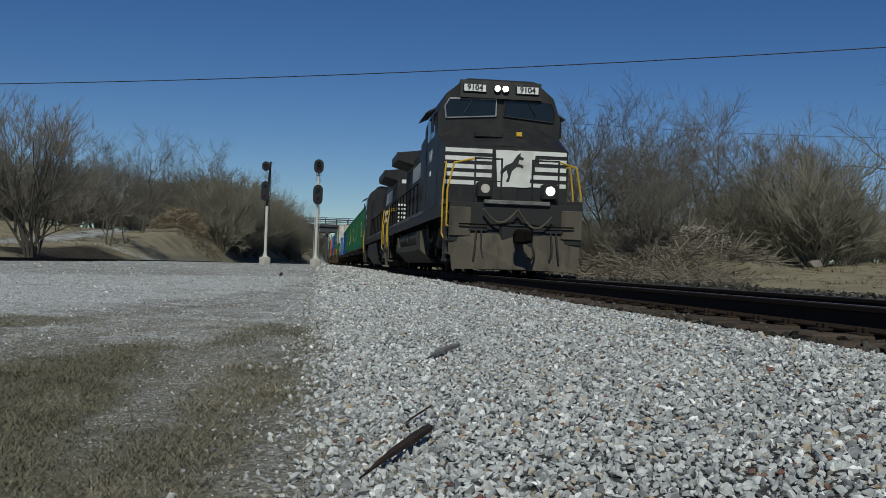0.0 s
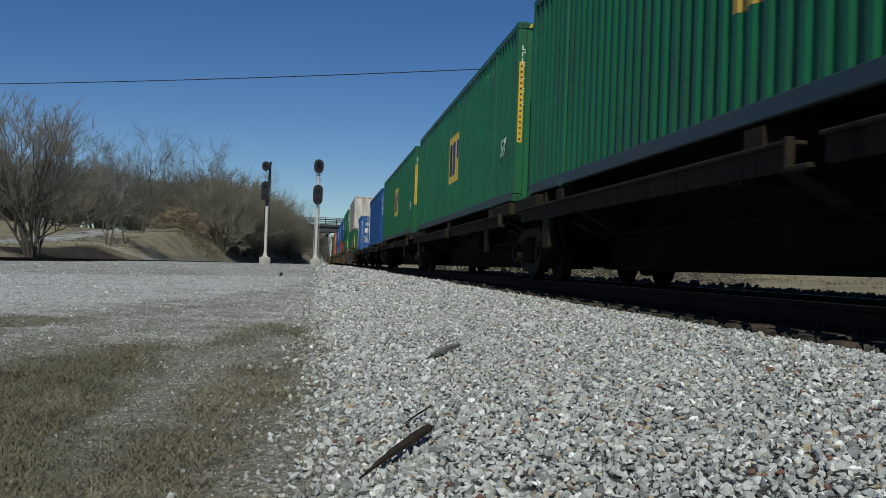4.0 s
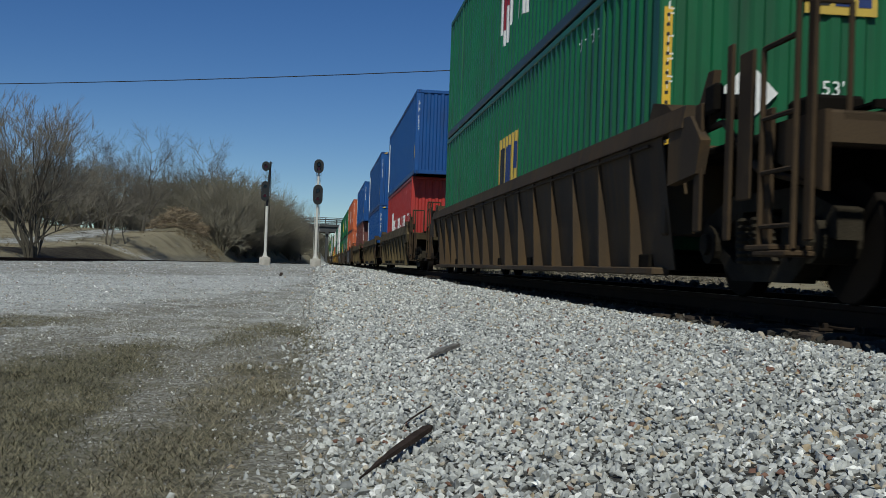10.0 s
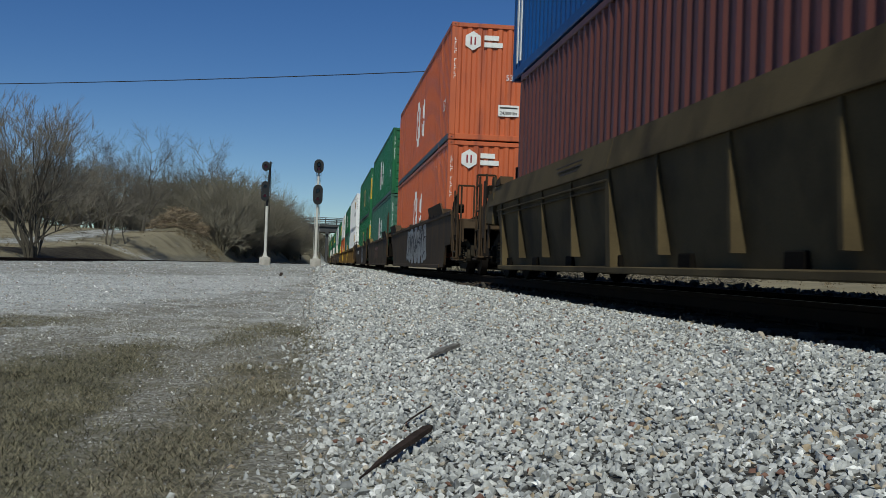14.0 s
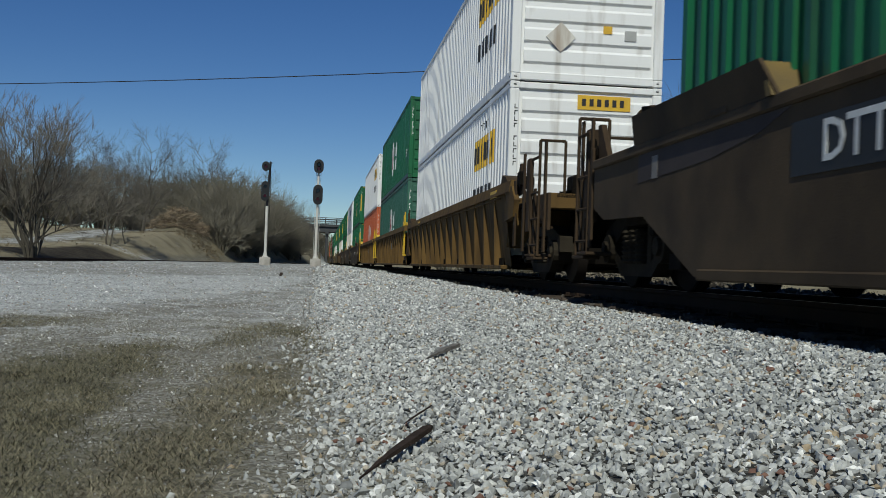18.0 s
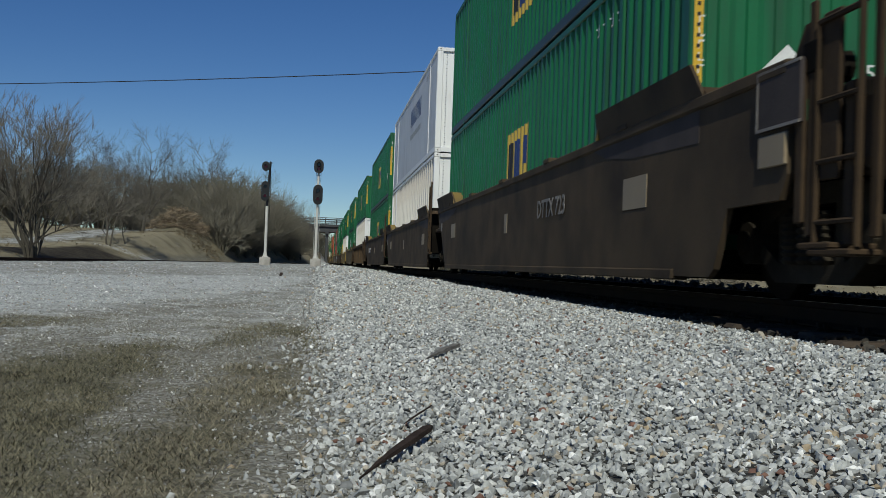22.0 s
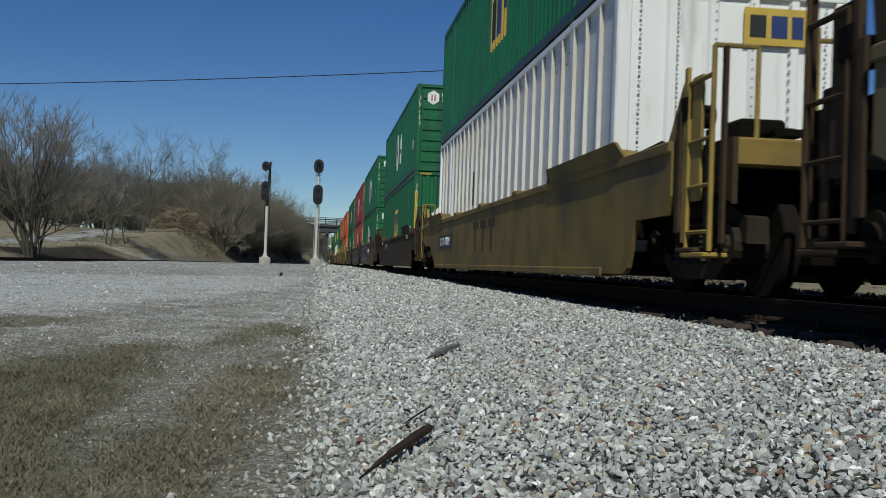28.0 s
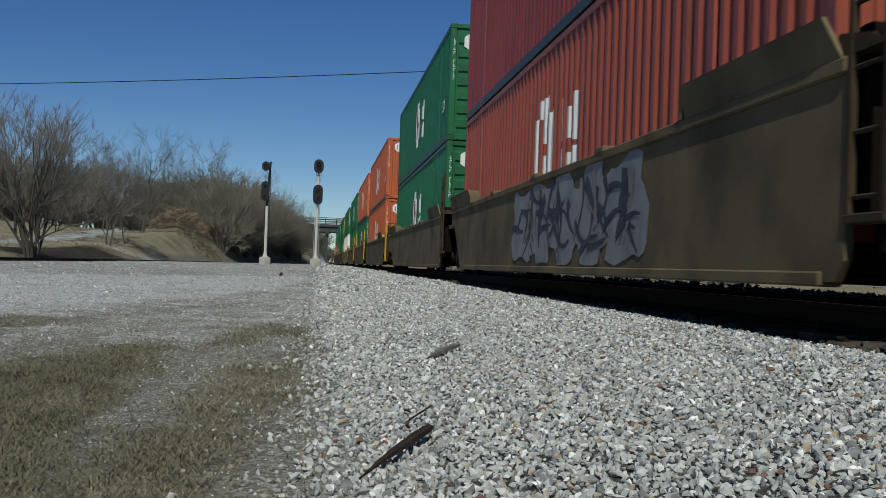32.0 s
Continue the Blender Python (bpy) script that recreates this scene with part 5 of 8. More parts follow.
        for i, (w, h0, h1) in enumerate(((0.18, 0.0, 0.55), (0.18, 0.0, 0.4), (0.18, -0.05, 0.55), (0.2, -0.55, -0.1), (0.2, -0.55, -0.18), (0.2, -0.6, -0.12))):
            a = -0.75 - (i % 3) * 0.36
            sheet(m, cut(prof, a - w, a), mid + h0, mid + h1, xs, -1, 0.004)
        part("emblem_lettering", m, DECAL, c)
        epatch_z = height - 0.45
        part("end_emblem", Mesh().prism([(-0.76 + 0.22 * math.cos(k * math.pi / 3 + math.pi / 6), epatch_z + 0.24 * math.sin(k * math.pi / 3 + math.pi / 6)) for k in range(6)], "y", -hl - 0.006, -hl + 0.012), DECAL, c)
        for a in (-0.83, -0.73):
            part("end_emblem_bar", Mesh().box(a, -hl - 0.01, epatch_z - 0.1, a + 0.04, -hl, epatch_z + 0.1), CRIMSON, c)
        for k in range(2):
            epatch(-0.48, -0.02 - k * 0.1, epatch_z - 0.14 + k * 0.17, epatch_z - 0.02 + k * 0.17, DECAL, "end_letter_bar")
    if emblem == "truckbox":         # yellow box and dark lettering bars
        patch(-1.2 + slide, 1.3 + slide, mid + 0.25, mid + 0.85, YELLOW, "emblem")
        m = Mesh()
        for i in range(6):
            sheet(m, cut(prof, slide - 0.95 + i * 0.38, slide - 0.75 + i * 0.38), mid + 0.38, mid + 0.72, xs, -1, 0.008)
        for i in range(5):
            sheet(m, cut(prof, slide - 0.9 + i * 0.45, slide - 0.6 + i * 0.45), mid - 0.45, mid - 0.1, xs, -1, 0.006)
        part("emblem_lettering", m, INK, c)
        epatch(-0.15, 0.75, height - 0.42, height - 0.18, YELLOW, "end_emblem")
        m = Mesh()
        for i in range(6):
            m.box(-0.08 + i * 0.13, -hl - 0.009, height - 0.36, -0.01 + i * 0.13, -hl, height - 0.24)
        part("end_emblem_lettering", m, INK, c)
        part("placard", Mesh().prism([(-0.72, 0.75), (-0.47, 0.5), (-0.22, 0.75), (-0.47, 1.0)], "y", -hl - 0.006, -hl + 0.012), OLDWHITE, c, "white diamond placard")
        epatch(0.25, 0.4, 0.85, 0.98, YELLOW, "end_sticker")
        epatch(0.62, 0.82, 0.75, 0.92, PLATE, "end_sticker")
    if emblem == "script":           # big white lettering bars low on the side
        rnd = random.Random(7)
        m = Mesh()
        for i in range(13):
            a = -5.4 + i * 0.62
            sheet(m, cut(prof, a, a + 0.085), 0.95, 1.65, xs, -1, 0.004)
            if i % 4 != 2:
                sheet(m, cut(prof, a + 0.30, a + 0.385), 0.95, 1.65, xs, -1, 0.004)
            for z in ((1.57, 1.27), (0.95, 1.57), (1.27,), (1.57,))[i % 4]:
                sheet(m, cut(prof, a + 0.085, a + 0.30), z, z + 0.08, xs, -1, 0.004)
        part("emblem_lettering", m, DECAL, c)
        patch(2.6, 3.4, 0.9, 2.0, DECAL, "emblem")
        part("arrow_mark", Mesh().prism([(0.0, 1.55), (0.28, 1.3), (0.56, 1.55), (0.28, 1.8)], "y", -hl - 0.006, -hl + 0.012), DECAL, c)
        part("round_mark", Mesh().tube((0.75, -hl - 0.006, 1.2), (0.75, -hl + 0.01, 1.2), 0.13, n=14), DECAL, c)
    if emblem == "grand":            # grey-blue lettering bars high on a smooth white side
        m = Mesh()
        for i in range(9):
            sheet(m, cut(prof, -3.4 + i * 0.42, -3.15 + i * 0.42), mid + 0.25, mid + 0.85, xs, -1, 0.004)
        part("emblem_lettering", m, NAVY, c)
        m = Mesh()
        for i in range(14):
            sheet(m, cut(prof, -3.4 + i * 0.27, -3.22 + i * 0.27), mid - 0.2, mid - 0.02, xs, -1, 0.004)
        part("small_lettering", m, PLATE, c)
    # numbers as bars, and the marks that can be read
    dk = INK if side in (WHITE, OLDWHITE, SILVER, TAN) else DECAL
    m = Mesh()
    for i in (0, 1, 2, 3, 5, 6, 7):
        sheet(m, cut(prof, -hl + 2.1 + i * 0.14, -hl + 2.12 + i * 0.14), height - 0.47, height - 0.33, xs, -1, 0.004)
        sheet(m, cut(prof, -hl + 2.1 + i * 0.14, -hl + 2.19 + i * 0.14), height - (0.35 if i % 2 else 0.47), height - (0.33 if i % 2 else 0.45), xs, -1, 0.005)
    part("side_number", m, dk, c)["kind"] = "stuff"
    if not marks.startswith("blank"):
        m = Mesh()
        for i in (0, 1, 2, 3, 5, 6, 7, 8, 9):
            m.box(-hw + 0.08, -hl - 0.004, height - 0.46 - i * 0.105, -hw + 0.095, -hl + 0.012, height - 0.385 - i * 0.105).box(-hw + 0.08, -hl - 0.004, height - (0.40 if i % 2 else 0.46) - i * 0.105, -hw + 0.135, -hl + 0.012, height - (0.385 if i % 2 else 0.445) - i * 0.105)
        part("end_number", m, dk if colour not in (WHITE, OLDWHITE) else INK, c)["kind"] = "stuff"
    if "53" in marks:
        letters("53'", 0.42, dk, c, on_side(-hw - 0.004, -hl + 1.0, 0.95), name="size_mark")
        letters("53'", 0.2, dk, c, on_end(0.2 if emblem == "hex" else 0.4, -hl - 0.006, 1.57), name="size_mark")
    if "45" in marks:
        letters("45", 0.5, dk, c, on_end(0.22, -hl - 0.006, height - 0.72), 0.006, name="size_mark")
    if "24" in marks:
        dx = -0.4 if emblem == "hex" else 0.0
        s = part("load_sticker", Mesh().box(0.32 + dx, -hl - 0.008, 0.62, 0.84 + dx, -hl + 0.01, 0.9), DECAL, c, "white load sticker")
        letters("24,000 lbs", 0.105, INK, s, on_end(0.58 + dx, -hl - 0.012, 0.7), 0.002)
        part("sticker_bar", Mesh().box(0.36 + dx, -hl - 0.011, 0.81, 0.8 + dx, -hl, 0.85), INK, s)
    if "strip" in marks:
        for y in (hl - 0.66, hl - 0.4):
            part("white_strip", Mesh().box(-hw - 0.004, y, 0.25, -hw + 0.014, y + 0.1, height - 0.45), DECAL, c)
        part("yellow_tag", Mesh().box(-hw - 0.005, -hl + 0.05, 0.55, -hw + 0.01, -hl + 0.12, 1.0), YELLOW, c)
    if "tags" in marks:
        part("placard", Mesh().prism([(0.0, height - 0.5), (0.13, height - 0.6), (0.27, height - 0.6), (0.4, height - 0.5), (0.27, height - 0.4), (0.13, height - 0.4)], "y", -hl - 0.006, -hl + 0.012), DECAL, c, "white placard")
        epatch(0.5, 0.82, 0.55, 0.9, YELLOW, "end_sticker")
        for k in range(2):
            part("sticker_bar", Mesh().box(0.56 + k * 0.14, -hl - 0.009, 0.6, 0.62 + k * 0.14, -hl, 0.85), INK, c)
    if "roof" in marks:
        m = Mesh()
        for i in range(7):
            m.prism([(x0 + i * 0.3, height - 0.1), (x0 + 0.13 + i * 0.3, height - 0.1), (x0 + 0.22 + i * 0.3, height - 0.03), (x0 + 0.09 + i * 0.3, height - 0.03)], "y", -hl - 0.006, -hl + 0.01)
        part("hazard_stripes", m, YELLOW, c)
    if "data" in marks:              # door lettering of the short container
        p = part("name_plate", Mesh().box(-0.86, -hl - 0.018, 1.86, -0.2, -hl + 0.02, 2.06), DECAL, c, "white name plate")
        for i in range(7):
            part("plate_bar", Mesh().box(-0.8 + i * 0.085, -hl - 0.022, 1.9, -0.75 + i * 0.085, -hl, 2.02), NAVY, p)
        for i in range(10):
            if i != 4:
                part("number_bar", Mesh().box(0.36 + i * 0.075, -hl - 0.02, 1.88, 0.41 + i * 0.075, -hl + 0.02, 2.0), DECAL, c)
        for i, w in enumerate((0.2, 0.24, 0.16, 0.3)):
            part("text_bar", Mesh().box(0.22, -hl - 0.02, 1.56 - i * 0.16, 0.22 + w, -hl + 0.02, 1.63 - i * 0.16), DECAL, c)
            part("text_bar", Mesh().box(0.62, -hl - 0.02, 1.55 - i * 0.16, 1.0, -hl + 0.02, 1.64 - i * 0.16), PLATE, c)
        for a, b, z in ((-0.92, -0.66, 1.3), (-0.9, -0.66, 0.6), (0.66, 1.0, 0.55)):
            part("sticker", Mesh().box(a, -hl - 0.016, z, b, -hl + 0.02, z + 0.33), DECAL if z != 0.6 else PLATE, c)
        part("round_mark", Mesh().tube((-0.36, -hl - 0.02, 1.52), (-0.36, -hl + 0.01, 1.52), 0.09, n=14), DECAL, c)
    return c


# ---- the train: cars ----
def wheel_data(r):
    m = Mesh()
    m.tube((-0.065, 0, 0), (0.065, 0, 0), r * 0.55, n=20)
    for s in (-1, 1):
        m.tube((s * 0.04, 0, 0), (s * 0.07, 0, 0), r * 0.98, n=24)
    m.tube((-0.06, 0, 0), (0.06, 0, 0), r, n=24)
    return m.data("wheel", WHEELSTEEL, True)


WHEEL42, WHEEL52 = wheel_data(0.42), wheel_data(0.51)
AXLE = Mesh().tube((-0.68, 0, 0), (0.68, 0, 0), 0.08, n=10).data("axle", UNDER, True)


def side_frame():
    """Cast truck side with its two openings, the spring nest between them."""
    m = Mesh()
    o = [(-1.15, 0.62), (-1.15, 0.34), (-0.86, 0.3), (-0.52, 0.13), (0.52, 0.13), (0.86, 0.3), (1.15, 0.34), (1.15, 0.62), (0.6, 0.80), (-0.6, 0.80)]
    top = [(-1.15, 0.62), (-1.15, 0.42), (-0.7, 0.5), (-0.42, 0.66), (0.42, 0.66), (0.7, 0.5), (1.15, 0.42), (1.15, 0.62), (0.6, 0.80), (-0.6, 0.80)]
    bot = [(-0.95, 0.42), (-0.52, 0.13), (0.52, 0.13), (0.95, 0.42), (0.86, 0.46), (0.45, 0.26), (-0.45, 0.26), (-0.86, 0.46)]
    m.prism(top, "x", -0.09, 0.09)
    m.prism(bot, "x", -0.09, 0.09)
    for s in (-1, 1):
        m.prism([(s * 0.46, 0.2), (s * 0.34, 0.2), (s * 0.34, 0.72), (s * 0.5, 0.72)][::s], "x", -0.085, 0.085)
        m.tube((-0.15, s * 0.9, 0.42), (0.15, s * 0.9, 0.42), 0.16, n=14)
        m.tube((-0.19, s * 0.9, 0.42), (-0.13, s * 0.9, 0.42), 0.09, n=10)
    return m


FRAME_DATA = side_frame().data("side_frame", FRAMESTEEL)
springs = Mesh()
for sy in (-0.22, -0.0, 0.22):
    turns = [(0.085 if i % 2 else 0.06, 0.26 + i * 0.025) for i in range(15)]
    springs.add([(-0.1 + r * math.cos(k * math.pi / 6), sy + r * math.sin(k * math.pi / 6), z) for r, z in turns for k in range(12)],
                [(i * 12 + k, i * 12 + (k + 1) % 12, i * 12 + 12 + (k + 1) % 12, i * 12 + 12 + k) for i in range(14) for k in range(12)])
SPRING_DATA = springs.data("springs", FRAMESTEEL)


def truck(parent, y, q, name="truck"):
    """Two-axle truck under a car; rail top at z 0."""
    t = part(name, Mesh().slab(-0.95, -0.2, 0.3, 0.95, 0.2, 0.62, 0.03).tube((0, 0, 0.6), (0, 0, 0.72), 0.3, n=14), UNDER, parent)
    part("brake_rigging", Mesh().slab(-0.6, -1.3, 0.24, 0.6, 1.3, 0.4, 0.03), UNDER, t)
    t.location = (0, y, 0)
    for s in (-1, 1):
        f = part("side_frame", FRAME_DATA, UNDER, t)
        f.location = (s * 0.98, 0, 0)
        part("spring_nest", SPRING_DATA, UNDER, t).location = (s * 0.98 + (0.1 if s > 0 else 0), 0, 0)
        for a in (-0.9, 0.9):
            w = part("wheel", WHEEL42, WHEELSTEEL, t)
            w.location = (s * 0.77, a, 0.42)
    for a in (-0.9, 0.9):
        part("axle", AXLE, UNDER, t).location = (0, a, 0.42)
    return t


def coupler(parent, y, s, z=0.88):
    m = Mesh().slab(-0.09, min(y, y + s * 0.62), z - 0.1, 0.09, max(y, y + s * 0.62), z + 0.1, 0.02)
    yy = y + s * 0.62
    m.slab(-0.17, min(yy, yy + s * 0.24), z - 0.16, 0.14, max(yy, yy + s * 0.24), z + 0.16, 0.05)
    m.slab(0.02, min(yy + s * 0.1, yy + s * 0.3), z - 0.14, 0.2, max(yy + s * 0.1, yy + s * 0.3), z + 0.14, 0.05)
    part("coupler", m, UNDER, parent)
    part("air_hose", Mesh().pipe([(0.35, y, z - 0.1), (0.38, y + s * 0.25, z - 0.35), (0.25, y + s * 0.55, z - 0.5), (0.1, y + s * 0.75, z - 0.42)], 0.022, 6), GRILL, parent)


def ladder(m, x, y, z0, z1, w, n, r=0.016):
    m.tube((x, y - w / 2, z0), (x, y - w / 2, z1), r * 1.4, n=6)
    m.tube((x, y + w / 2, z0), (x, y + w / 2, z1), r * 1.4, n=6)
    for i in range(n):
        z = z0 + (z1 - z0) * (i + 0.5) / n
        m.tube((x, y - w / 2, z), (x, y + w / 2, z), r, n=6)


def platform(car, y, s, paint, rails, wheel, plated):
    """End deck over a truck: s -1 at the front. rails: paint of the grab irons; wheel: with a hand brake."""
    a, b = (y, y + s * 2.75)
    lo, hi = min(a, b), max(a, b)
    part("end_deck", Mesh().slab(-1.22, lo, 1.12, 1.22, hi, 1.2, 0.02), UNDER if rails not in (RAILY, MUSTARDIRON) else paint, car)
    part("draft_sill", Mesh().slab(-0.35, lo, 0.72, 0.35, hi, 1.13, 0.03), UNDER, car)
    # sloped shoulder from the well down to the end sill
    for sx in () if plated else (-1, 1):
        x0, x1 = sorted((sx * 1.46, sx * 1.38))
        part("end_shoulder", Mesh().prism([(y + s * 0.3, 0.9), (y + s * 0.3, 1.42), (y + s * 0.8, 1.42), (y + s * 1.05, 1.2), (y + s * 0.95, 0.95)], "x", x0, x1), paint, car)
    part("end_sill", Mesh().slab(-1.3, min(b, b - s * 0.14), 0.98, 1.3, max(b, b - s * 0.14), 1.2, 0.02), paint, car)
    part("end_gusset", Mesh().prism([(b, 1.2), (b - s * 0.9, 1.2), (b - s * 0.7, 0.95), (b, 0.7)], "x", -1.32, -1.28), RUSTIRON, car)
    m = Mesh()
    for i in range(9):
        m.box(-0.95 + i * 0.22, min(b, b - s * 0.75) - 0.0, 1.262, -0.85 + i * 0.22, max(b, b - s * 0.75), 1.28)
    m.box(-1.0, min(b, b - s * 0.75), 1.222, 1.1, min(b, b - s * 0.75) + 0.05, 1.275).box(-1.0, max(b, b - s * 0.75) - 0.05, 1.222, 1.1, max(b, b - s * 0.75), 1.275)
    part("crossover_grating", m, UNDER, car)
    yb = b - s * 0.22
    part("grab_iron", Mesh().pipe([(-1.4, yb, 0.35), (-1.4, yb, 1.92), (-1.05, yb, 1.92), (-1.05, yb, 1.2)], 0.02), rails, car)
    part("grab_iron", Mesh().pipe([(-1.4, yb - s * 0.5, 0.35), (-1.4, yb - s * 0.5, 1.7), (-1.4, yb, 1.7)], 0.02), rails, car)
    part("grab_iron", Mesh().pipe([(1.4, yb, 0.4), (1.4, yb, 2.0), (1.0, yb, 2.0), (1.0, yb, 1.2)], 0.02), rails, car)
    for i in range(3):
        part("rung", Mesh().tube((-1.4, yb, 0.5 + i * 0.36), (-1.4, yb - s * 0.5, 0.5 + i * 0.36), 0.017, n=6), rails, car)
    part("stirrup", Mesh().slab(-1.45, min(yb, yb - s * 0.5), 0.3, -1.25, max(yb, yb - s * 0.5), 0.34, 0.01), rails, car)
    post = Mesh()
    for x in (-0.62, 0.55):
        post.slab(x - 0.05, yb - 0.04, 1.2, x + 0.05, yb + 0.04, 2.1, 0.01)
    post.tube((-0.62, yb, 2.0), (0.55, yb, 2.0), 0.02, n=6)
    part("end_frame", post, rails, car)
    box = Mesh().slab(-0.55, y + s * 1.0, 1.22, -0.1, y + s * 1.0 + 0.45, 1.62, 0.03)
    box.tube((0.25, y + s * 0.9, 1.42), (0.25, y + s * 1.9, 1.42), 0.17, n=14)
    box.pipe([(-0.9, y + s * 0.6, 1.26), (-0.9, y + s * 2.3, 1.26)], 0.025)
    part("brake_gear", box, UNDER, car)
    if wheel:
        w = Mesh().ring((0.15, yb - 0.12, 2.15), "y", 0.3, 0.018, 18)
        for k in range(5):
            t = 2 * math.pi * k / 5
            w.tube((0.15, yb - 0.12, 2.15), (0.15 + 0.3 * math.cos(t), yb - 0.12, 2.15 + 0.3 * math.sin(t)), 0.013, n=5)
        w.tube((0.15, yb - 0.16, 2.15), (0.15, yb + 0.05, 2.15), 0.05, n=10)
        part("brake_wheel", w, rails, car)
        part("brake_housing", Mesh().slab(-0.02, yb - 0.04, 1.7, 0.32, yb + 0.12, 2.3, 0.03), rails, car)
    # ironwork hung on the end: step hangers, upright plates, pipes
    for k, (yy, z0, z1, w) in enumerate(((1.85, 0.5, 1.5, 0.05), (1.95, 0.42, 1.85, 0.04), (2.15, 0.75, 1.75, 0.11), (2.35, 0.36, 1.3, 0.05), (2.6, 0.4, 1.9, 0.04)) if plated else ((0.9, 0.5, 1.5, 0.07), (1.45, 0.42, 1.85, 0.05), (1.7, 0.7, 1.75, 0.12), (2.05, 0.36, 1.3, 0.06), (2.6, 0.4, 1.9, 0.05))):
        part("hanger_plate", Mesh().slab(-1.43 + 0.02 * k, y + s * yy - w, z0, -1.40 + 0.02 * k, y + s * yy + w, z1, 0.008), rails if k in (1, 2) else RUSTIRON, car)
    ac = 0.85 if plated else 0.0
    part("angle_cock", Mesh().tube((-1.36, y + s * (1.15 + ac), 1.45), (-1.2, y + s * (1.15 + ac), 1.45), 0.1, n=10).slab(-1.42, y + s * (1.15 + ac) - 0.05, 1.4, -1.34, y + s * (1.15 + ac) + 0.16, 1.62, 0.02), UNDER, car)
    part("brake_pipe", Mesh().pipe([(-1.3, y + s * 0.3, 1.3), (-1.34, y + s * 1.2, 1.32), (-1.36, y + s * 1.9, 0.9), (-1.2, y + s * 2.5, 0.75)], 0.026, 6), RUSTIRON, car)
    part("side_step", Mesh().slab(-1.45, min(y + s * 1.9, y + s * 2.3), 0.34, -1.15, max(y + s * 1.9, y + s * 2.3), 0.38, 0.01), RUSTIRON, car)
    part("bridge_plate", Mesh().prism([(y + s * (0.55 + ac), 1.3), (y + s * (0.9 + ac), 1.75), (y + s * (1.02 + ac), 1.75), (y + s * (0.95 + ac), 1.3)], "x", -1.36, -1.3), rails, car)
    coupler(car, b, s)


def ribbon(m, ctrl, w0, w1, x):
    """A curved brush stroke through three control points, thick to thin."""
    a, b, c = (Vector(p) for p in ctrl)
    pts = [a * (1 - t) ** 2 + b * 2 * t * (1 - t) + c * t * t for t in [i / 8 for i in range(9)]]
    vs = []
    for i, p in enumerate(pts):
        d = (pts[min(i + 1, 8)] - pts[max(i - 1, 0)]).normalized()
        w = (w0 + (w1 - w0) * i / 8) * 0.5
        vs += [(x, p.x - d.y * w, p.y + d.x * w), (x, p.x + d.y * w, p.y - d.x * w)]
    m.add(vs, [(2 * i, 2 * i + 2, 2 * i + 3, 2 * i + 1) for i in range(8)])


def stroke(m, pts, w, x):
    """A flat painted stroke on the plane x through points (y, z)."""
    for i in range(len(pts) - 1):
        a, b = Vector(pts[i]), Vector(pts[i + 1])
        d = (b - a).normalized()
        p = Vector((-d.y, d.x)) * w / 2
        a, b = a - d * w * 0.3, b + d * w * 0.3
        q = [(x, a.x + p.x, a.y + p.y), (x, b.x + p.x, b.y + p.y), (x, b.x - p.x, b.y - p.y), (x, a.x - p.x, a.y - p.y)]
        m.add(q, [(0, 1, 2, 3)])


def spray(car, y0, y1, z0, z1, x, seed, fill=SPRAYGREY, letters_n=5):
    """Interlocking spray-painted strokes without any readable word."""
    rnd = random.Random(seed)
    body, line, shade, light = Mesh(), Mesh(), Mesh(), Mesh()
    w = (y1 - y0) / letters_n
    zc, hz = (z0 + z1) / 2, (z1 - z0) / 2
    for i in range(letters_n):
        cy = y0 + (i + 0.5) * w
        pts = []
        for k in range(26):
            a = 2 * math.pi * k / 26
            r = 1 + 0.16 * math.sin(4 * a + i) + 0.12 * rnd.uniform(-1, 1)
            c, s_ = math.cos(a), math.sin(a)
            pts.append((cy + abs(c) ** 0.6 * (1 if c > 0 else -1) * w * 0.58 * r, zc + abs(s_) ** 0.6 * (1 if s_ > 0 else -1) * hz * 0.95 * min(r, 1.04)))
        body.add([(x - 0.003 - 0.0004 * i, p[0], p[1]) for p in pts], [tuple(range(26))[::-1]])
        for k in range(7):
            u = cy + rnd.uniform(-0.45, 0.45) * w
            lean = rnd.uniform(-0.4, 0.4) * w
            za, zb = zc + hz * rnd.uniform(0.2, 0.95), zc - hz * rnd.uniform(0.2, 0.95)
            ribbon((line, shade, line, light, shade, line, light)[k], [(u, za), (u + rnd.uniform(-0.6, 0.6) * w, (za + zb) / 2), (u + lean, zb)], rnd.uniform(0.08, 0.2) if k != 3 else 0.05, 0.02, x - 0.006 - 0.0006 * k)
        for k in range(3):
            u, v = cy + rnd.uniform(-0.3, 0.3) * w, zc + rnd.uniform(-0.6, 0.6) * hz
            ribbon(line, [(u - 0.3 * w, v), (u, v + rnd.uniform(-0.4, 0.4) * hz), (u + 0.3 * w, v + rnd.uniform(-0.2, 0.2))], 0.03, 0.09, x - 0.011)
    for m, mat, nm in ((body, fill, "spray_fill"), (shade, SPRAYBLUE, "spray_shading"), (light, SPRAYFAINT, "spray_highlight"), (line, SPRAYDARK, "spray_outline")):
        part(nm, m, mat, car)["kind"] = "stuff"


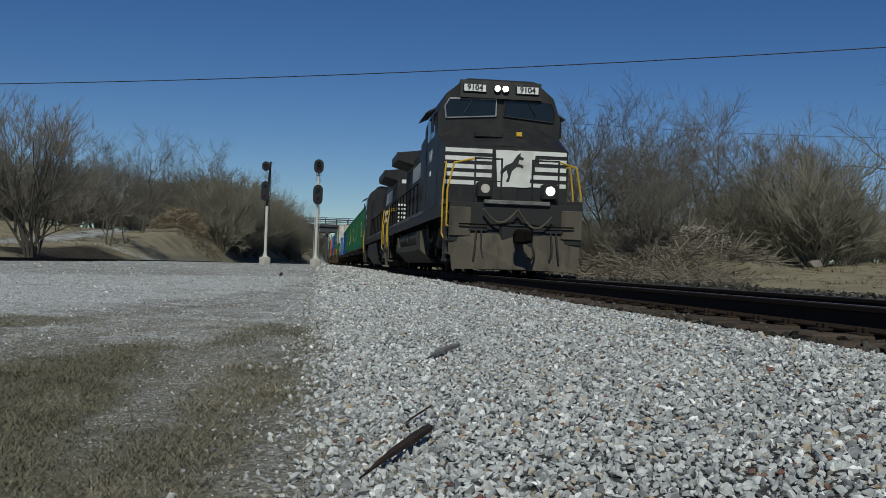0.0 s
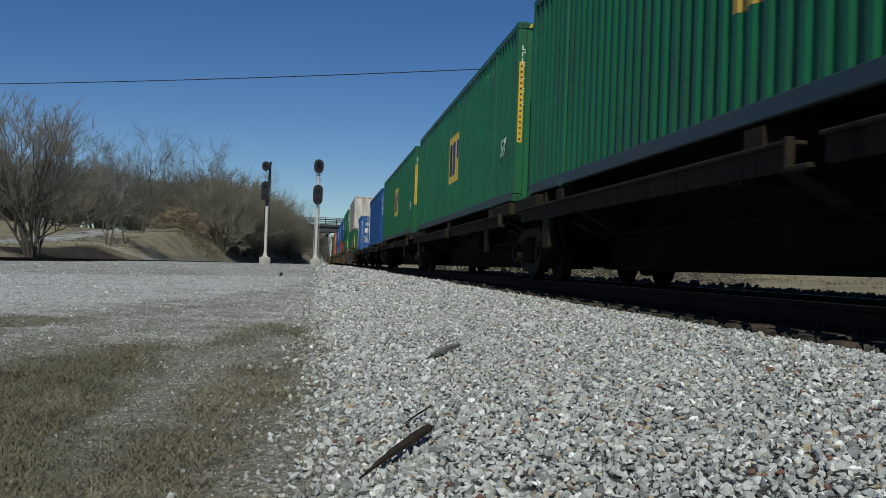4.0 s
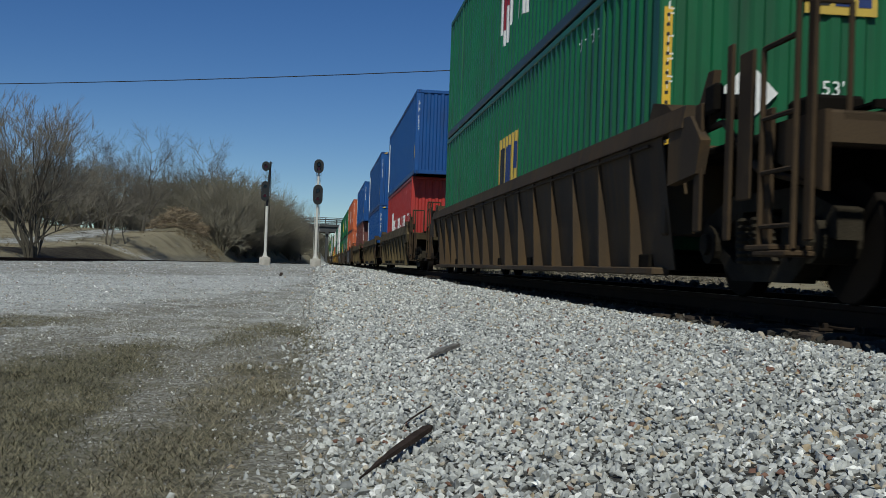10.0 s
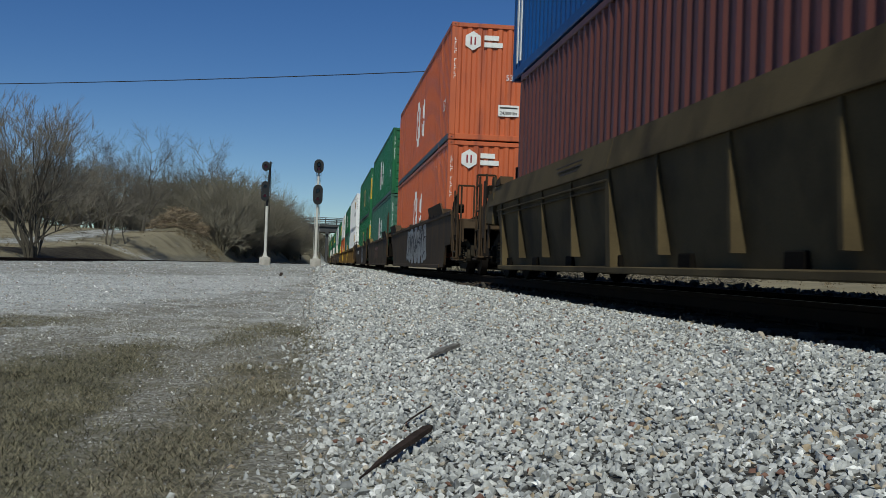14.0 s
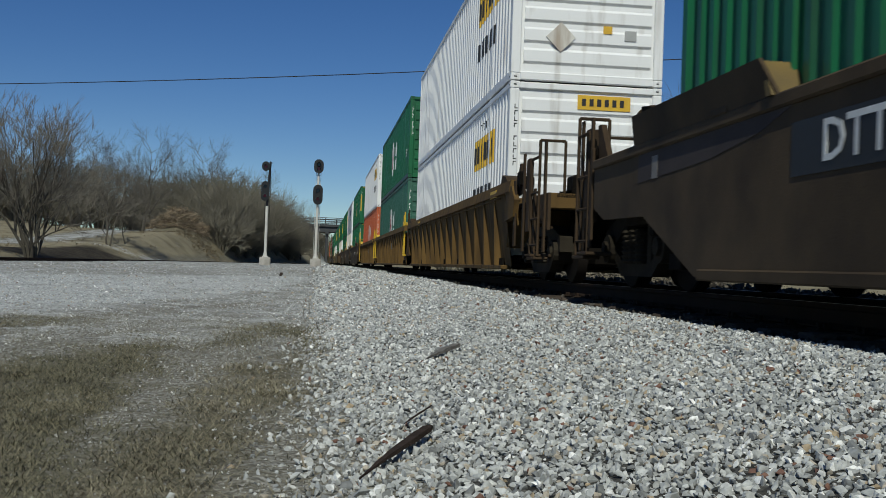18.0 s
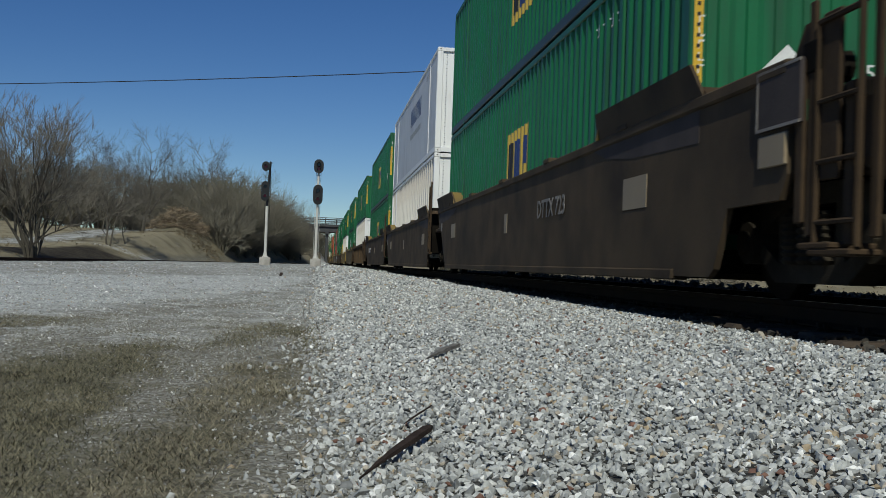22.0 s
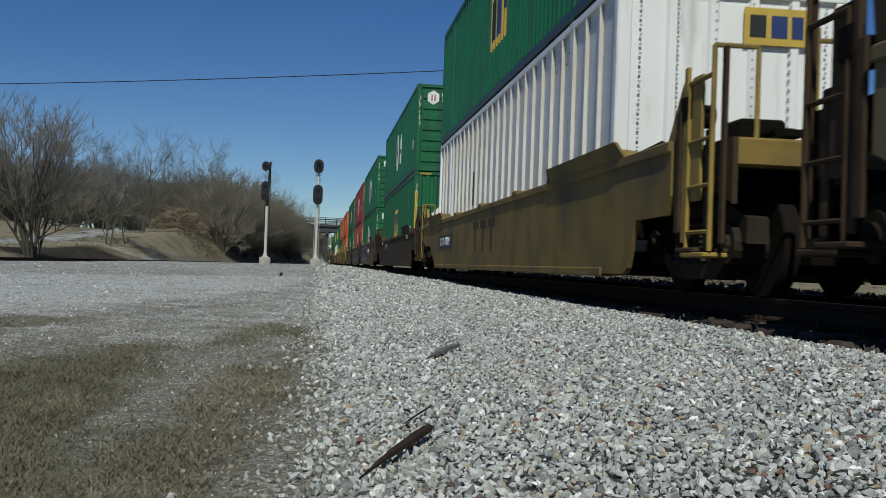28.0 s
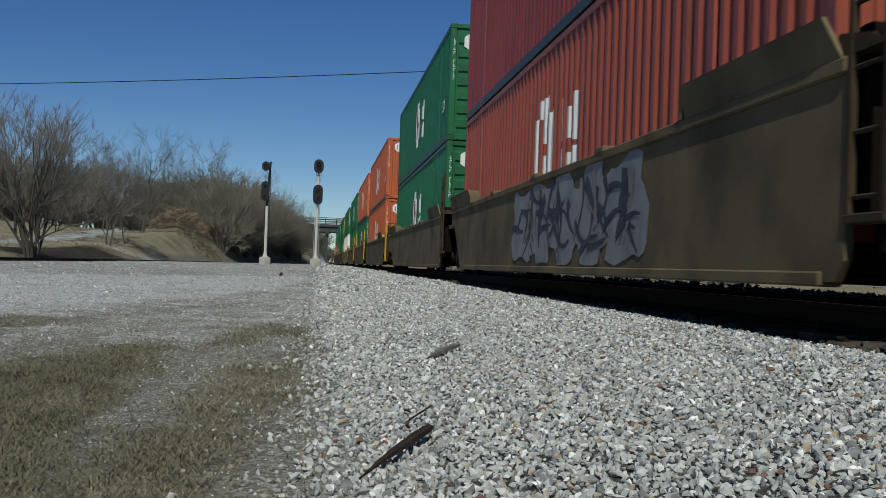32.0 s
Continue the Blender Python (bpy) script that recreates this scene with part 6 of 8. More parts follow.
def well_unit(style, paint, well, front, rear, label, rails=None, truck_at=(-1, 1), group="well cars", wheel=True, extras=(), pitch=19.7, top=1.42):
    """One well of a double-stack car, origin at the middle of the well on the rail top. front/rear: 'deck' has a coupler, 'joint' shares a truck."""
    car = thing("well_car", label, "well car", group)
    rails = rails or RUSTIRON
    h = well / 2 + 0.2
    low = 0.15
    slim = well < 14
    for sx in (-1, 1):
        xo, xi = sx * 1.46, sx * 1.34
        lo, hi = sorted((xo, xi))
        if style == "ribbed":
            # the side leans in towards the bottom; ribs stand on it, deepest at their feet
            deep = top - (0.33 if slim else 0.185)
            foot_z = 0.33 if slim else 0.19
            chord = [(sx * 1.475, deep), (sx * 1.475, deep + 0.015), (sx * (1.41 if slim else 1.44), top), (sx * 1.34, top), (sx * 1.34, deep)]
            part("top_chord", Mesh().prism(chord[::-1] if sx < 0 else chord, "y", -h - 0.9, h + 0.9), paint, car)
            a0, a1, b0, b1 = sx * 1.44, sx * 1.425, sx * 1.285, sx * 1.27
            web = [(a0, deep + 0.03), (a1, deep + 0.03), (b1, low + 0.05), (b0, low + 0.05)]
            part("side_web", Mesh().prism(web if sx < 0 else web[::-1], "y", -h - 0.3, h + 0.3), paint, car)
            lo3, hi3 = sorted((sx * 1.42, sx * 1.25))
            part("bottom_flange", Mesh().slab(lo3, -h - 0.1, low, hi3, h + 0.1, low + 0.07, 0.012), paint, car)
            mid = -0.4 if "offset" in extras else 0.0
            spots = [mid + v for v in (-6.2, -4.75, -3.15, -1.55, 0.0, 1.55, 3.15, 4.75, 6.2)] if slim else [1.11 * i for i in range(-7, 8)]
            far_ribs = Mesh()
            for y in spots:
                heavy = slim and min(abs(abs(y - mid) - v) for v in (0.0, 6.2)) < 0.01
                w, fz = (0.06, low + 0.02) if heavy else (0.022, foot_z)
                r = Mesh() if sx < 0 else far_ribs
                at = (deep - fz) / (deep - low)
                o0, o1 = sx * 1.458, sx * (1.458 - 0.045 * at)
                i0, i1 = sx * 1.425, sx * (1.425 - 0.155 * at)
                r.add([(i0, y - w, deep + 0.01), (o0, y - w, deep + 0.01), (o0, y + w, deep + 0.01), (i0, y + w, deep + 0.01),
                       (i1, y - w * 1.5, fz), (o1, y - w * 1.5, fz), (o1, y + w * 1.5, fz), (i1, y + w * 1.5, fz)],
                      [(0, 1, 5, 4), (1, 2, 6, 5), (2, 3, 7, 6), (0, 3, 2, 1), (4, 5, 6, 7), (3, 0, 4, 7)])
                if sx < 0:
                    part("side_rib", r, paint, car)
            if sx > 0:
                part("far_side_ribs", far_ribs, paint, car)
            elif slim:
                part("chord_strap", Mesh().prism([(-1.48, deep + 0.01), (-1.416, top - 0.01), (-1.40, top - 0.01), (-1.46, deep + 0.01)], "y", mid - 0.05, mid + 0.05), paint, car)
                for z, x in ((deep - 0.1, 1.45), (deep - 0.17, 1.435)):
                    part("side_pipe", Mesh().tube((-x, mid, z), (-x, h + 0.2, z), 0.014, n=6), paint, car)
            else:
                part("side_pipe", Mesh().tube((-1.45, -h, deep - 0.05), (-1.45, h, deep - 0.05), 0.014, n=6), paint, car)
        else:
            fe, re = (-10.3 if front == "deck" else -8.5), (10.3 if rear == "deck" else 8.84)
            o = [(fe, top)] + ([(fe, 0.82), (-10.2, 0.66), (-9.35, 0.65), (-9.12, low + 0.06)] if front == "deck" else [(fe, low + 0.12)])
            o += [(-9.02 if front == "deck" else fe + 0.1, low), (7.25, low), (7.4, low + 0.06)]
            o += [(8.6, 0.68), (9.9, 0.7), (re, 0.84), (re, top)] if rear == "deck" else [(8.4, 1.04), (re, 1.13), (re, top)]
            lo2, hi2 = sorted((sx * 1.43, sx * 1.38))
            part("side_plate", Mesh().prism(o if sx < 0 else o[::-1], "x", lo2, hi2), paint, car)
            part("top_chord", Mesh().slab(lo, fe, top - 0.1, hi, re, top, 0.015), paint, car)
            lo3, hi3 = sorted((sx * 1.455, sx * 1.3))
            part("bottom_flange", Mesh().slab(lo3, -h + 0.1, low - 0.03, hi3, h - 1.2, low + 0.06, 0.012), paint, car)
            up = 0.15 if paint is YELCAR else 0.25
            for sy in (-1, 1):
                # flared plate standing on the chord near the end of the well, with a gusset that closes it
                e0, e1 = (5.65, 9.0) if paint is YELCAR else (5.8, min(8.85, abs(fe if sy < 0 else re) - 0.05))
                vs = []
                for y, z, x in ((e0, top - 0.01, 1.45), (e0 + 0.15, top + up, 1.52), (e1 - 0.12, top + up, 1.52), (e1, top - 0.01, 1.45)):
                    vs += [(sx * x, sy * y, z), (sx * (x - 0.03), sy * y, z)]
                rp_ = part("raised_end_plate", Mesh().add(vs, [(0, 2, 4, 6), (1, 7, 5, 3), (0, 1, 3, 2), (2, 3, 5, 4), (4, 5, 7, 6), (6, 7, 1, 0)]), paint, car)
                part("plate_gusset", Mesh().prism([(sy * (e0 + 0.02), top - 0.01), (sy * (e0 + 0.17), top + up - 0.01), (sy * (e0 + 0.2), top + up - 0.01), (sy * (e0 + 0.1), top - 0.01)], "x", min(sx * 1.48, sx * 1.2), max(sx * 1.48, sx * 1.2)), YELCAR if paint in (TAUPECAR, YELCAR) else paint, rp_)
                if sx < 0 and paint is TAUPECAR:
                    part("overpaint", Mesh().prism([(sy * (e1 - 0.1), top - 0.36), (sy * (e1 - 0.1), top - 0.1), (sy * (e0 - 0.2), top - 0.1), (sy * (e0 + 0.3), top - 0.22), (sy * (e0 + 1.2), top - 0.31)], "x", -1.434, -1.425), STAIN, rp_)
                    if sy > 0:
                        part("load_limit_mark", Mesh().box(-1.437, e1 - 0.65, 1.0, -1.425, e1 - 0.5, 1.2), SPRAYFAINT, car)
            if sx < 0 and front == "deck" and paint is TAUPECAR:
                bd = part("bulletin_board", Mesh().slab(-1.455, -10.5, 1.12, -1.425, -9.87, 1.52, 0.006), STAIN, car, "dark stencilled board")
                part("board_frame", Mesh().box(-1.46, -10.5, 1.5, -1.45, -9.87, 1.52).box(-1.46, -10.5, 1.12, -1.45, -9.87, 1.14).box(-1.46, -9.89, 1.14, -1.45, -9.87, 1.5), SPRAYFAINT, bd)
                part("card_board", Mesh().slab(-1.452, -10.3, 0.88, -1.425, -9.9, 1.09, 0.006), PATCH, car, "tan routing card board")
            for i in range(5):
                y = -h + 1.6 + i * (2 * h - 3.2) / 4
                part("hinge_bracket", Mesh().slab(min(sx * 1.47, sx * 1.3), y - 0.16, top - 0.02, max(sx * 1.47, sx * 1.3), y + 0.16, top + 0.05, 0.015), paint, car)
        # raised guides at both ends of the well
        for sy in (-1, 1):
            part("container_guide", Mesh().prism([(sy * (h - 0.05), top), (sy * (h + 0.55), top), (sy * (h + 0.4), top + 0.08), (sy * (h + 0.05), top + 0.14)], "x", min(sx * 1.44, sx * 1.22), max(sx * 1.44, sx * 1.22)), rails if rails is not paint else paint, car)
    m = Mesh()
    for i in range(7):
        y = -h + 0.4 + i * (2 * h - 0.8) / 6
        m.slab(-1.34, y - 0.15, 0.2, 1.34, y + 0.15, 0.34, 0.01)
    m.slab(-0.3, -h + 0.3, 0.22, 0.3, h - 0.3, 0.36, 0.01)
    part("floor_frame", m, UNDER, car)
    for sy in (-1, 1):
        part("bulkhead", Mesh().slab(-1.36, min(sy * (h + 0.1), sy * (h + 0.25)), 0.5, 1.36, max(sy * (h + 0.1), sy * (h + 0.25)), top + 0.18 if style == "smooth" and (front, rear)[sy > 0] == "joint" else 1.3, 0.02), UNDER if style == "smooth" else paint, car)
    for s, end in ((-1, front), (1, rear)):
        if end == "deck":
            platform(car, s * (h + 0.25), s, paint, rails, wheel and s < 0, style == "smooth")
            truck(car, s * (h + 1.55), 0)
        else:
            jo = s * pitch / 2
            part("joint_deck", Mesh().slab(-1.25, min(s * (h + 0.25), jo), 1.06, 1.25, max(s * (h + 0.25), jo - s * 0.05), 1.16, 0.02), paint, car)
            g = Mesh()
            yy = s * 8.72 - 0.19 if style == "smooth" and s < 0 else s * (h + 0.75)
            tip = 1.5 if slim else (2.0 if style == "ribbed" else 2.4)
            g.slab(-1.445, yy - 0.03, 0.5, -1.40, yy + 0.03, tip, 0.008)
            g.slab(-1.445, yy + 0.35, 0.5, -1.40, yy + 0.41, tip - 0.1, 0.008)
            g.slab(-1.45, yy - 0.03, 0.47, -1.36, yy + 0.41, 0.53, 0.01)
            for i in range(int((tip - 0.62) / 0.36) + 1):
                g.tube((-1.42, yy, 0.62 + i * 0.36), (-1.42, yy + 0.38, 0.62 + i * 0.36), 0.016, n=6)
            if s < 0 or style != "smooth":
                part("ladder", g, rails if rails is not paint else RUSTIRON, car)
            if slim:
                gr = Mesh()
                for i in range(8):
                    y = s * (h + 0.35 + i * 0.13)
                    gr.box(-1.42, y - 0.035, top + 0.03 - 0.02 * i, -0.5, y + 0.035, top + 0.06 - 0.02 * i)
                gr.box(-1.42, min(s * (h + 0.3), s * (h + 1.32)), top - 0.14, -1.38, max(s * (h + 0.3), s * (h + 1.32)), top - 0.1)
                part("crossover_grating", gr, RUSTIRON, car)["kind"] = "stuff"
            for sx in (-1, 1):
                part("joint_web", Mesh().prism([(s * (h + 0.25), 0.55), (s * (h + 0.25), 1.1), (jo, 1.1), (jo, 0.8)], "x", min(sx * 0.5, sx * 0.42), max(sx * 0.5, sx * 0.42)), UNDER, car)
            part("hose_bundle", Mesh().pipe([(-0.8, s * (h + 0.3), 1.2), (-0.75, jo - s * 0.4, 1.3), (-0.7, jo, 1.22)], 0.035).pipe([(-0.5, s * (h + 0.3), 1.2), (-0.5, jo - s * 0.4, 1.28), (-0.5, jo, 1.22)], 0.03), GRILL, car)
            if s > 0:
                truck(car, jo, 0)
    # marks on the near side
    xs = -1.464
    for e in extras:
        if e == "patches":
            for y, w, z in ((-7.12, 0.36, 0.76), (6.05, 0.32, 0.8), (-0.4, 0.12, 0.72)):
                part("repaint_patch", Mesh().box(-1.436, y - w, z, -1.425, y + w, z + 0.3), PATCH, car)
        elif e == "maroon":
            part("repaint_patch", Mesh().prism([(-5.7, 0.33), (-2.35, 0.33), (-2.35, 0.8), (-3.6, 0.86), (-5.7, 0.82)], "x", -1.4325, -1.425), STAIN, car)
            part("repaint_patch", Mesh().prism([(4.6, 0.72), (6.4, 0.74), (6.2, 1.08), (4.8, 1.12)], "x", -1.4325, -1.425), SPRAYFAINT, car)
        elif e == "panel":
            part("number_panel", Mesh().box(-1.436, 7.9, 1.16, -1.425, 8.9, 1.38), STAIN, car)
        elif e == "ghost":
            for a, b in ((-1.6, -0.9), (-0.7, 0.0), (0.2, 0.9)):
                part("owner_bar", Mesh().box(-1.438, a, 0.9, -1.425, b, 1.02).box(-1.438, (a + b) / 2 - 0.08, 0.45, -1.425, (a + b) / 2 + 0.08, 0.92), MAROON if paint is TAUPECAR else DARKCAR, car)
        elif e.startswith("no:"):
            word = e[3:]
            y, z, size, panel = {"DTTX 724": (4.35, 0.96, 0.35, INK), "DTTX 723": (-3.6, 0.95, 0.33, None), "DTTX 470329": (5.3, 0.73, 0.27, INK), "DTTX 727839": (-3.65, 0.9, 0.33, SPRAYBLUE), "FEC 7200": (3.0, 0.93, 0.3, None), "DTTX": (4.4, 0.92, 0.36, STAIN)}[word]
            if panel:
                part("number_panel", Mesh().box(-1.437, y - 1.35, z - 0.17, -1.425, y + 1.25, z + 0.17), panel, car)
            letters(word, size, DECAL if panel else SPRAYFAINT, car, on_side(-1.441, y, z), 0.004, name="car_number", narrow=1.1)
        elif e == "stencils":
            if slim:                 # worn lines of small lettering on the chord
                for i in range(3):
                    part("stencil_bar", Mesh().box(-1.459, 1.0 + i * 0.12, top - 0.13 - i * 0.05, -1.452, 2.3 - i * 0.1, top - 0.115 - i * 0.05), STAIN, car)
            else:
                for i in range(9):
                    part("stencil_bar", Mesh().box(xs, 1.0 + i * 0.2, top - 0.17, -1.455, 1.10 + i * 0.2, top - 0.10), SPRAYFAINT, car)
                part("data_panel", Mesh().box(-1.425, -3.1, 0.79, -1.365, -2.6, 1.04), SPRAYFAINT, car)
        elif e == "reflector":
            for y in (-h + 0.6, h - 3):
                part("reflector", Mesh().box(-1.467, y - 0.3, top - 0.2, -1.455, y + 0.3, top - 0.08), YELLOW, car)
        elif e.startswith("leaf:"):
            y, lf, lw = float(e[5:]), Mesh(), Mesh()
            for sgn in (-1, 1):
                ribbon(lf, [(y, 1.36), (y + sgn * 0.42, 0.85), (y, 0.62)], 0.05, 0.05, -1.436)
                ribbon(lf, [(y, 0.62), (y + sgn * 0.5, 0.5), (y, 0.2)], 0.05, 0.03, -1.4365)
                ribbon(lw, [(y + sgn * 0.06, 1.3), (y + sgn * 0.25, 0.95), (y + sgn * 0.03, 0.68)], 0.16, 0.06, -1.4345)
            part("spray_outline", lf, SPRAYDARK, car)["kind"] = "stuff"
            part("spray_fill", lw, SPRAYFAINT, car)["kind"] = "stuff"
            part("reflector", Mesh().box(-1.467, y - 0.1, top - 0.14, -1.455, y + 0.3, top - 0.04), YELLOW, car)
        elif e.startswith("scrawl:"):
            a, b, sd = e[7:].split(",")
            rnd, line = random.Random(int(sd)), Mesh()
            k = 7
            w = (float(b) - float(a)) / k
            for i in range(k):
                y = float(a) + (i + 0.5) * w
                stroke(line, [(y + w * 0.45 * math.cos(t * 0.7 + i), 1.12 + 0.2 * math.sin(t * 0.9 + 2 * i) + 0.05 * rnd.random()) for t in range(8)], 0.022, -1.4375)
            part("spray_outline", line, SPRAYFAINT, car)["kind"] = "stuff"
        elif e.startswith("spray:"):
            a, b, sd = e[6:].split(",")
            spray(car, float(a), float(b), 0.22, 1.34, -1.436, int(sd), SPRAYGREY if int(sd) % 2 else PLATE)
    return car


def spine_unit(label, first, last, pitch):
    """One platform of a spine car: a centre beam with container arms, origin on the rail top."""
    car = thing("spine_car", label, "spine car", "spine cars")
    h = pitch / 2
    part("center_beam", Mesh().prism([(-h + 0.3, 1.18), (-h + 0.3, 0.72), (-h + 1.7, 0.66), (-h + 2.3, 0.24), (h - 2.3, 0.24), (h - 1.7, 0.66), (h - 0.3, 0.72), (h - 0.3, 1.18)], "x", -0.36, 0.36), UNDER, car)
    part("beam_flange", Mesh().slab(-0.52, -h + 2.3, 0.2, 0.52, h - 2.3, 0.245, 0.01), UNDER, car)
    for y in (-h + 1.9, -6.0, 0.0, 6.0, h - 1.9):
        part("side_arm", Mesh().prism([(-1.3, 1.06), (-1.3, 1.22), (1.3, 1.22), (1.3, 1.06), (0.4, 0.6), (-0.4, 0.6)], "y", y - 0.16, y + 0.16), SPINEPAINT, car)
    for s in (-1, 1):
        # long sloping edge beams carried outside the arms
        for sx in (-1, 1):
            lo, hi = sorted((sx * 1.44, sx * 1.34))
            a, b = (-0.85, 7.9) if s > 0 else (-7.9, -1.3)
            eb = part("edge_beam", Mesh().slab(min(sx * 1.42, sx * 1.38), a, 0.84, max(sx * 1.42, sx * 1.38), b, 1.03, 0.01).slab(min(sx * 1.46, sx * 1.3), a, 1.0, max(sx * 1.46, sx * 1.3), b, 1.035, 0.01), SPINEPAINT, car)
            part("beam_end_plate", Mesh().slab(min(sx * 1.47, sx * 1.41), a - 0.05, 0.83, max(sx * 1.47, sx * 1.41), a, 1.05, 0.01).slab(min(sx * 1.47, sx * 1.4), a - 0.34, 0.82, max(sx * 1.47, sx * 1.4), a, 0.86, 0.01), FRAMESTEEL, eb)
            for yy in (a + 1.2, b - 1.2):
                part("beam_strut", Mesh().slab(min(sx * 1.4, sx * 0.3), yy - 0.05, 0.84, max(sx * 1.4, sx * 0.3), yy + 0.05, 0.92, 0.01), SPINEPAINT, eb)
        part("end_platform", Mesh().slab(-1.4, min(s * (h - 1.9), s * (h - 0.35)), 1.0, 1.4, max(s * (h - 1.9), s * (h - 0.35)), 1.2, 0.02), SPINEPAINT, car)
        for sx in (-1, 1):
            part("corner_pedestal", Mesh().slab(sx * 1.2 - 0.12, s * 8.0 - 0.12, 1.15, sx * 1.2 + 0.12, s * 8.0 + 0.12, 1.24, 0.015) if h > 8.2 else Mesh().slab(sx * 1.2 - 0.1, s * 6.0 - 0.1, 1.2, sx * 1.2 + 0.1, s * 6.0 + 0.1, 1.24, 0.01), UNDER, car)
            part("hanging_bracket", Mesh().slab(sx * 1.36 - 0.04, s * 6.3 - 0.2, 0.45, sx * 1.36 + 0.04, s * 6.3 + 0.2, 0.9, 0.02), SPINEPAINT, car)
    part("train_line", Mesh().pipe([(-0.6, -h + 0.8, 0.66), (-0.6, h - 0.8, 0.66)], 0.03), UNDER, car)
    part("brake_reservoir", Mesh().tube((-0.7, -2.2, 0.72), (-0.7, -1.0, 0.72), 0.19, n=14), UNDER, car, smooth=True)
    truck(car, h, 0)
    if first:
        truck(car, -h + 1.2, 0)
        g = Mesh()
        for sx in (-1.36, 1.36):
            g.pipe([(sx, -h + 0.0, 0.45), (sx, -h + 0.0, 2.35), (sx * 0.8, -h + 0.0, 2.35), (sx * 0.8, -h + 0.0, 1.2)], 0.03)
            for i in range(4):
                g.tube((sx, -h + 0.0, 0.5 + i * 0.3), (sx * 0.8, -h + 0.0, 0.5 + i * 0.3), 0.018, n=6)
        part("grab_irons", g, RAILY, car, "yellow grab irons")
        part("end_sill", Mesh().slab(-1.42, -h - 0.1, 0.86, 1.42, -h + 0.4, 1.22, 0.02), SPINEPAINT, car)
        w = Mesh().ring((0.7, -h - 0.05, 1.9), "y", 0.3, 0.02, 18).tube((0.7, -h - 0.1, 1.9), (0.7, -h + 0.1, 1.9), 0.06, n=10)
        for k in range(4):
            t = math.pi * k / 2
            w.tube((0.7, -h - 0.05, 1.9), (0.7 + 0.3 * math.cos(t), -h - 0.05, 1.9 + 0.3 * math.sin(t)), 0.013, n=5)
        part("brake_wheel", w, SPINEPAINT, car)
        part("brake_post", Mesh().slab(0.6, -h - 0.02, 1.2, 0.8, -h + 0.1, 2.1, 0.02), SPINEPAINT, car)
        coupler(car, -h - 0.1, -1)
    if last:
        part("end_sill", Mesh().slab(-1.42, h - 0.1, 0.86, 1.42, h + 0.4, 1.22, 0.02), SPINEPAINT, car)
        coupler(car, h + 0.4, 1)
    return car


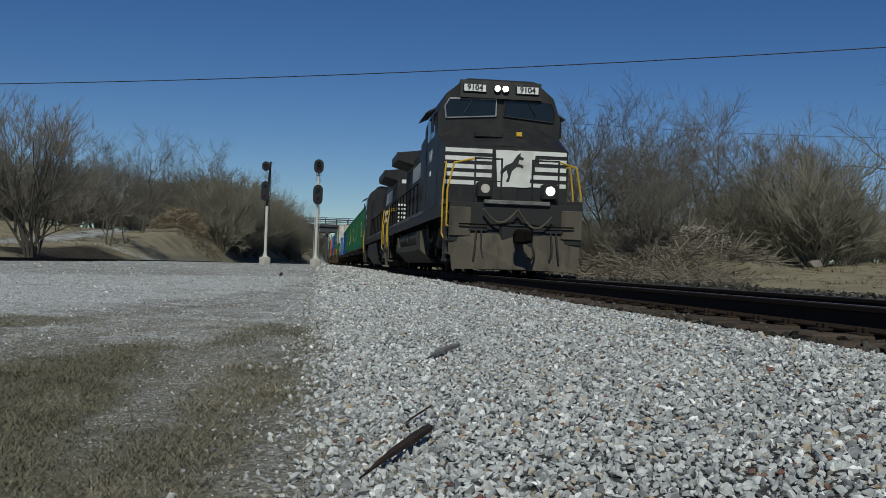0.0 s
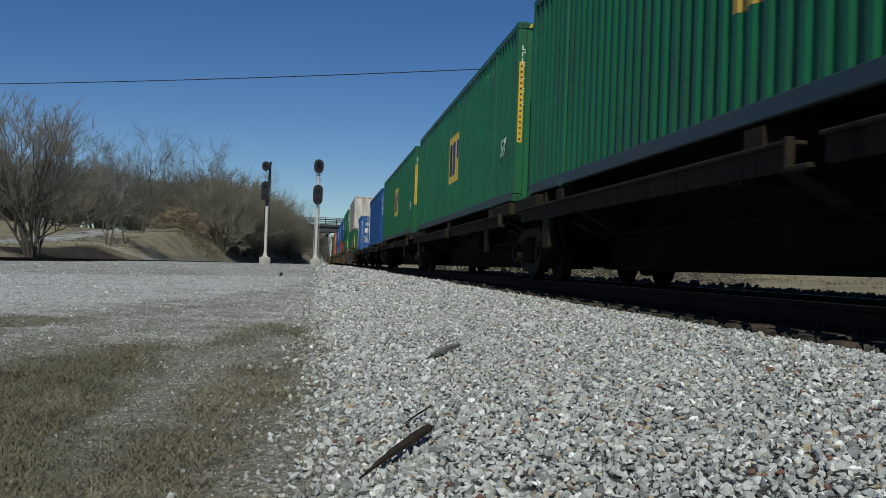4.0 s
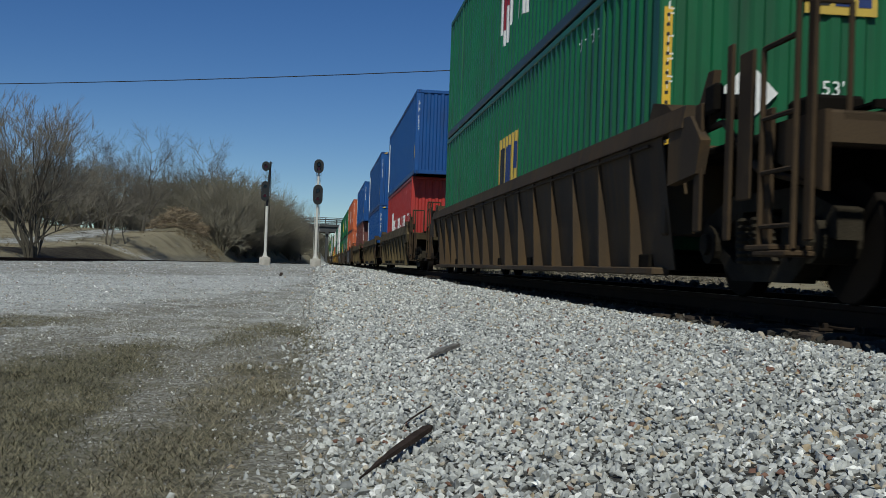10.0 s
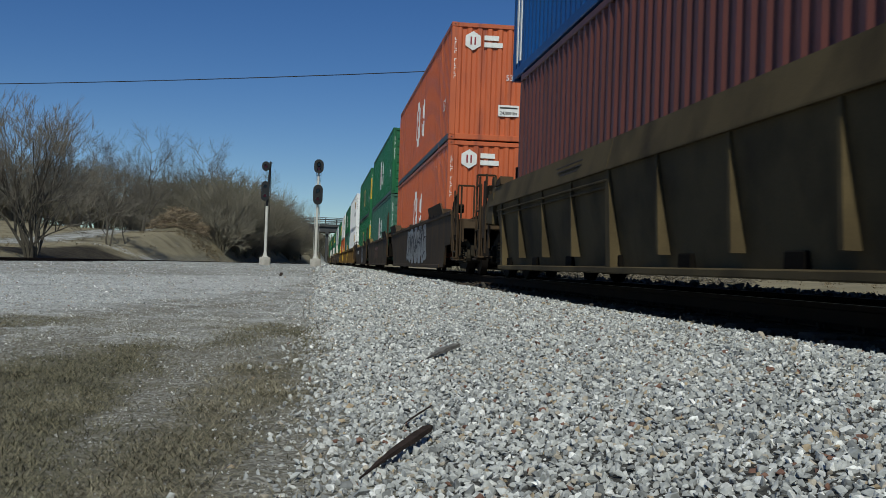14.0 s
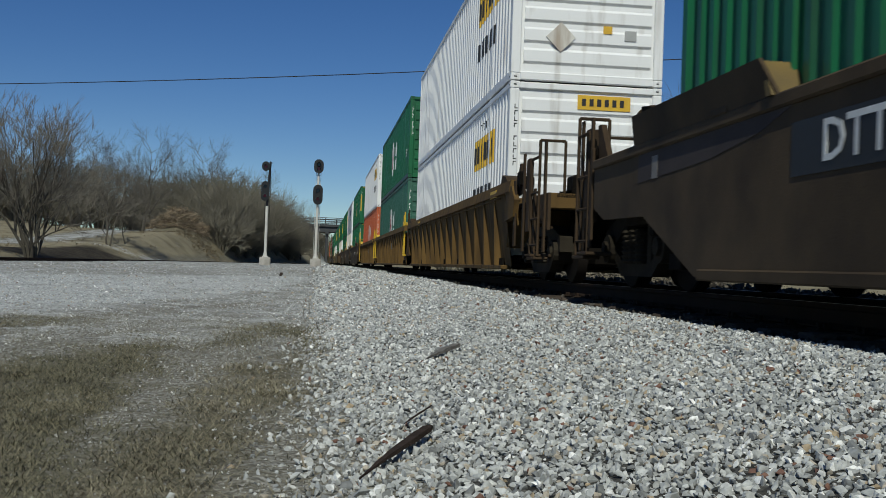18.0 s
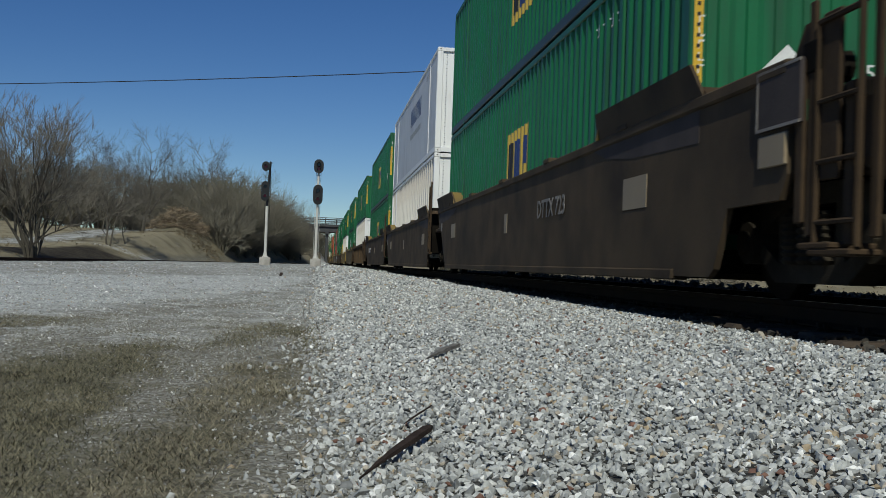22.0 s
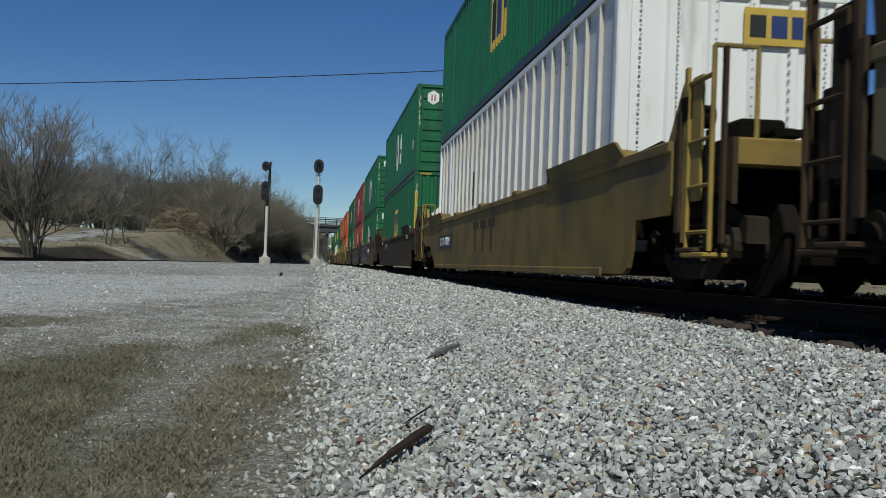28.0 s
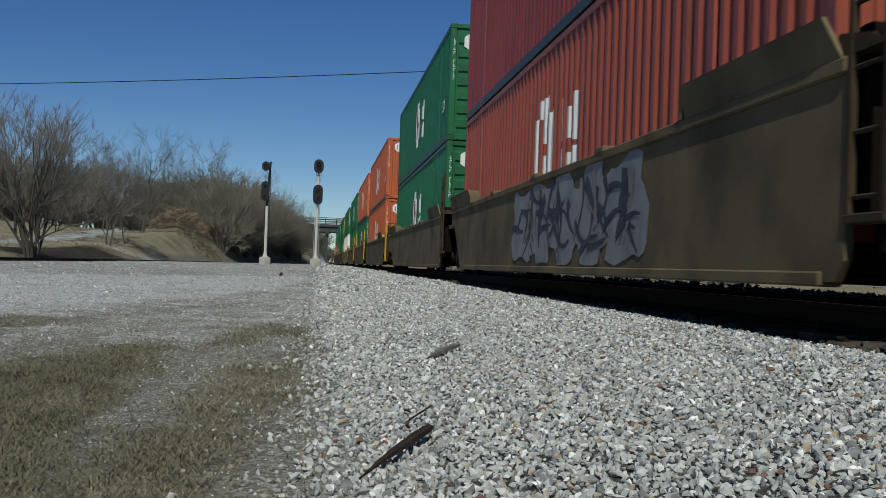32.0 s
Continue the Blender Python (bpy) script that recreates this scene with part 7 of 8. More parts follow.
# ---- the train: locomotives ----
def locomotive(label, number, tanks, lit):
    """Wide-cab six-axle road diesel; front faces -y, origin at its middle on the rail top."""
    L = thing("locomotive", label, "locomotive", "locomotives")
    hood = 0.86
    wing = 6.1 if tanks else 4.8

    def sym(fn):
        for s in (-1, 1):
            fn(s)

    part("frame", Mesh().slab(-1.0, -10.5, 1.15, 1.0, 10.5, 1.6, 0.03), UNDER, L)
    part("walkway", Mesh().slab(-1.5, -10.6, 1.6, 1.5, 10.6, 1.72, 0.01), BLACK, L)
    sym(lambda s: part("side_sill", Mesh().slab(min(s * 1.5, s * 1.44), -9.0, 1.36, max(s * 1.5, s * 1.44), 9.6, 1.6, 0.01), BLACK, L))
    sym(lambda s: [part("sill_stripe", Mesh().box(min(s * 1.506, s * 1.49), -9.55 + i * 2.35, 1.625, max(s * 1.506, s * 1.49), -7.22 + i * 2.35, 1.715), SILL, L) for i in range(8)])
    # nose
    before = set(L.children)
    nose = Mesh()
    front, back = -9.15, -7.98
    rows = [(-1.5, front, 1.64), (1.5, front, 1.64), (1.5, front, 3.0), (0.75, front + 0.01, 3.05), (0, front, 3.08), (-0.75, front + 0.01, 3.05), (-1.5, front, 3.0),
            (-1.52, back, 1.64), (1.52, back, 1.64), (1.52, back, 3.42), (0.8, back, 3.78), (0, back, 3.9), (-0.8, back, 3.78), (-1.52, back, 3.42)]
    nose.add(rows, [(0, 1, 2, 3, 4, 5, 6), (13, 12, 11, 10, 9, 8, 7)] + [(i, 7 + i, 7 + (i + 1) % 7, (i + 1) % 7) for i in range(7)])
    part("nose", nose, BLACK, L)
    part("nose_door", Mesh().slab(-0.34, front - 0.03, 1.7, 0.3, front + 0.02, 3.02, 0.02), BLACK, L)
    part("nose_hatch", Mesh().slab(-0.72, front + 0.3, 3.3, -0.05, front + 0.46, 3.44, 0.02), BLACK, L)
    part("nose_badge", Mesh().slab(0.3, front + 0.38, 3.36, 0.44, front + 0.5, 3.47, 0.01), YELLOW, L)
    # white bars across the nose, with the dark prancing shape between them
    for i in range(5):
        z = 2.12 + i * 0.19
        part("nose_stripe", Mesh().box(-1.46, front - 0.008, z, -0.12 - 0.05 * i if i < 4 else 1.46, front + 0.004, z + 0.1), NOSEWHITE, L)
        if i < 4:
            part("nose_stripe", Mesh().box(0.5 + 0.1 * i, front - 0.008, z, 1.46, front + 0.004, z + 0.1), NOSEWHITE, L)
        sym(lambda s: part("nose_stripe", Mesh().box(min(s * 1.482, s * 1.47), front + 0.02, z, max(s * 1.482, s * 1.47), front + 0.75, z + 0.1), NOSEWHITE, L))
    part("emblem_field", Mesh().prism([(-0.2, 2.1), (0.55, 2.1), (0.72, 2.97), (-0.26, 2.97)], "y", front - 0.036, front + 0.004), NOSEWHITE, L)
    horse = [(0.02, 2.22), (0.07, 2.34), (0.03, 2.5), (-0.09, 2.38), (-0.13, 2.44), (0.0, 2.6), (0.16, 2.68), (0.28, 2.86), (0.36, 2.92), (0.35, 2.84), (0.44, 2.79), (0.42, 2.74), (0.33, 2.76), (0.31, 2.66), (0.44, 2.62), (0.42, 2.55), (0.36, 2.58), (0.27, 2.58), (0.16, 2.48), (0.12, 2.34), (0.1, 2.22)]
    part("prancing_emblem", Mesh().prism([(a - 0.02, b) for a, b in horse], "y", front - 0.042, front - 0.03), INK, L)
    # cab
    cab = [(-1.53, 1.64), (1.53, 1.64), (1.53, 3.95), (1.35, 4.45), (0.95, 4.78), (-0.95, 4.78), (-1.35, 4.45), (-1.53, 3.95)]
    part("cab", Mesh().prism(cab, "y", -8.0, -5.0), BLACK, L)
    part("cab_roof", Mesh().prism([(-1.0, 4.78), (1.0, 4.78), (0.8, 4.84), (-0.8, 4.84)], "y", -8.05, -4.95), BLACK, L)
    part("cab_visor", Mesh().prism([(-8.12, 4.36), (-7.98, 4.36), (-7.98, 4.8), (-8.06, 4.8)], "x", -1.02, 1.02), BLACK, L)
    for s in (-1, 1):
        w = part("windshield", Mesh().prism([(s * 0.12, 3.96), (s * 1.32, 3.86), (s * 1.36, 4.12), (s * 1.26, 4.3), (s * 0.12, 4.34)], "y", -8.035, -7.99), GLASS, L, "dark windshield")
        part("window_gasket", Mesh().pipe([(s * 0.1, -8.03, 3.94), (s * 1.34, -8.03, 3.84), (s * 1.38, -8.03, 4.13), (s * 1.27, -8.03, 4.32), (s * 0.1, -8.03, 4.36), (s * 0.1, -8.03, 3.94)], 0.018, 5), STEEL if s < 0 else BLACK, w)
        part("wiper", Mesh().pipe([(s * 0.7, -8.06, 4.32), (s * 0.9, -8.07, 3.98)], 0.012, 5), BLACK, w)
        nb = part("number_board", Mesh().slab(s * 0.66 - 0.3, -8.15, 4.49, s * 0.66 + 0.3, -8.02, 4.7, 0.02), GRILL, L)
        part("board_face", Mesh().box(s * 0.66 - 0.27, -8.155, 4.51, s * 0.66 + 0.27, -8.14, 4.68), DECAL, nb)
        letters(number, 0.2, INK, nb, on_end(s * 0.66, -8.158, 4.595), 0.006, name="number")
        hl = part("headlight", Mesh().tube((s * 0.1, -8.17, 4.6), (s * 0.1, -8.0, 4.6), 0.095, n=16), BLACK, L, smooth=True)
        part("lens", Mesh().tube((s * 0.1, -8.178, 4.6), (s * 0.1, -8.165, 4.6), 0.075, n=16), LAMPGLOW if lit else LAMPDIM, hl, "lit headlight lens" if lit else "headlight lens")
        part("side_window", Mesh().slab(s * 1.515 - 0.02, -7.4, 3.45, s * 1.515 + 0.02, -6.5, 4.05, 0.04), GLASS, L)
        part("side_window", Mesh().slab(s * 1.515 - 0.02, -6.35, 3.45, s * 1.515 + 0.02, -5.6, 4.05, 0.04), GLASS, L)
        part("window_shade", Mesh().prism([(s * 1.53, 4.12), (s * 1.78, 4.0), (s * 1.78, 4.03), (s * 1.53, 4.17)], "y", -7.5, -5.5), BLACK, L)
        part("mirror", Mesh().slab(s * 1.62 - 0.02, -7.75, 3.5, s * 1.62 + 0.02, -7.5, 3.9, 0.02).tube((s * 1.52, -7.62, 3.7), (s * 1.62, -7.62, 3.7), 0.015, n=5), BLACK, L)
        part("cab_door", Mesh().slab(s * 1.52 - 0.025, -5.5, 1.7, s * 1.52 + 0.025, -5.02, 3.9, 0.02), BLACK, L)
    letters(number, 0.42, DECAL, L, on_side(-1.538, -6.5, 3.0), 0.01, name="cab_number")
    letters(number, 0.42, DECAL, L, Matrix.Translation((1.538, -6.5, 3.0)) @ Matrix(((0, 0, 1, 0), (1, 0, 0, 0), (0, 1, 0, 0), (0, 0, 0, 1))), 0.01, name="cab_number")
    sym(lambda s: part("sub_lettering_bar", Mesh().box(min(s * 1.542, s * 1.52), -6.65, 2.5, max(s * 1.542, s * 1.52), -6.35, 2.62), DECAL, L))
    for o in L.children if not tanks else ():            # the cab stands further out on the second engine
        if o not in before:
            o.location.y -= 0.85
    # hood, doors, radiator
    part("auxiliary_cab", Mesh().prism([(-1.3, 1.64), (1.3, 1.64), (1.3, 3.9), (1.1, 4.3), (-1.1, 4.3), (-1.3, 3.9)], "y", -5.9, -1.4), BLACK, L)
    part("hood", Mesh().prism([(-hood, 1.64), (hood, 1.64), (hood, 4.15), (hood - 0.2, 4.38), (-hood + 0.2, 4.38), (-hood, 4.15)], "y", -1.4, 9.15), BLACK, L)
    for s in (-1, 1):
        for i in range(13):
            y = -1.3 + i * 0.78
            d = part("hood_door", Mesh().slab(min(s * hood, s * (hood + 0.025)), y, 1.75, max(s * hood, s * (hood + 0.025)), y + 0.72, 3.45, 0.012), BLACK, L)
            part("latch", Mesh().slab(min(s * (hood + 0.02), s * (hood + 0.045)), y + 0.06, 2.55, max(s * (hood + 0.02), s * (hood + 0.045)), y + 0.14, 2.75, 0.006), UNDER, d)
        for y in (-3.52, -2.15):
            part("louvre_grille", Mesh().slab(min(s * 1.3, s * 1.325), y, 2.15, max(s * 1.3, s * 1.325), y + 0.62, 2.57, 0.01), GRILL, L)
            sl = Mesh()
            for i in range(7):
                sl.box(min(s * 1.32, s * 1.34), y + 0.03, 2.17 + i * 0.056, max(s * 1.32, s * 1.34), y + 0.59, 2.195 + i * 0.056)
            part("louvres", sl, BLACK, L)
        # slanted white bars and owner's lettering, as bars
        for i in range(6):
            part("hood_stripe", Mesh().prism([(1.35 + i * 0.1, 3.27 + i * 0.095), (6.0, 3.27 + i * 0.095), (6.0, 3.325 + i * 0.095), (1.4 + i * 0.1, 3.325 + i * 0.095)], "x", min(s * (hood + 0.03), s * (hood + 0.006)), max(s * (hood + 0.03), s * (hood + 0.006))), DECAL, L)
        for r in range(2):
            for i in range(7 if r else 8):
                y = 0.9 + i * 0.27
                part("owner_letter_bar", Mesh().box(min(s * (hood + 0.032), s * (hood + 0.006)), y, 2.74 - r * 0.34, max(s * (hood + 0.032), s * (hood + 0.006)), y + 0.18, 2.98 - r * 0.34), DECAL, L)
        # radiator wings over the rear of the hood
        part("radiator_wing", Mesh().prism([(s * 0.66, 3.95), (s * 1.5, 4.18), (s * 1.5, 4.46), (s * 0.66, 4.56)], "y", wing, 9.1), BLACK, L)
        part("wing_grille", Mesh().prism([(s * 0.8, 3.96), (s * 1.44, 4.135), (s * 1.44, 4.165), (s * 0.8, 4.0)], "y", wing + 0.2, 8.9), GRILL, L)
        for i in range(4):
            part("side_intake", Mesh().slab(min(s * hood, s * (hood + 0.03)), 6.1 + i * 0.75, 2.6, max(s * hood, s * (hood + 0.03)), 6.7 + i * 0.75, 3.85, 0.01), GRILL, L)
    part("radiator_top", Mesh().slab(-0.7, wing, 4.3, 0.7, 9.1, 4.58, 0.03), BLACK, L)
    part("exhaust_stack", Mesh().slab(-0.3, 0.6, 4.36, 0.3, 1.4, 4.6, 0.03), UNDER, L)
    part("roof_vents", Mesh().slab(-0.5, -2.2, 4.36, 0.5, -0.4, 4.5, 0.03).slab(-0.45, 2.0, 4.36, 0.45, 4.2, 4.48, 0.03), BLACK, L)
    part("horn", Mesh().tube((-0.15, -5.3, 4.9), (-0.15, -5.8, 4.9), 0.03, 0.08, n=10).tube((0.1, -5.3, 4.92), (0.1, -5.85, 4.92), 0.03, 0.09, n=10).box(-0.2, -5.4, 4.8, 0.2, -5.2, 4.88), UNDER, L)
    # hood end with its bars
    for i in range(5):
        z = 2.1 + i * 0.19
        part("hood_end_stripe", Mesh().box(-hood + 0.02, 9.148, z, hood - 0.02, 9.158, z + 0.1), NOSEWHITE, L)
    part("hood_end_door", Mesh().slab(-0.3, 9.14, 1.75, 0.3, 9.17, 3.08, 0.015), BLACK, L)
    part("hood_end_emblem_field", Mesh().box(-0.34, 9.16, 2.08, 0.34, 9.18, 2.98), NOSEWHITE, L)
    part("hood_end_emblem", Mesh().prism([(0.15 - a, b) for a, b in horse], "y", 9.178, 9.188), INK, L)
    for s in (-1, 1):
        part("rear_number_board", Mesh().box(s * 0.45 - 0.24, 9.15, 3.9, s * 0.45 + 0.24, 9.17, 4.07), DECAL, L)
        part("rear_headlight", Mesh().tube((s * 0.09, 9.14, 3.7), (s * 0.09, 9.2, 3.7), 0.08, n=14), LAMPDIM, L)
    # end platforms: pilot, steps, handrails
    for e in (-1, 1):
        yp = e * 10.6
        # plate is coloured near-black to stand for the shaded recess above the plow
        part("pilot_plate", Mesh().slab(-1.5, min(yp, yp + e * 0.06), 0.72, 1.5, max(yp, yp + e * 0.06), 1.62, 0.02), GRILL, L)
        part("platform_edge", Mesh().slab(-0.75, min(yp + e * 0.06, yp + e * 0.14), 1.58, 0.75, max(yp + e * 0.06, yp + e * 0.14), 1.68, 0.02), SILL, L)
        plow = Mesh()
        plow.add([(-1.5, yp, 0.95), (1.5, yp, 0.95), (1.42, yp + e * 0.05, 0.12), (-1.42, yp + e * 0.05, 0.12), (0, yp + e * 0.45, 0.15), (0, yp + e * 0.2, 0.9)], [(0, 5, 4, 3), (5, 1, 2, 4), (0, 1, 5), (3, 4, 2), (0, 3, 2, 1)])
        part("snow_plow", plow, PILOT, L)
        part("coupler_pocket", Mesh().slab(-0.38, min(yp, yp + e * 0.2), 0.62, 0.38, max(yp, yp + e * 0.2), 1.15, 0.05), GRILL, L)
        coupler(L, yp + e * 0.1, e, 0.86)
        part("cut_lever", Mesh().pipe([(-1.3, yp + e * 0.16, 1.12), (-0.4, yp + e * 0.2, 1.12), (-0.1, yp + e * 0.3, 1.2), (0.5, yp + e * 0.2, 1.12), (1.3, yp + e * 0.16, 1.12)], 0.018, 6), UNDER, L)
        part("cable", Mesh().pipe([(-0.78 + 0.78 * k / 8, yp + e * 0.24, 1.47 - 0.3 * math.sin(math.pi * k / 8)) for k in range(9)] + [(0.78 * k / 8, yp + e * 0.24, 1.47 - 0.34 * math.sin(math.pi * k / 8) - 0.12 * k / 8) for k in range(1, 9)], 0.026, 6), PILOT, L)
        for s in (-1, 1):
            part("air_hoses", Mesh().pipe([(s * 0.78, yp + e * 0.12, 1.0), (s * 0.8, yp + e * 0.2, 0.62), (s * 0.74, yp + e * 0.22, 0.36)], 0.022, 6).pipe([(s * 0.9, yp + e * 0.12, 1.0), (s * 0.93, yp + e * 0.2, 0.62), (s * 0.96, yp + e * 0.22, 0.34)], 0.022, 6), GRILL, L)
            part("pilot_corner", Mesh().slab(min(s * 1.5, s * 1.02), min(yp + e * 0.06, yp + e * 0.1), 0.85, max(s * 1.5, s * 1.02), max(yp + e * 0.06, yp + e * 0.1), 1.5, 0.015), PILOT, L, "dusty pilot corner plate")
            part("hose_bracket", Mesh().box(s * 0.86 - 0.2, min(yp, yp + e * 0.12), 0.98, s * 0.86 + 0.2, max(yp, yp + e * 0.12), 1.06), GRILL, L)
            st = part("step_well", Mesh().slab(min(s * 1.5, s * 1.0), min(yp, yp - e * 0.75), 0.42, max(s * 1.5, s * 1.0), min(yp, yp - e * 0.75) + 0.05, 1.56, 0.015).slab(min(s * 1.5, s * 1.0), max(yp, yp - e * 0.75) - 0.05, 0.42, max(s * 1.5, s * 1.0), max(yp, yp - e * 0.75), 1.56, 0.015).box(min(s * 1.0, s * 0.96), min(yp, yp - e * 0.75), 0.42, max(s * 1.0, s * 0.96), max(yp, yp - e * 0.75), 1.56), PILOT, L)
            for i in range(4):
                part("step", Mesh().slab(min(s * 1.52, s * 1.05), min(yp - e * 0.03, yp - e * 0.72), 0.44 + i * 0.3, max(s * 1.52, s * 1.05), max(yp - e * 0.03, yp - e * 0.72), 0.48 + i * 0.3, 0.01), PILOT, st)
            part("step_side_plate", Mesh().slab(min(s * 1.5, s * 1.46), min(yp - e * 0.42, yp - e * 1.12), 0.34, max(s * 1.5, s * 1.46), max(yp - e * 0.42, yp - e * 1.12), 1.56, 0.015).slab(min(s * 1.51, s * 1.1), min(yp - e * 0.36, yp - e * 1.1), 0.28, max(s * 1.51, s * 1.1), max(yp - e * 0.36, yp - e * 1.1), 0.36, 0.015), PILOT, L, "dusty step side plate")
            part("corner_handrail", Mesh().pipe([(s * 1.4, yp - e * 0.02, 1.0), (s * 1.53, yp - e * 0.22, 1.1), (s * 1.53, yp - e * 0.24, 1.9), (s * 1.4, yp - e * 0.2, 2.5), (s * 0.95, yp - e * 0.05, 2.6)], 0.021, 8), RAILY, L, "yellow corner handrail")
            part("corner_handrail", Mesh().pipe([(s * 1.5, yp - e * 0.9, 0.82), (s * 1.54, yp - e * 1.0, 0.92), (s * 1.54, yp - e * 1.02, 1.9), (s * 1.47, yp - e * 1.1, 2.6), (s * 1.47, yp - e * 1.5, 2.62)], 0.021, 8), RAILY, L, "yellow corner handrail")
            dl = part("ditch_light", Mesh().slab(s * 0.735 - 0.17, yp - e * 0.0 - 0.16, 1.72, s * 0.735 + 0.17, yp + 0.16, 2.08, 0.03), BLACK, L)
            lit_here = lit and e < 0
            part("lens", Mesh().tube((s * 0.735, yp + e * 0.155, 1.92), (s * 0.735, yp + e * 0.175, 1.92), 0.1, n=16), (LAMPGLOW if s > 0 else LAMPDIM) if lit_here else LAMPDIM, dl, "lit ditch light lens" if lit_here and s > 0 else "ditch light lens")
            part("post_rail", Mesh().tube((s * 0.95, yp, 1.64), (s * 0.95, yp, 2.62), 0.022, n=6).tube((s * 0.35, yp, 1.64), (s * 0.35, yp, 2.62), 0.022, n=6).tube((s * 0.95, yp, 2.6), (s * 0.35, yp, 2.6), 0.02, n=6).tube((s * 0.95, yp, 2.1), (s * 0.35, yp, 2.1), 0.012, n=6), BLACK, L)
    # walkway handrails
    for s in (-1, 1):
        hr = Mesh()
        n = 9
        for i in range(n + 1):
            y = -2.5 + i * 11.9 / n
            hr.tube((s * 1.47, y, 1.6), (s * 1.47, y, 2.62), 0.02, n=6)
        hr.tube((s * 1.47, -2.5, 2.6), (s * 1.47, 9.4, 2.6), 0.022, n=6)
        part("walkway_handrail", hr, UNDER if s else BLACK, L)
    # tank and underframe
    tank = [(-1.5, 1.15), (-1.5, 0.62), (-1.1, 0.26), (1.1, 0.26), (1.5, 0.62), (1.5, 1.15)]
    if tanks:
        tank2 = [(-1.5, 0.78), (-1.5, 0.6), (-1.1, 0.26), (1.1, 0.26), (1.5, 0.6), (1.5, 0.78)]
        part("fuel_tank", Mesh().prism(tank, "y", -4.1, -2.9), PILOT, L)
        part("fuel_tank", Mesh().prism(tank2, "y", -2.9, 4.3), PILOT, L)
        part("tank_end", Mesh().prism(tank, "y", 4.3, 4.8), PILOT, L)
        for s in (-1, 1):
            for a, b in ((-2.6, 0.4), (0.8, 3.9)):
                part("air_reservoir", Mesh().tube((s * 1.2, a, 1.02), (s * 1.2, b, 1.02), 0.25, n=18), PILOT, L, smooth=True)
    else:
        part("fuel_tank", Mesh().prism([(-1.5, 1.25), (-1.5, 0.62), (-1.15, 0.15), (1.15, 0.15), (1.5, 0.62), (1.5, 1.25)], "y", -4.2, 4.0), BLACK, L)
    for y in (-6.9, 6.9):
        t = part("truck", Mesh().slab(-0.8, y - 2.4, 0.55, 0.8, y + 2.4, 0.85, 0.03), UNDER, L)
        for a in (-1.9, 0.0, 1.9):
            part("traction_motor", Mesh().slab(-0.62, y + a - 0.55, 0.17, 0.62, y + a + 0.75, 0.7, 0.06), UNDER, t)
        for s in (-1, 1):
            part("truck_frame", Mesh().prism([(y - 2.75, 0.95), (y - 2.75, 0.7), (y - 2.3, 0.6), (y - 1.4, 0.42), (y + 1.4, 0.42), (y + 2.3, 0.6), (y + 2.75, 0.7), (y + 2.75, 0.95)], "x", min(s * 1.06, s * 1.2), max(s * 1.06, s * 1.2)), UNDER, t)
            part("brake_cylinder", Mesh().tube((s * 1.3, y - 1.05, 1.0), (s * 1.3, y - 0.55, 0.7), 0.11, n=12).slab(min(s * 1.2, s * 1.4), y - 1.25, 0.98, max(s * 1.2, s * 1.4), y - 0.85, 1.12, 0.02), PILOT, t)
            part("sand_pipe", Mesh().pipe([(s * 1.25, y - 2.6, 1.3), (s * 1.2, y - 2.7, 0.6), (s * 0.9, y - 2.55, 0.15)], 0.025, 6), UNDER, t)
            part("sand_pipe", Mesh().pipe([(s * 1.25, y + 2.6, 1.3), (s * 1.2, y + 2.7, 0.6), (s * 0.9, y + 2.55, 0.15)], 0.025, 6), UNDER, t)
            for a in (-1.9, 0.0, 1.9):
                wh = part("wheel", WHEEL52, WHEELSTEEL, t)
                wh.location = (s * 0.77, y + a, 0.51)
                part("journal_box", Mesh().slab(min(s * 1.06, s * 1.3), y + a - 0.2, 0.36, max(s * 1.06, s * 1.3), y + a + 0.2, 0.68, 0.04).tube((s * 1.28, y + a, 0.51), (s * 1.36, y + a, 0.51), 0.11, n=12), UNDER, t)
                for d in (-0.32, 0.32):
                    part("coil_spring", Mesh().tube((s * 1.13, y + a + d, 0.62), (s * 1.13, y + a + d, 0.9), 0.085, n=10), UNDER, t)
    for s in (-1, 1):
        part("battery_box", Mesh().slab(min(s * 1.45, s * 1.0), -9.2, 1.0, max(s * 1.45, s * 1.0), -8.5, 1.45, 0.03), UNDER, L)
        part("tool_box", Mesh().slab(min(s * 1.42, s * 1.0), 8.2, 1.0, max(s * 1.42, s * 1.0), 9.3, 1.4, 0.03), UNDER, L)
        part("hanging_cable", Mesh().pipe([(s * 1.35, -4.6, 1.3), (s * 1.32, -4.9, 0.9), (s * 1.3, -5.3, 0.82), (s * 1.3, -5.7, 1.0)], 0.03, 6), PILOT, L)
        part("hanging_cable", Mesh().pipe([(s * 1.35, 5.0, 1.3), (s * 1.32, 5.3, 0.9), (s * 1.3, 5.7, 0.85), (s * 1.3, 6.1, 1.1)], 0.03, 6), PILOT, L)
    return L


# ---- the consist ----
def put(ob, q, z=0.0, turn=0.0):
    TRAIN.append((ob, q, z, turn))


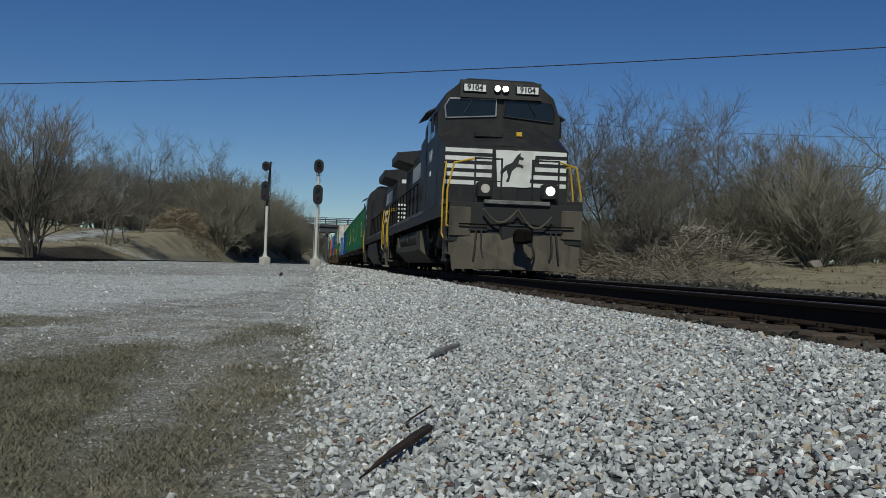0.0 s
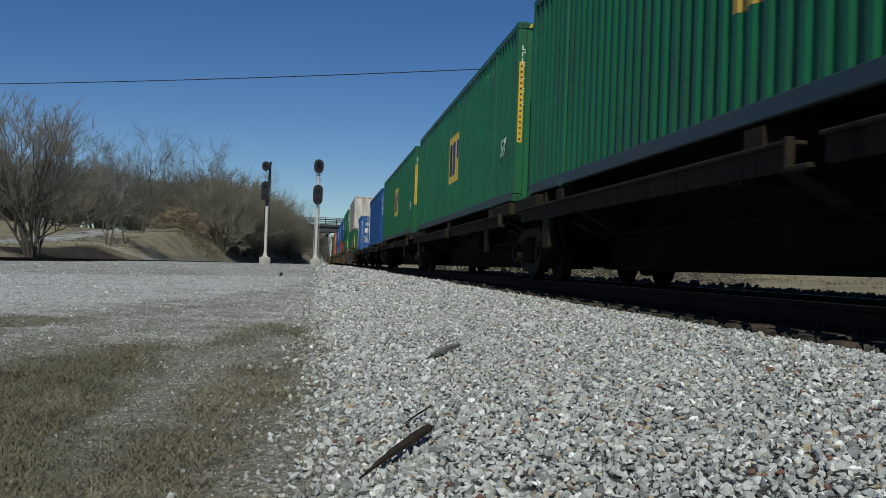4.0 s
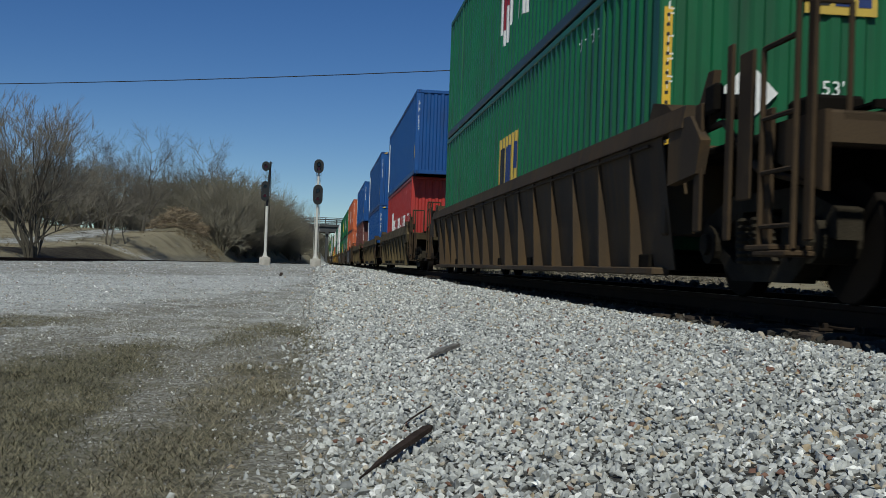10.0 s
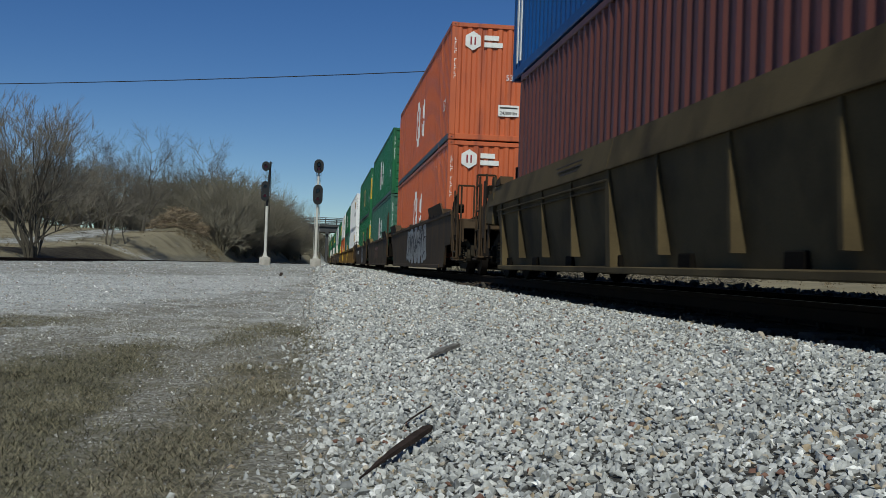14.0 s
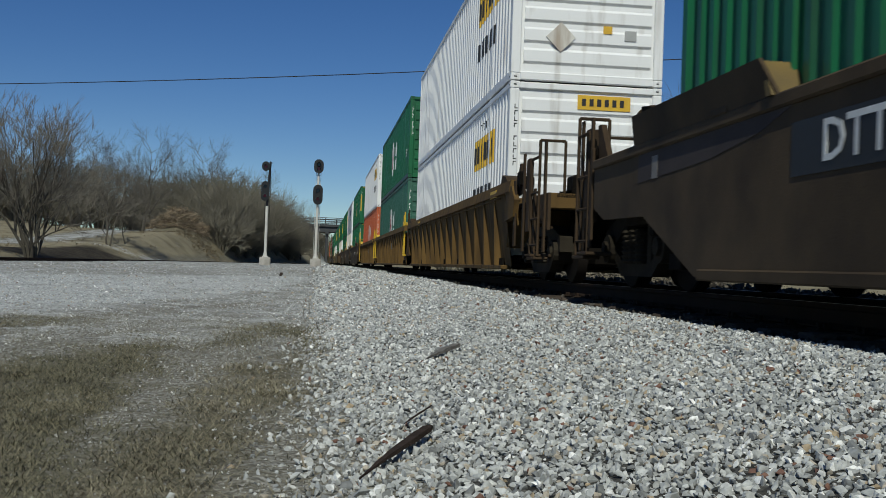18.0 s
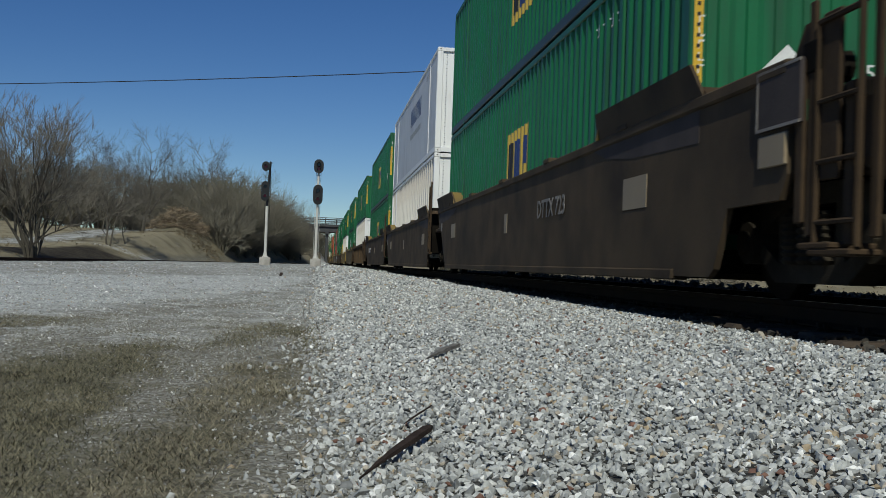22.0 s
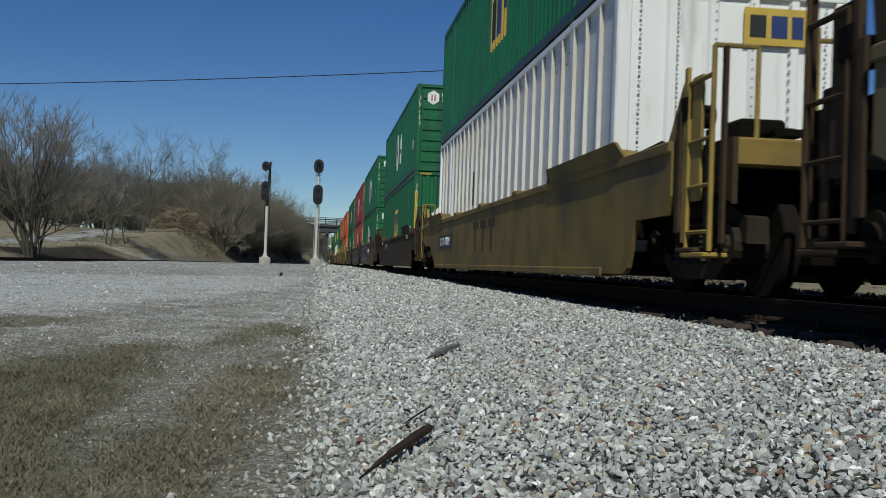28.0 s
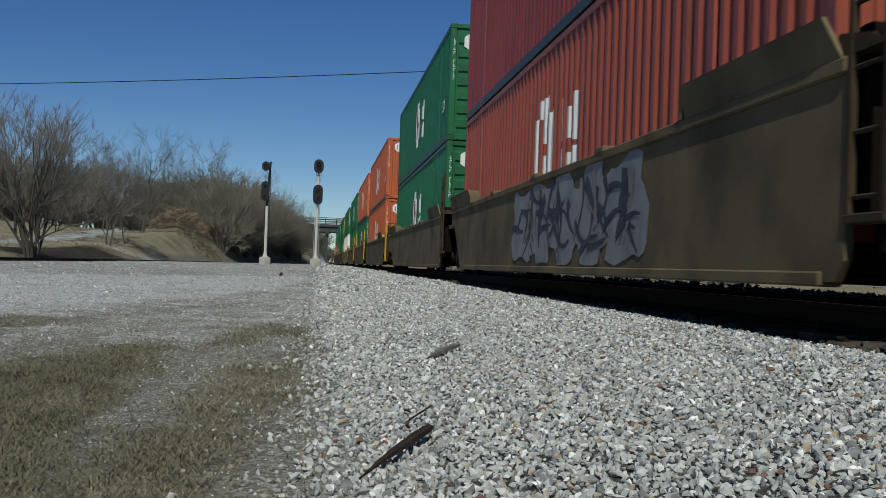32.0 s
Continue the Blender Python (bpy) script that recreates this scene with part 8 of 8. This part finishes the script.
def consist():
    put(locomotive("black diesel locomotive with white nose bars and yellow handrails", "9104", True, True), 33.45)
    put(locomotive("black diesel locomotive running long hood first behind the leader", "9910", False, False), 56.5, 0.0, 180.0)
    # spine cars with single containers
    for i, q in enumerate((77.6, 95.1, 113.0, 130.8, 148.4)):
        put(spine_unit("grimy spine car platform carrying one container" if i < 4 else "half-empty grimy spine car platform", i == 0, i == 4, 17.7), q)
    W53, W40, H = 2.59, 2.438, 2.896

    def emp(v=0, ends="vcor"):
        return container("iso", GREEN, 16.15, W53, H, ends, "green corrugated container with a mustard emblem block", "block", GREENRAIL, "53 24" if v == 1 else "53", variant=v, slide=-3.4 if v == 2 else 0.0)

    def hub(v=0):
        return container("iso", GREEN, 16.15, W53, H, "hrib", "green ribbed-end container with a white six-sided emblem", "hex", GREENRAIL, "53 24" if v else "53", variant=v)

    def hubs():
        return container("iso", SPRUCE, 16.15, W53, H, "hrib", "faded green container with a white six-sided emblem", "hex", GREENRAIL, "53")

    def orange(v=0):
        return container("iso", ORANGE, 16.15, W53, H, "vcor", "orange corrugated container with a white six-sided emblem", "hex", GREENRAIL, "53 24" if v else "53", variant=v)

    def faded(paint, words):
        return container("iso", paint, 16.15, W53, H, "vcor", f"{words} corrugated container with a white six-sided emblem", "hex", GREENRAIL, "53")

    def whitebox():
        return container("rib", WHITE, 16.15, W53, H, "hrib", "white ribbed container with a yellow emblem box", "truckbox", None, "", slide=-5.4)

    def alu(paint=WHITE):
        return container("post", paint, 16.15, W53, H, "post", "white riveted container with outside posts on grey sides", "endblock", None, "blank", SILVER)

    def plainwhite():
        return container("smooth", WHITE, 16.15, W53, H, "post", "smooth white container with blue-grey lettering bars", "grand", None, "blank", SILVER)

    def creambox():
        return container("smooth", OLDWHITE, 16.15, W53, H, "post", "stained white container with cream sides", "", None, "", TAN)

    def blue40(v=0):
        return container("iso", BLUE, 12.19, W40, H, "vcor", "blue corrugated forty-foot container", "", None, "strip roof tags" if v else "strip roof", variant=v)

    def blue45(v=0):
        return container("iso", BLUE, 13.72, W40, H, "vcor", "blue corrugated forty-five-foot container", "", None, "strip 45" if v else "strip", variant=v)

    def red40():
        return container("iso", RED, 12.19, W40, H, "vcor", "red corrugated container with big white lettering bars", "script", None, "blank")

    def maroon40():
        return container("iso", MAROON, 12.19, W40, H, "vcor", "brick-red corrugated forty-foot container", "", None, "")

    spine_z, low_z, up_z = 1.24, 0.38, 3.29
    for q in (69.5, 86.9, 104.9):
        put(emp(), q + 8.075, spine_z)
    put(blue40(), 124.75 + 6.095, spine_z)
    put(container("iso", DULLBLUE, 6.06, W40, 2.591, "door", "weathered blue twenty-foot container with door end and lock rods", "", None, "strip blank data"), 150.0 + 3.03, spine_z)
    # double-stack cars: well middle, style, paint, rails, ends, marks, lower and upper container
    deck, joint = "deck", "joint"
    cars = [
        (171.95, "smooth", REDCAR, None, deck, deck, ("maroon", "scrawl:-5.0,-2.3,12", "reflector"), lambda: emp(2), creambox),
        (195.5, "ribbed", DARKCAR, None, deck, deck, (), lambda: emp(1), hub),
        (220.3, "ribbed", DRABCAR, None, deck, joint, ("stencils", "short", "offset"), red40, blue45),
        (239.8, "ribbed", DRABCAR, None, joint, joint, ("stencils", "short"), blue40, lambda: blue40(1)),
        (260.95, "ribbed", DRABCAR, None, joint, deck, ("stencils", "short"), maroon40, lambda: blue45(1)),
        (283.97, "smooth", DARKCAR, None, deck, joint, ("spray:-5,1,4",), orange, lambda: orange(1)),
        (304.2, "smooth", TAUPECAR, None, joint, joint, ("ghost",), lambda: hubs(), hub),
        (323.9, "smooth", TAUPECAR, None, joint, deck, ("spray:-4.1,-1.7,20", "no:DTTX 724"), emp, lambda: emp(1)),
        (348.3, "ribbed", BROWNCAR, None, deck, joint, ("reflector",), whitebox, whitebox),
        (368.2, "ribbed", BROWNCAR, RAILY, joint, joint, ("stencils",), hubs, hub),
        (388.0, "ribbed", BROWNCAR, RAILY, joint, deck, ("reflector", "stencils"), orange, whitebox),
        (412.4, "smooth", TAUPECAR, None, deck, joint, ("patches", "no:DTTX 723"), emp, lambda: emp(1)),
        (432.2, "smooth", TAUPECAR, None, joint, joint, ("patches", "panel"), alu, plainwhite),
        (451.2, "smooth", TAUPECAR, None, joint, deck, ("patches", "no:DTTX"), emp, emp),
        (474.9, "ribbed", DARKCAR, None, deck, deck, (), alu, lambda: emp(1)),
        (498.6, "smooth", OLIVECAR, None, deck, deck, ("reflector",), hub, lambda: emp(1)),
        (522.4, "smooth", YELCAR, MUSTARDIRON, deck, deck, ("ghost", "no:DTTX 470329"), alu, lambda: emp(1)),
        (545.9, "smooth", DARKCAR, None, deck, deck, ("reflector", "no:FEC 7200"), lambda: emp(1), lambda: hub(1)),
        (569.2, "smooth", OLIVECAR, None, deck, joint, ("spray:-2.4,5.7,5", "no:DTTX 727839", "leaf:-5.9"), hub, lambda: hub(1)),
        (588.4, "smooth", OLIVECAR, None, joint, joint, ("spray:-4.9,1.4,7",), lambda: faded(SCARLET, "faded red-orange"), lambda: faded(BRICK, "deep red")),
        (607.9, "smooth", OLIVECAR, None, joint, deck, (), hub, hub),
        (631.6, "smooth", OLIVECAR, RAILY, deck, joint, (), orange, lambda: orange(1)),
        (651.3, "smooth", OLIVECAR, RAILY, joint, joint, (), hub, orange),
        (671.0, "smooth", OLIVECAR, RAILY, joint, deck, (), emp, hub),
        (694.7, "smooth", YELCAR, MUSTARDIRON, deck, deck, (), alu, emp),
        (718.3, "smooth", TAUPECAR, None, deck, deck, (), emp, emp),
        (741.9, "smooth", TAUPECAR, None, deck, deck, (), hub, hub),
        (765.5, "smooth", TAUPECAR, None, deck, deck, (), orange, hub),
    ]
    tops = {545.9: 1.24, 304.2: 1.37, 323.9: 1.35, 412.4: 1.55, 432.2: 1.55, 451.2: 1.55, 522.4: 1.28}      # side heights that differ
    words = {"smooth": "smooth-sided", "ribbed": "ribbed-sided"}
    tone = {"faded_red_brown_wellcar_paint": "faded red-brown", "sooty_wellcar_paint": "sooty dark", "taupe_wellcar_paint": "taupe-brown", "olive_drab_wellcar_paint": "olive-drab", "dark_drab_wellcar_paint": "dark drab-brown", "brown_wellcar_paint": "rust-brown", "mustard_wellcar_paint": "mustard-yellow"}
    for q, style, paint, rails, front, rear, marks, lower, upper in cars:
        short = "short" in marks
        sprayed = any(k.startswith("spray") for k in marks)
        label = f"{tone[paint.name]} {words[style]} well car stacked with two containers" + (", spray-painted" if sprayed else "")
        put(well_unit(style, paint, 12.4 if short else 16.3, front, rear, label, rails, extras=marks, pitch=20.3 if short else 19.7, top=tops.get(q, 1.53 if style == "ribbed" else 1.42)), q)
        put(lower(), q, low_z)
        put(upper(), q, up_z)


consist()


# ---- how the train runs ----
PACE = [(0, 0.0), (4, 70.54), (8, 142.12), (12, 214.38), (16, 287.0), (20, 359.65), (24, 431.99), (28, 503.69), (32, 574.42)]


def motions():
    for ob, q, z, turn in TRAIN:
        walk(ob, [(t, pose(CX, q - s, RAIL + z, 0, 0, turn)) for t, s in PACE])


motions()
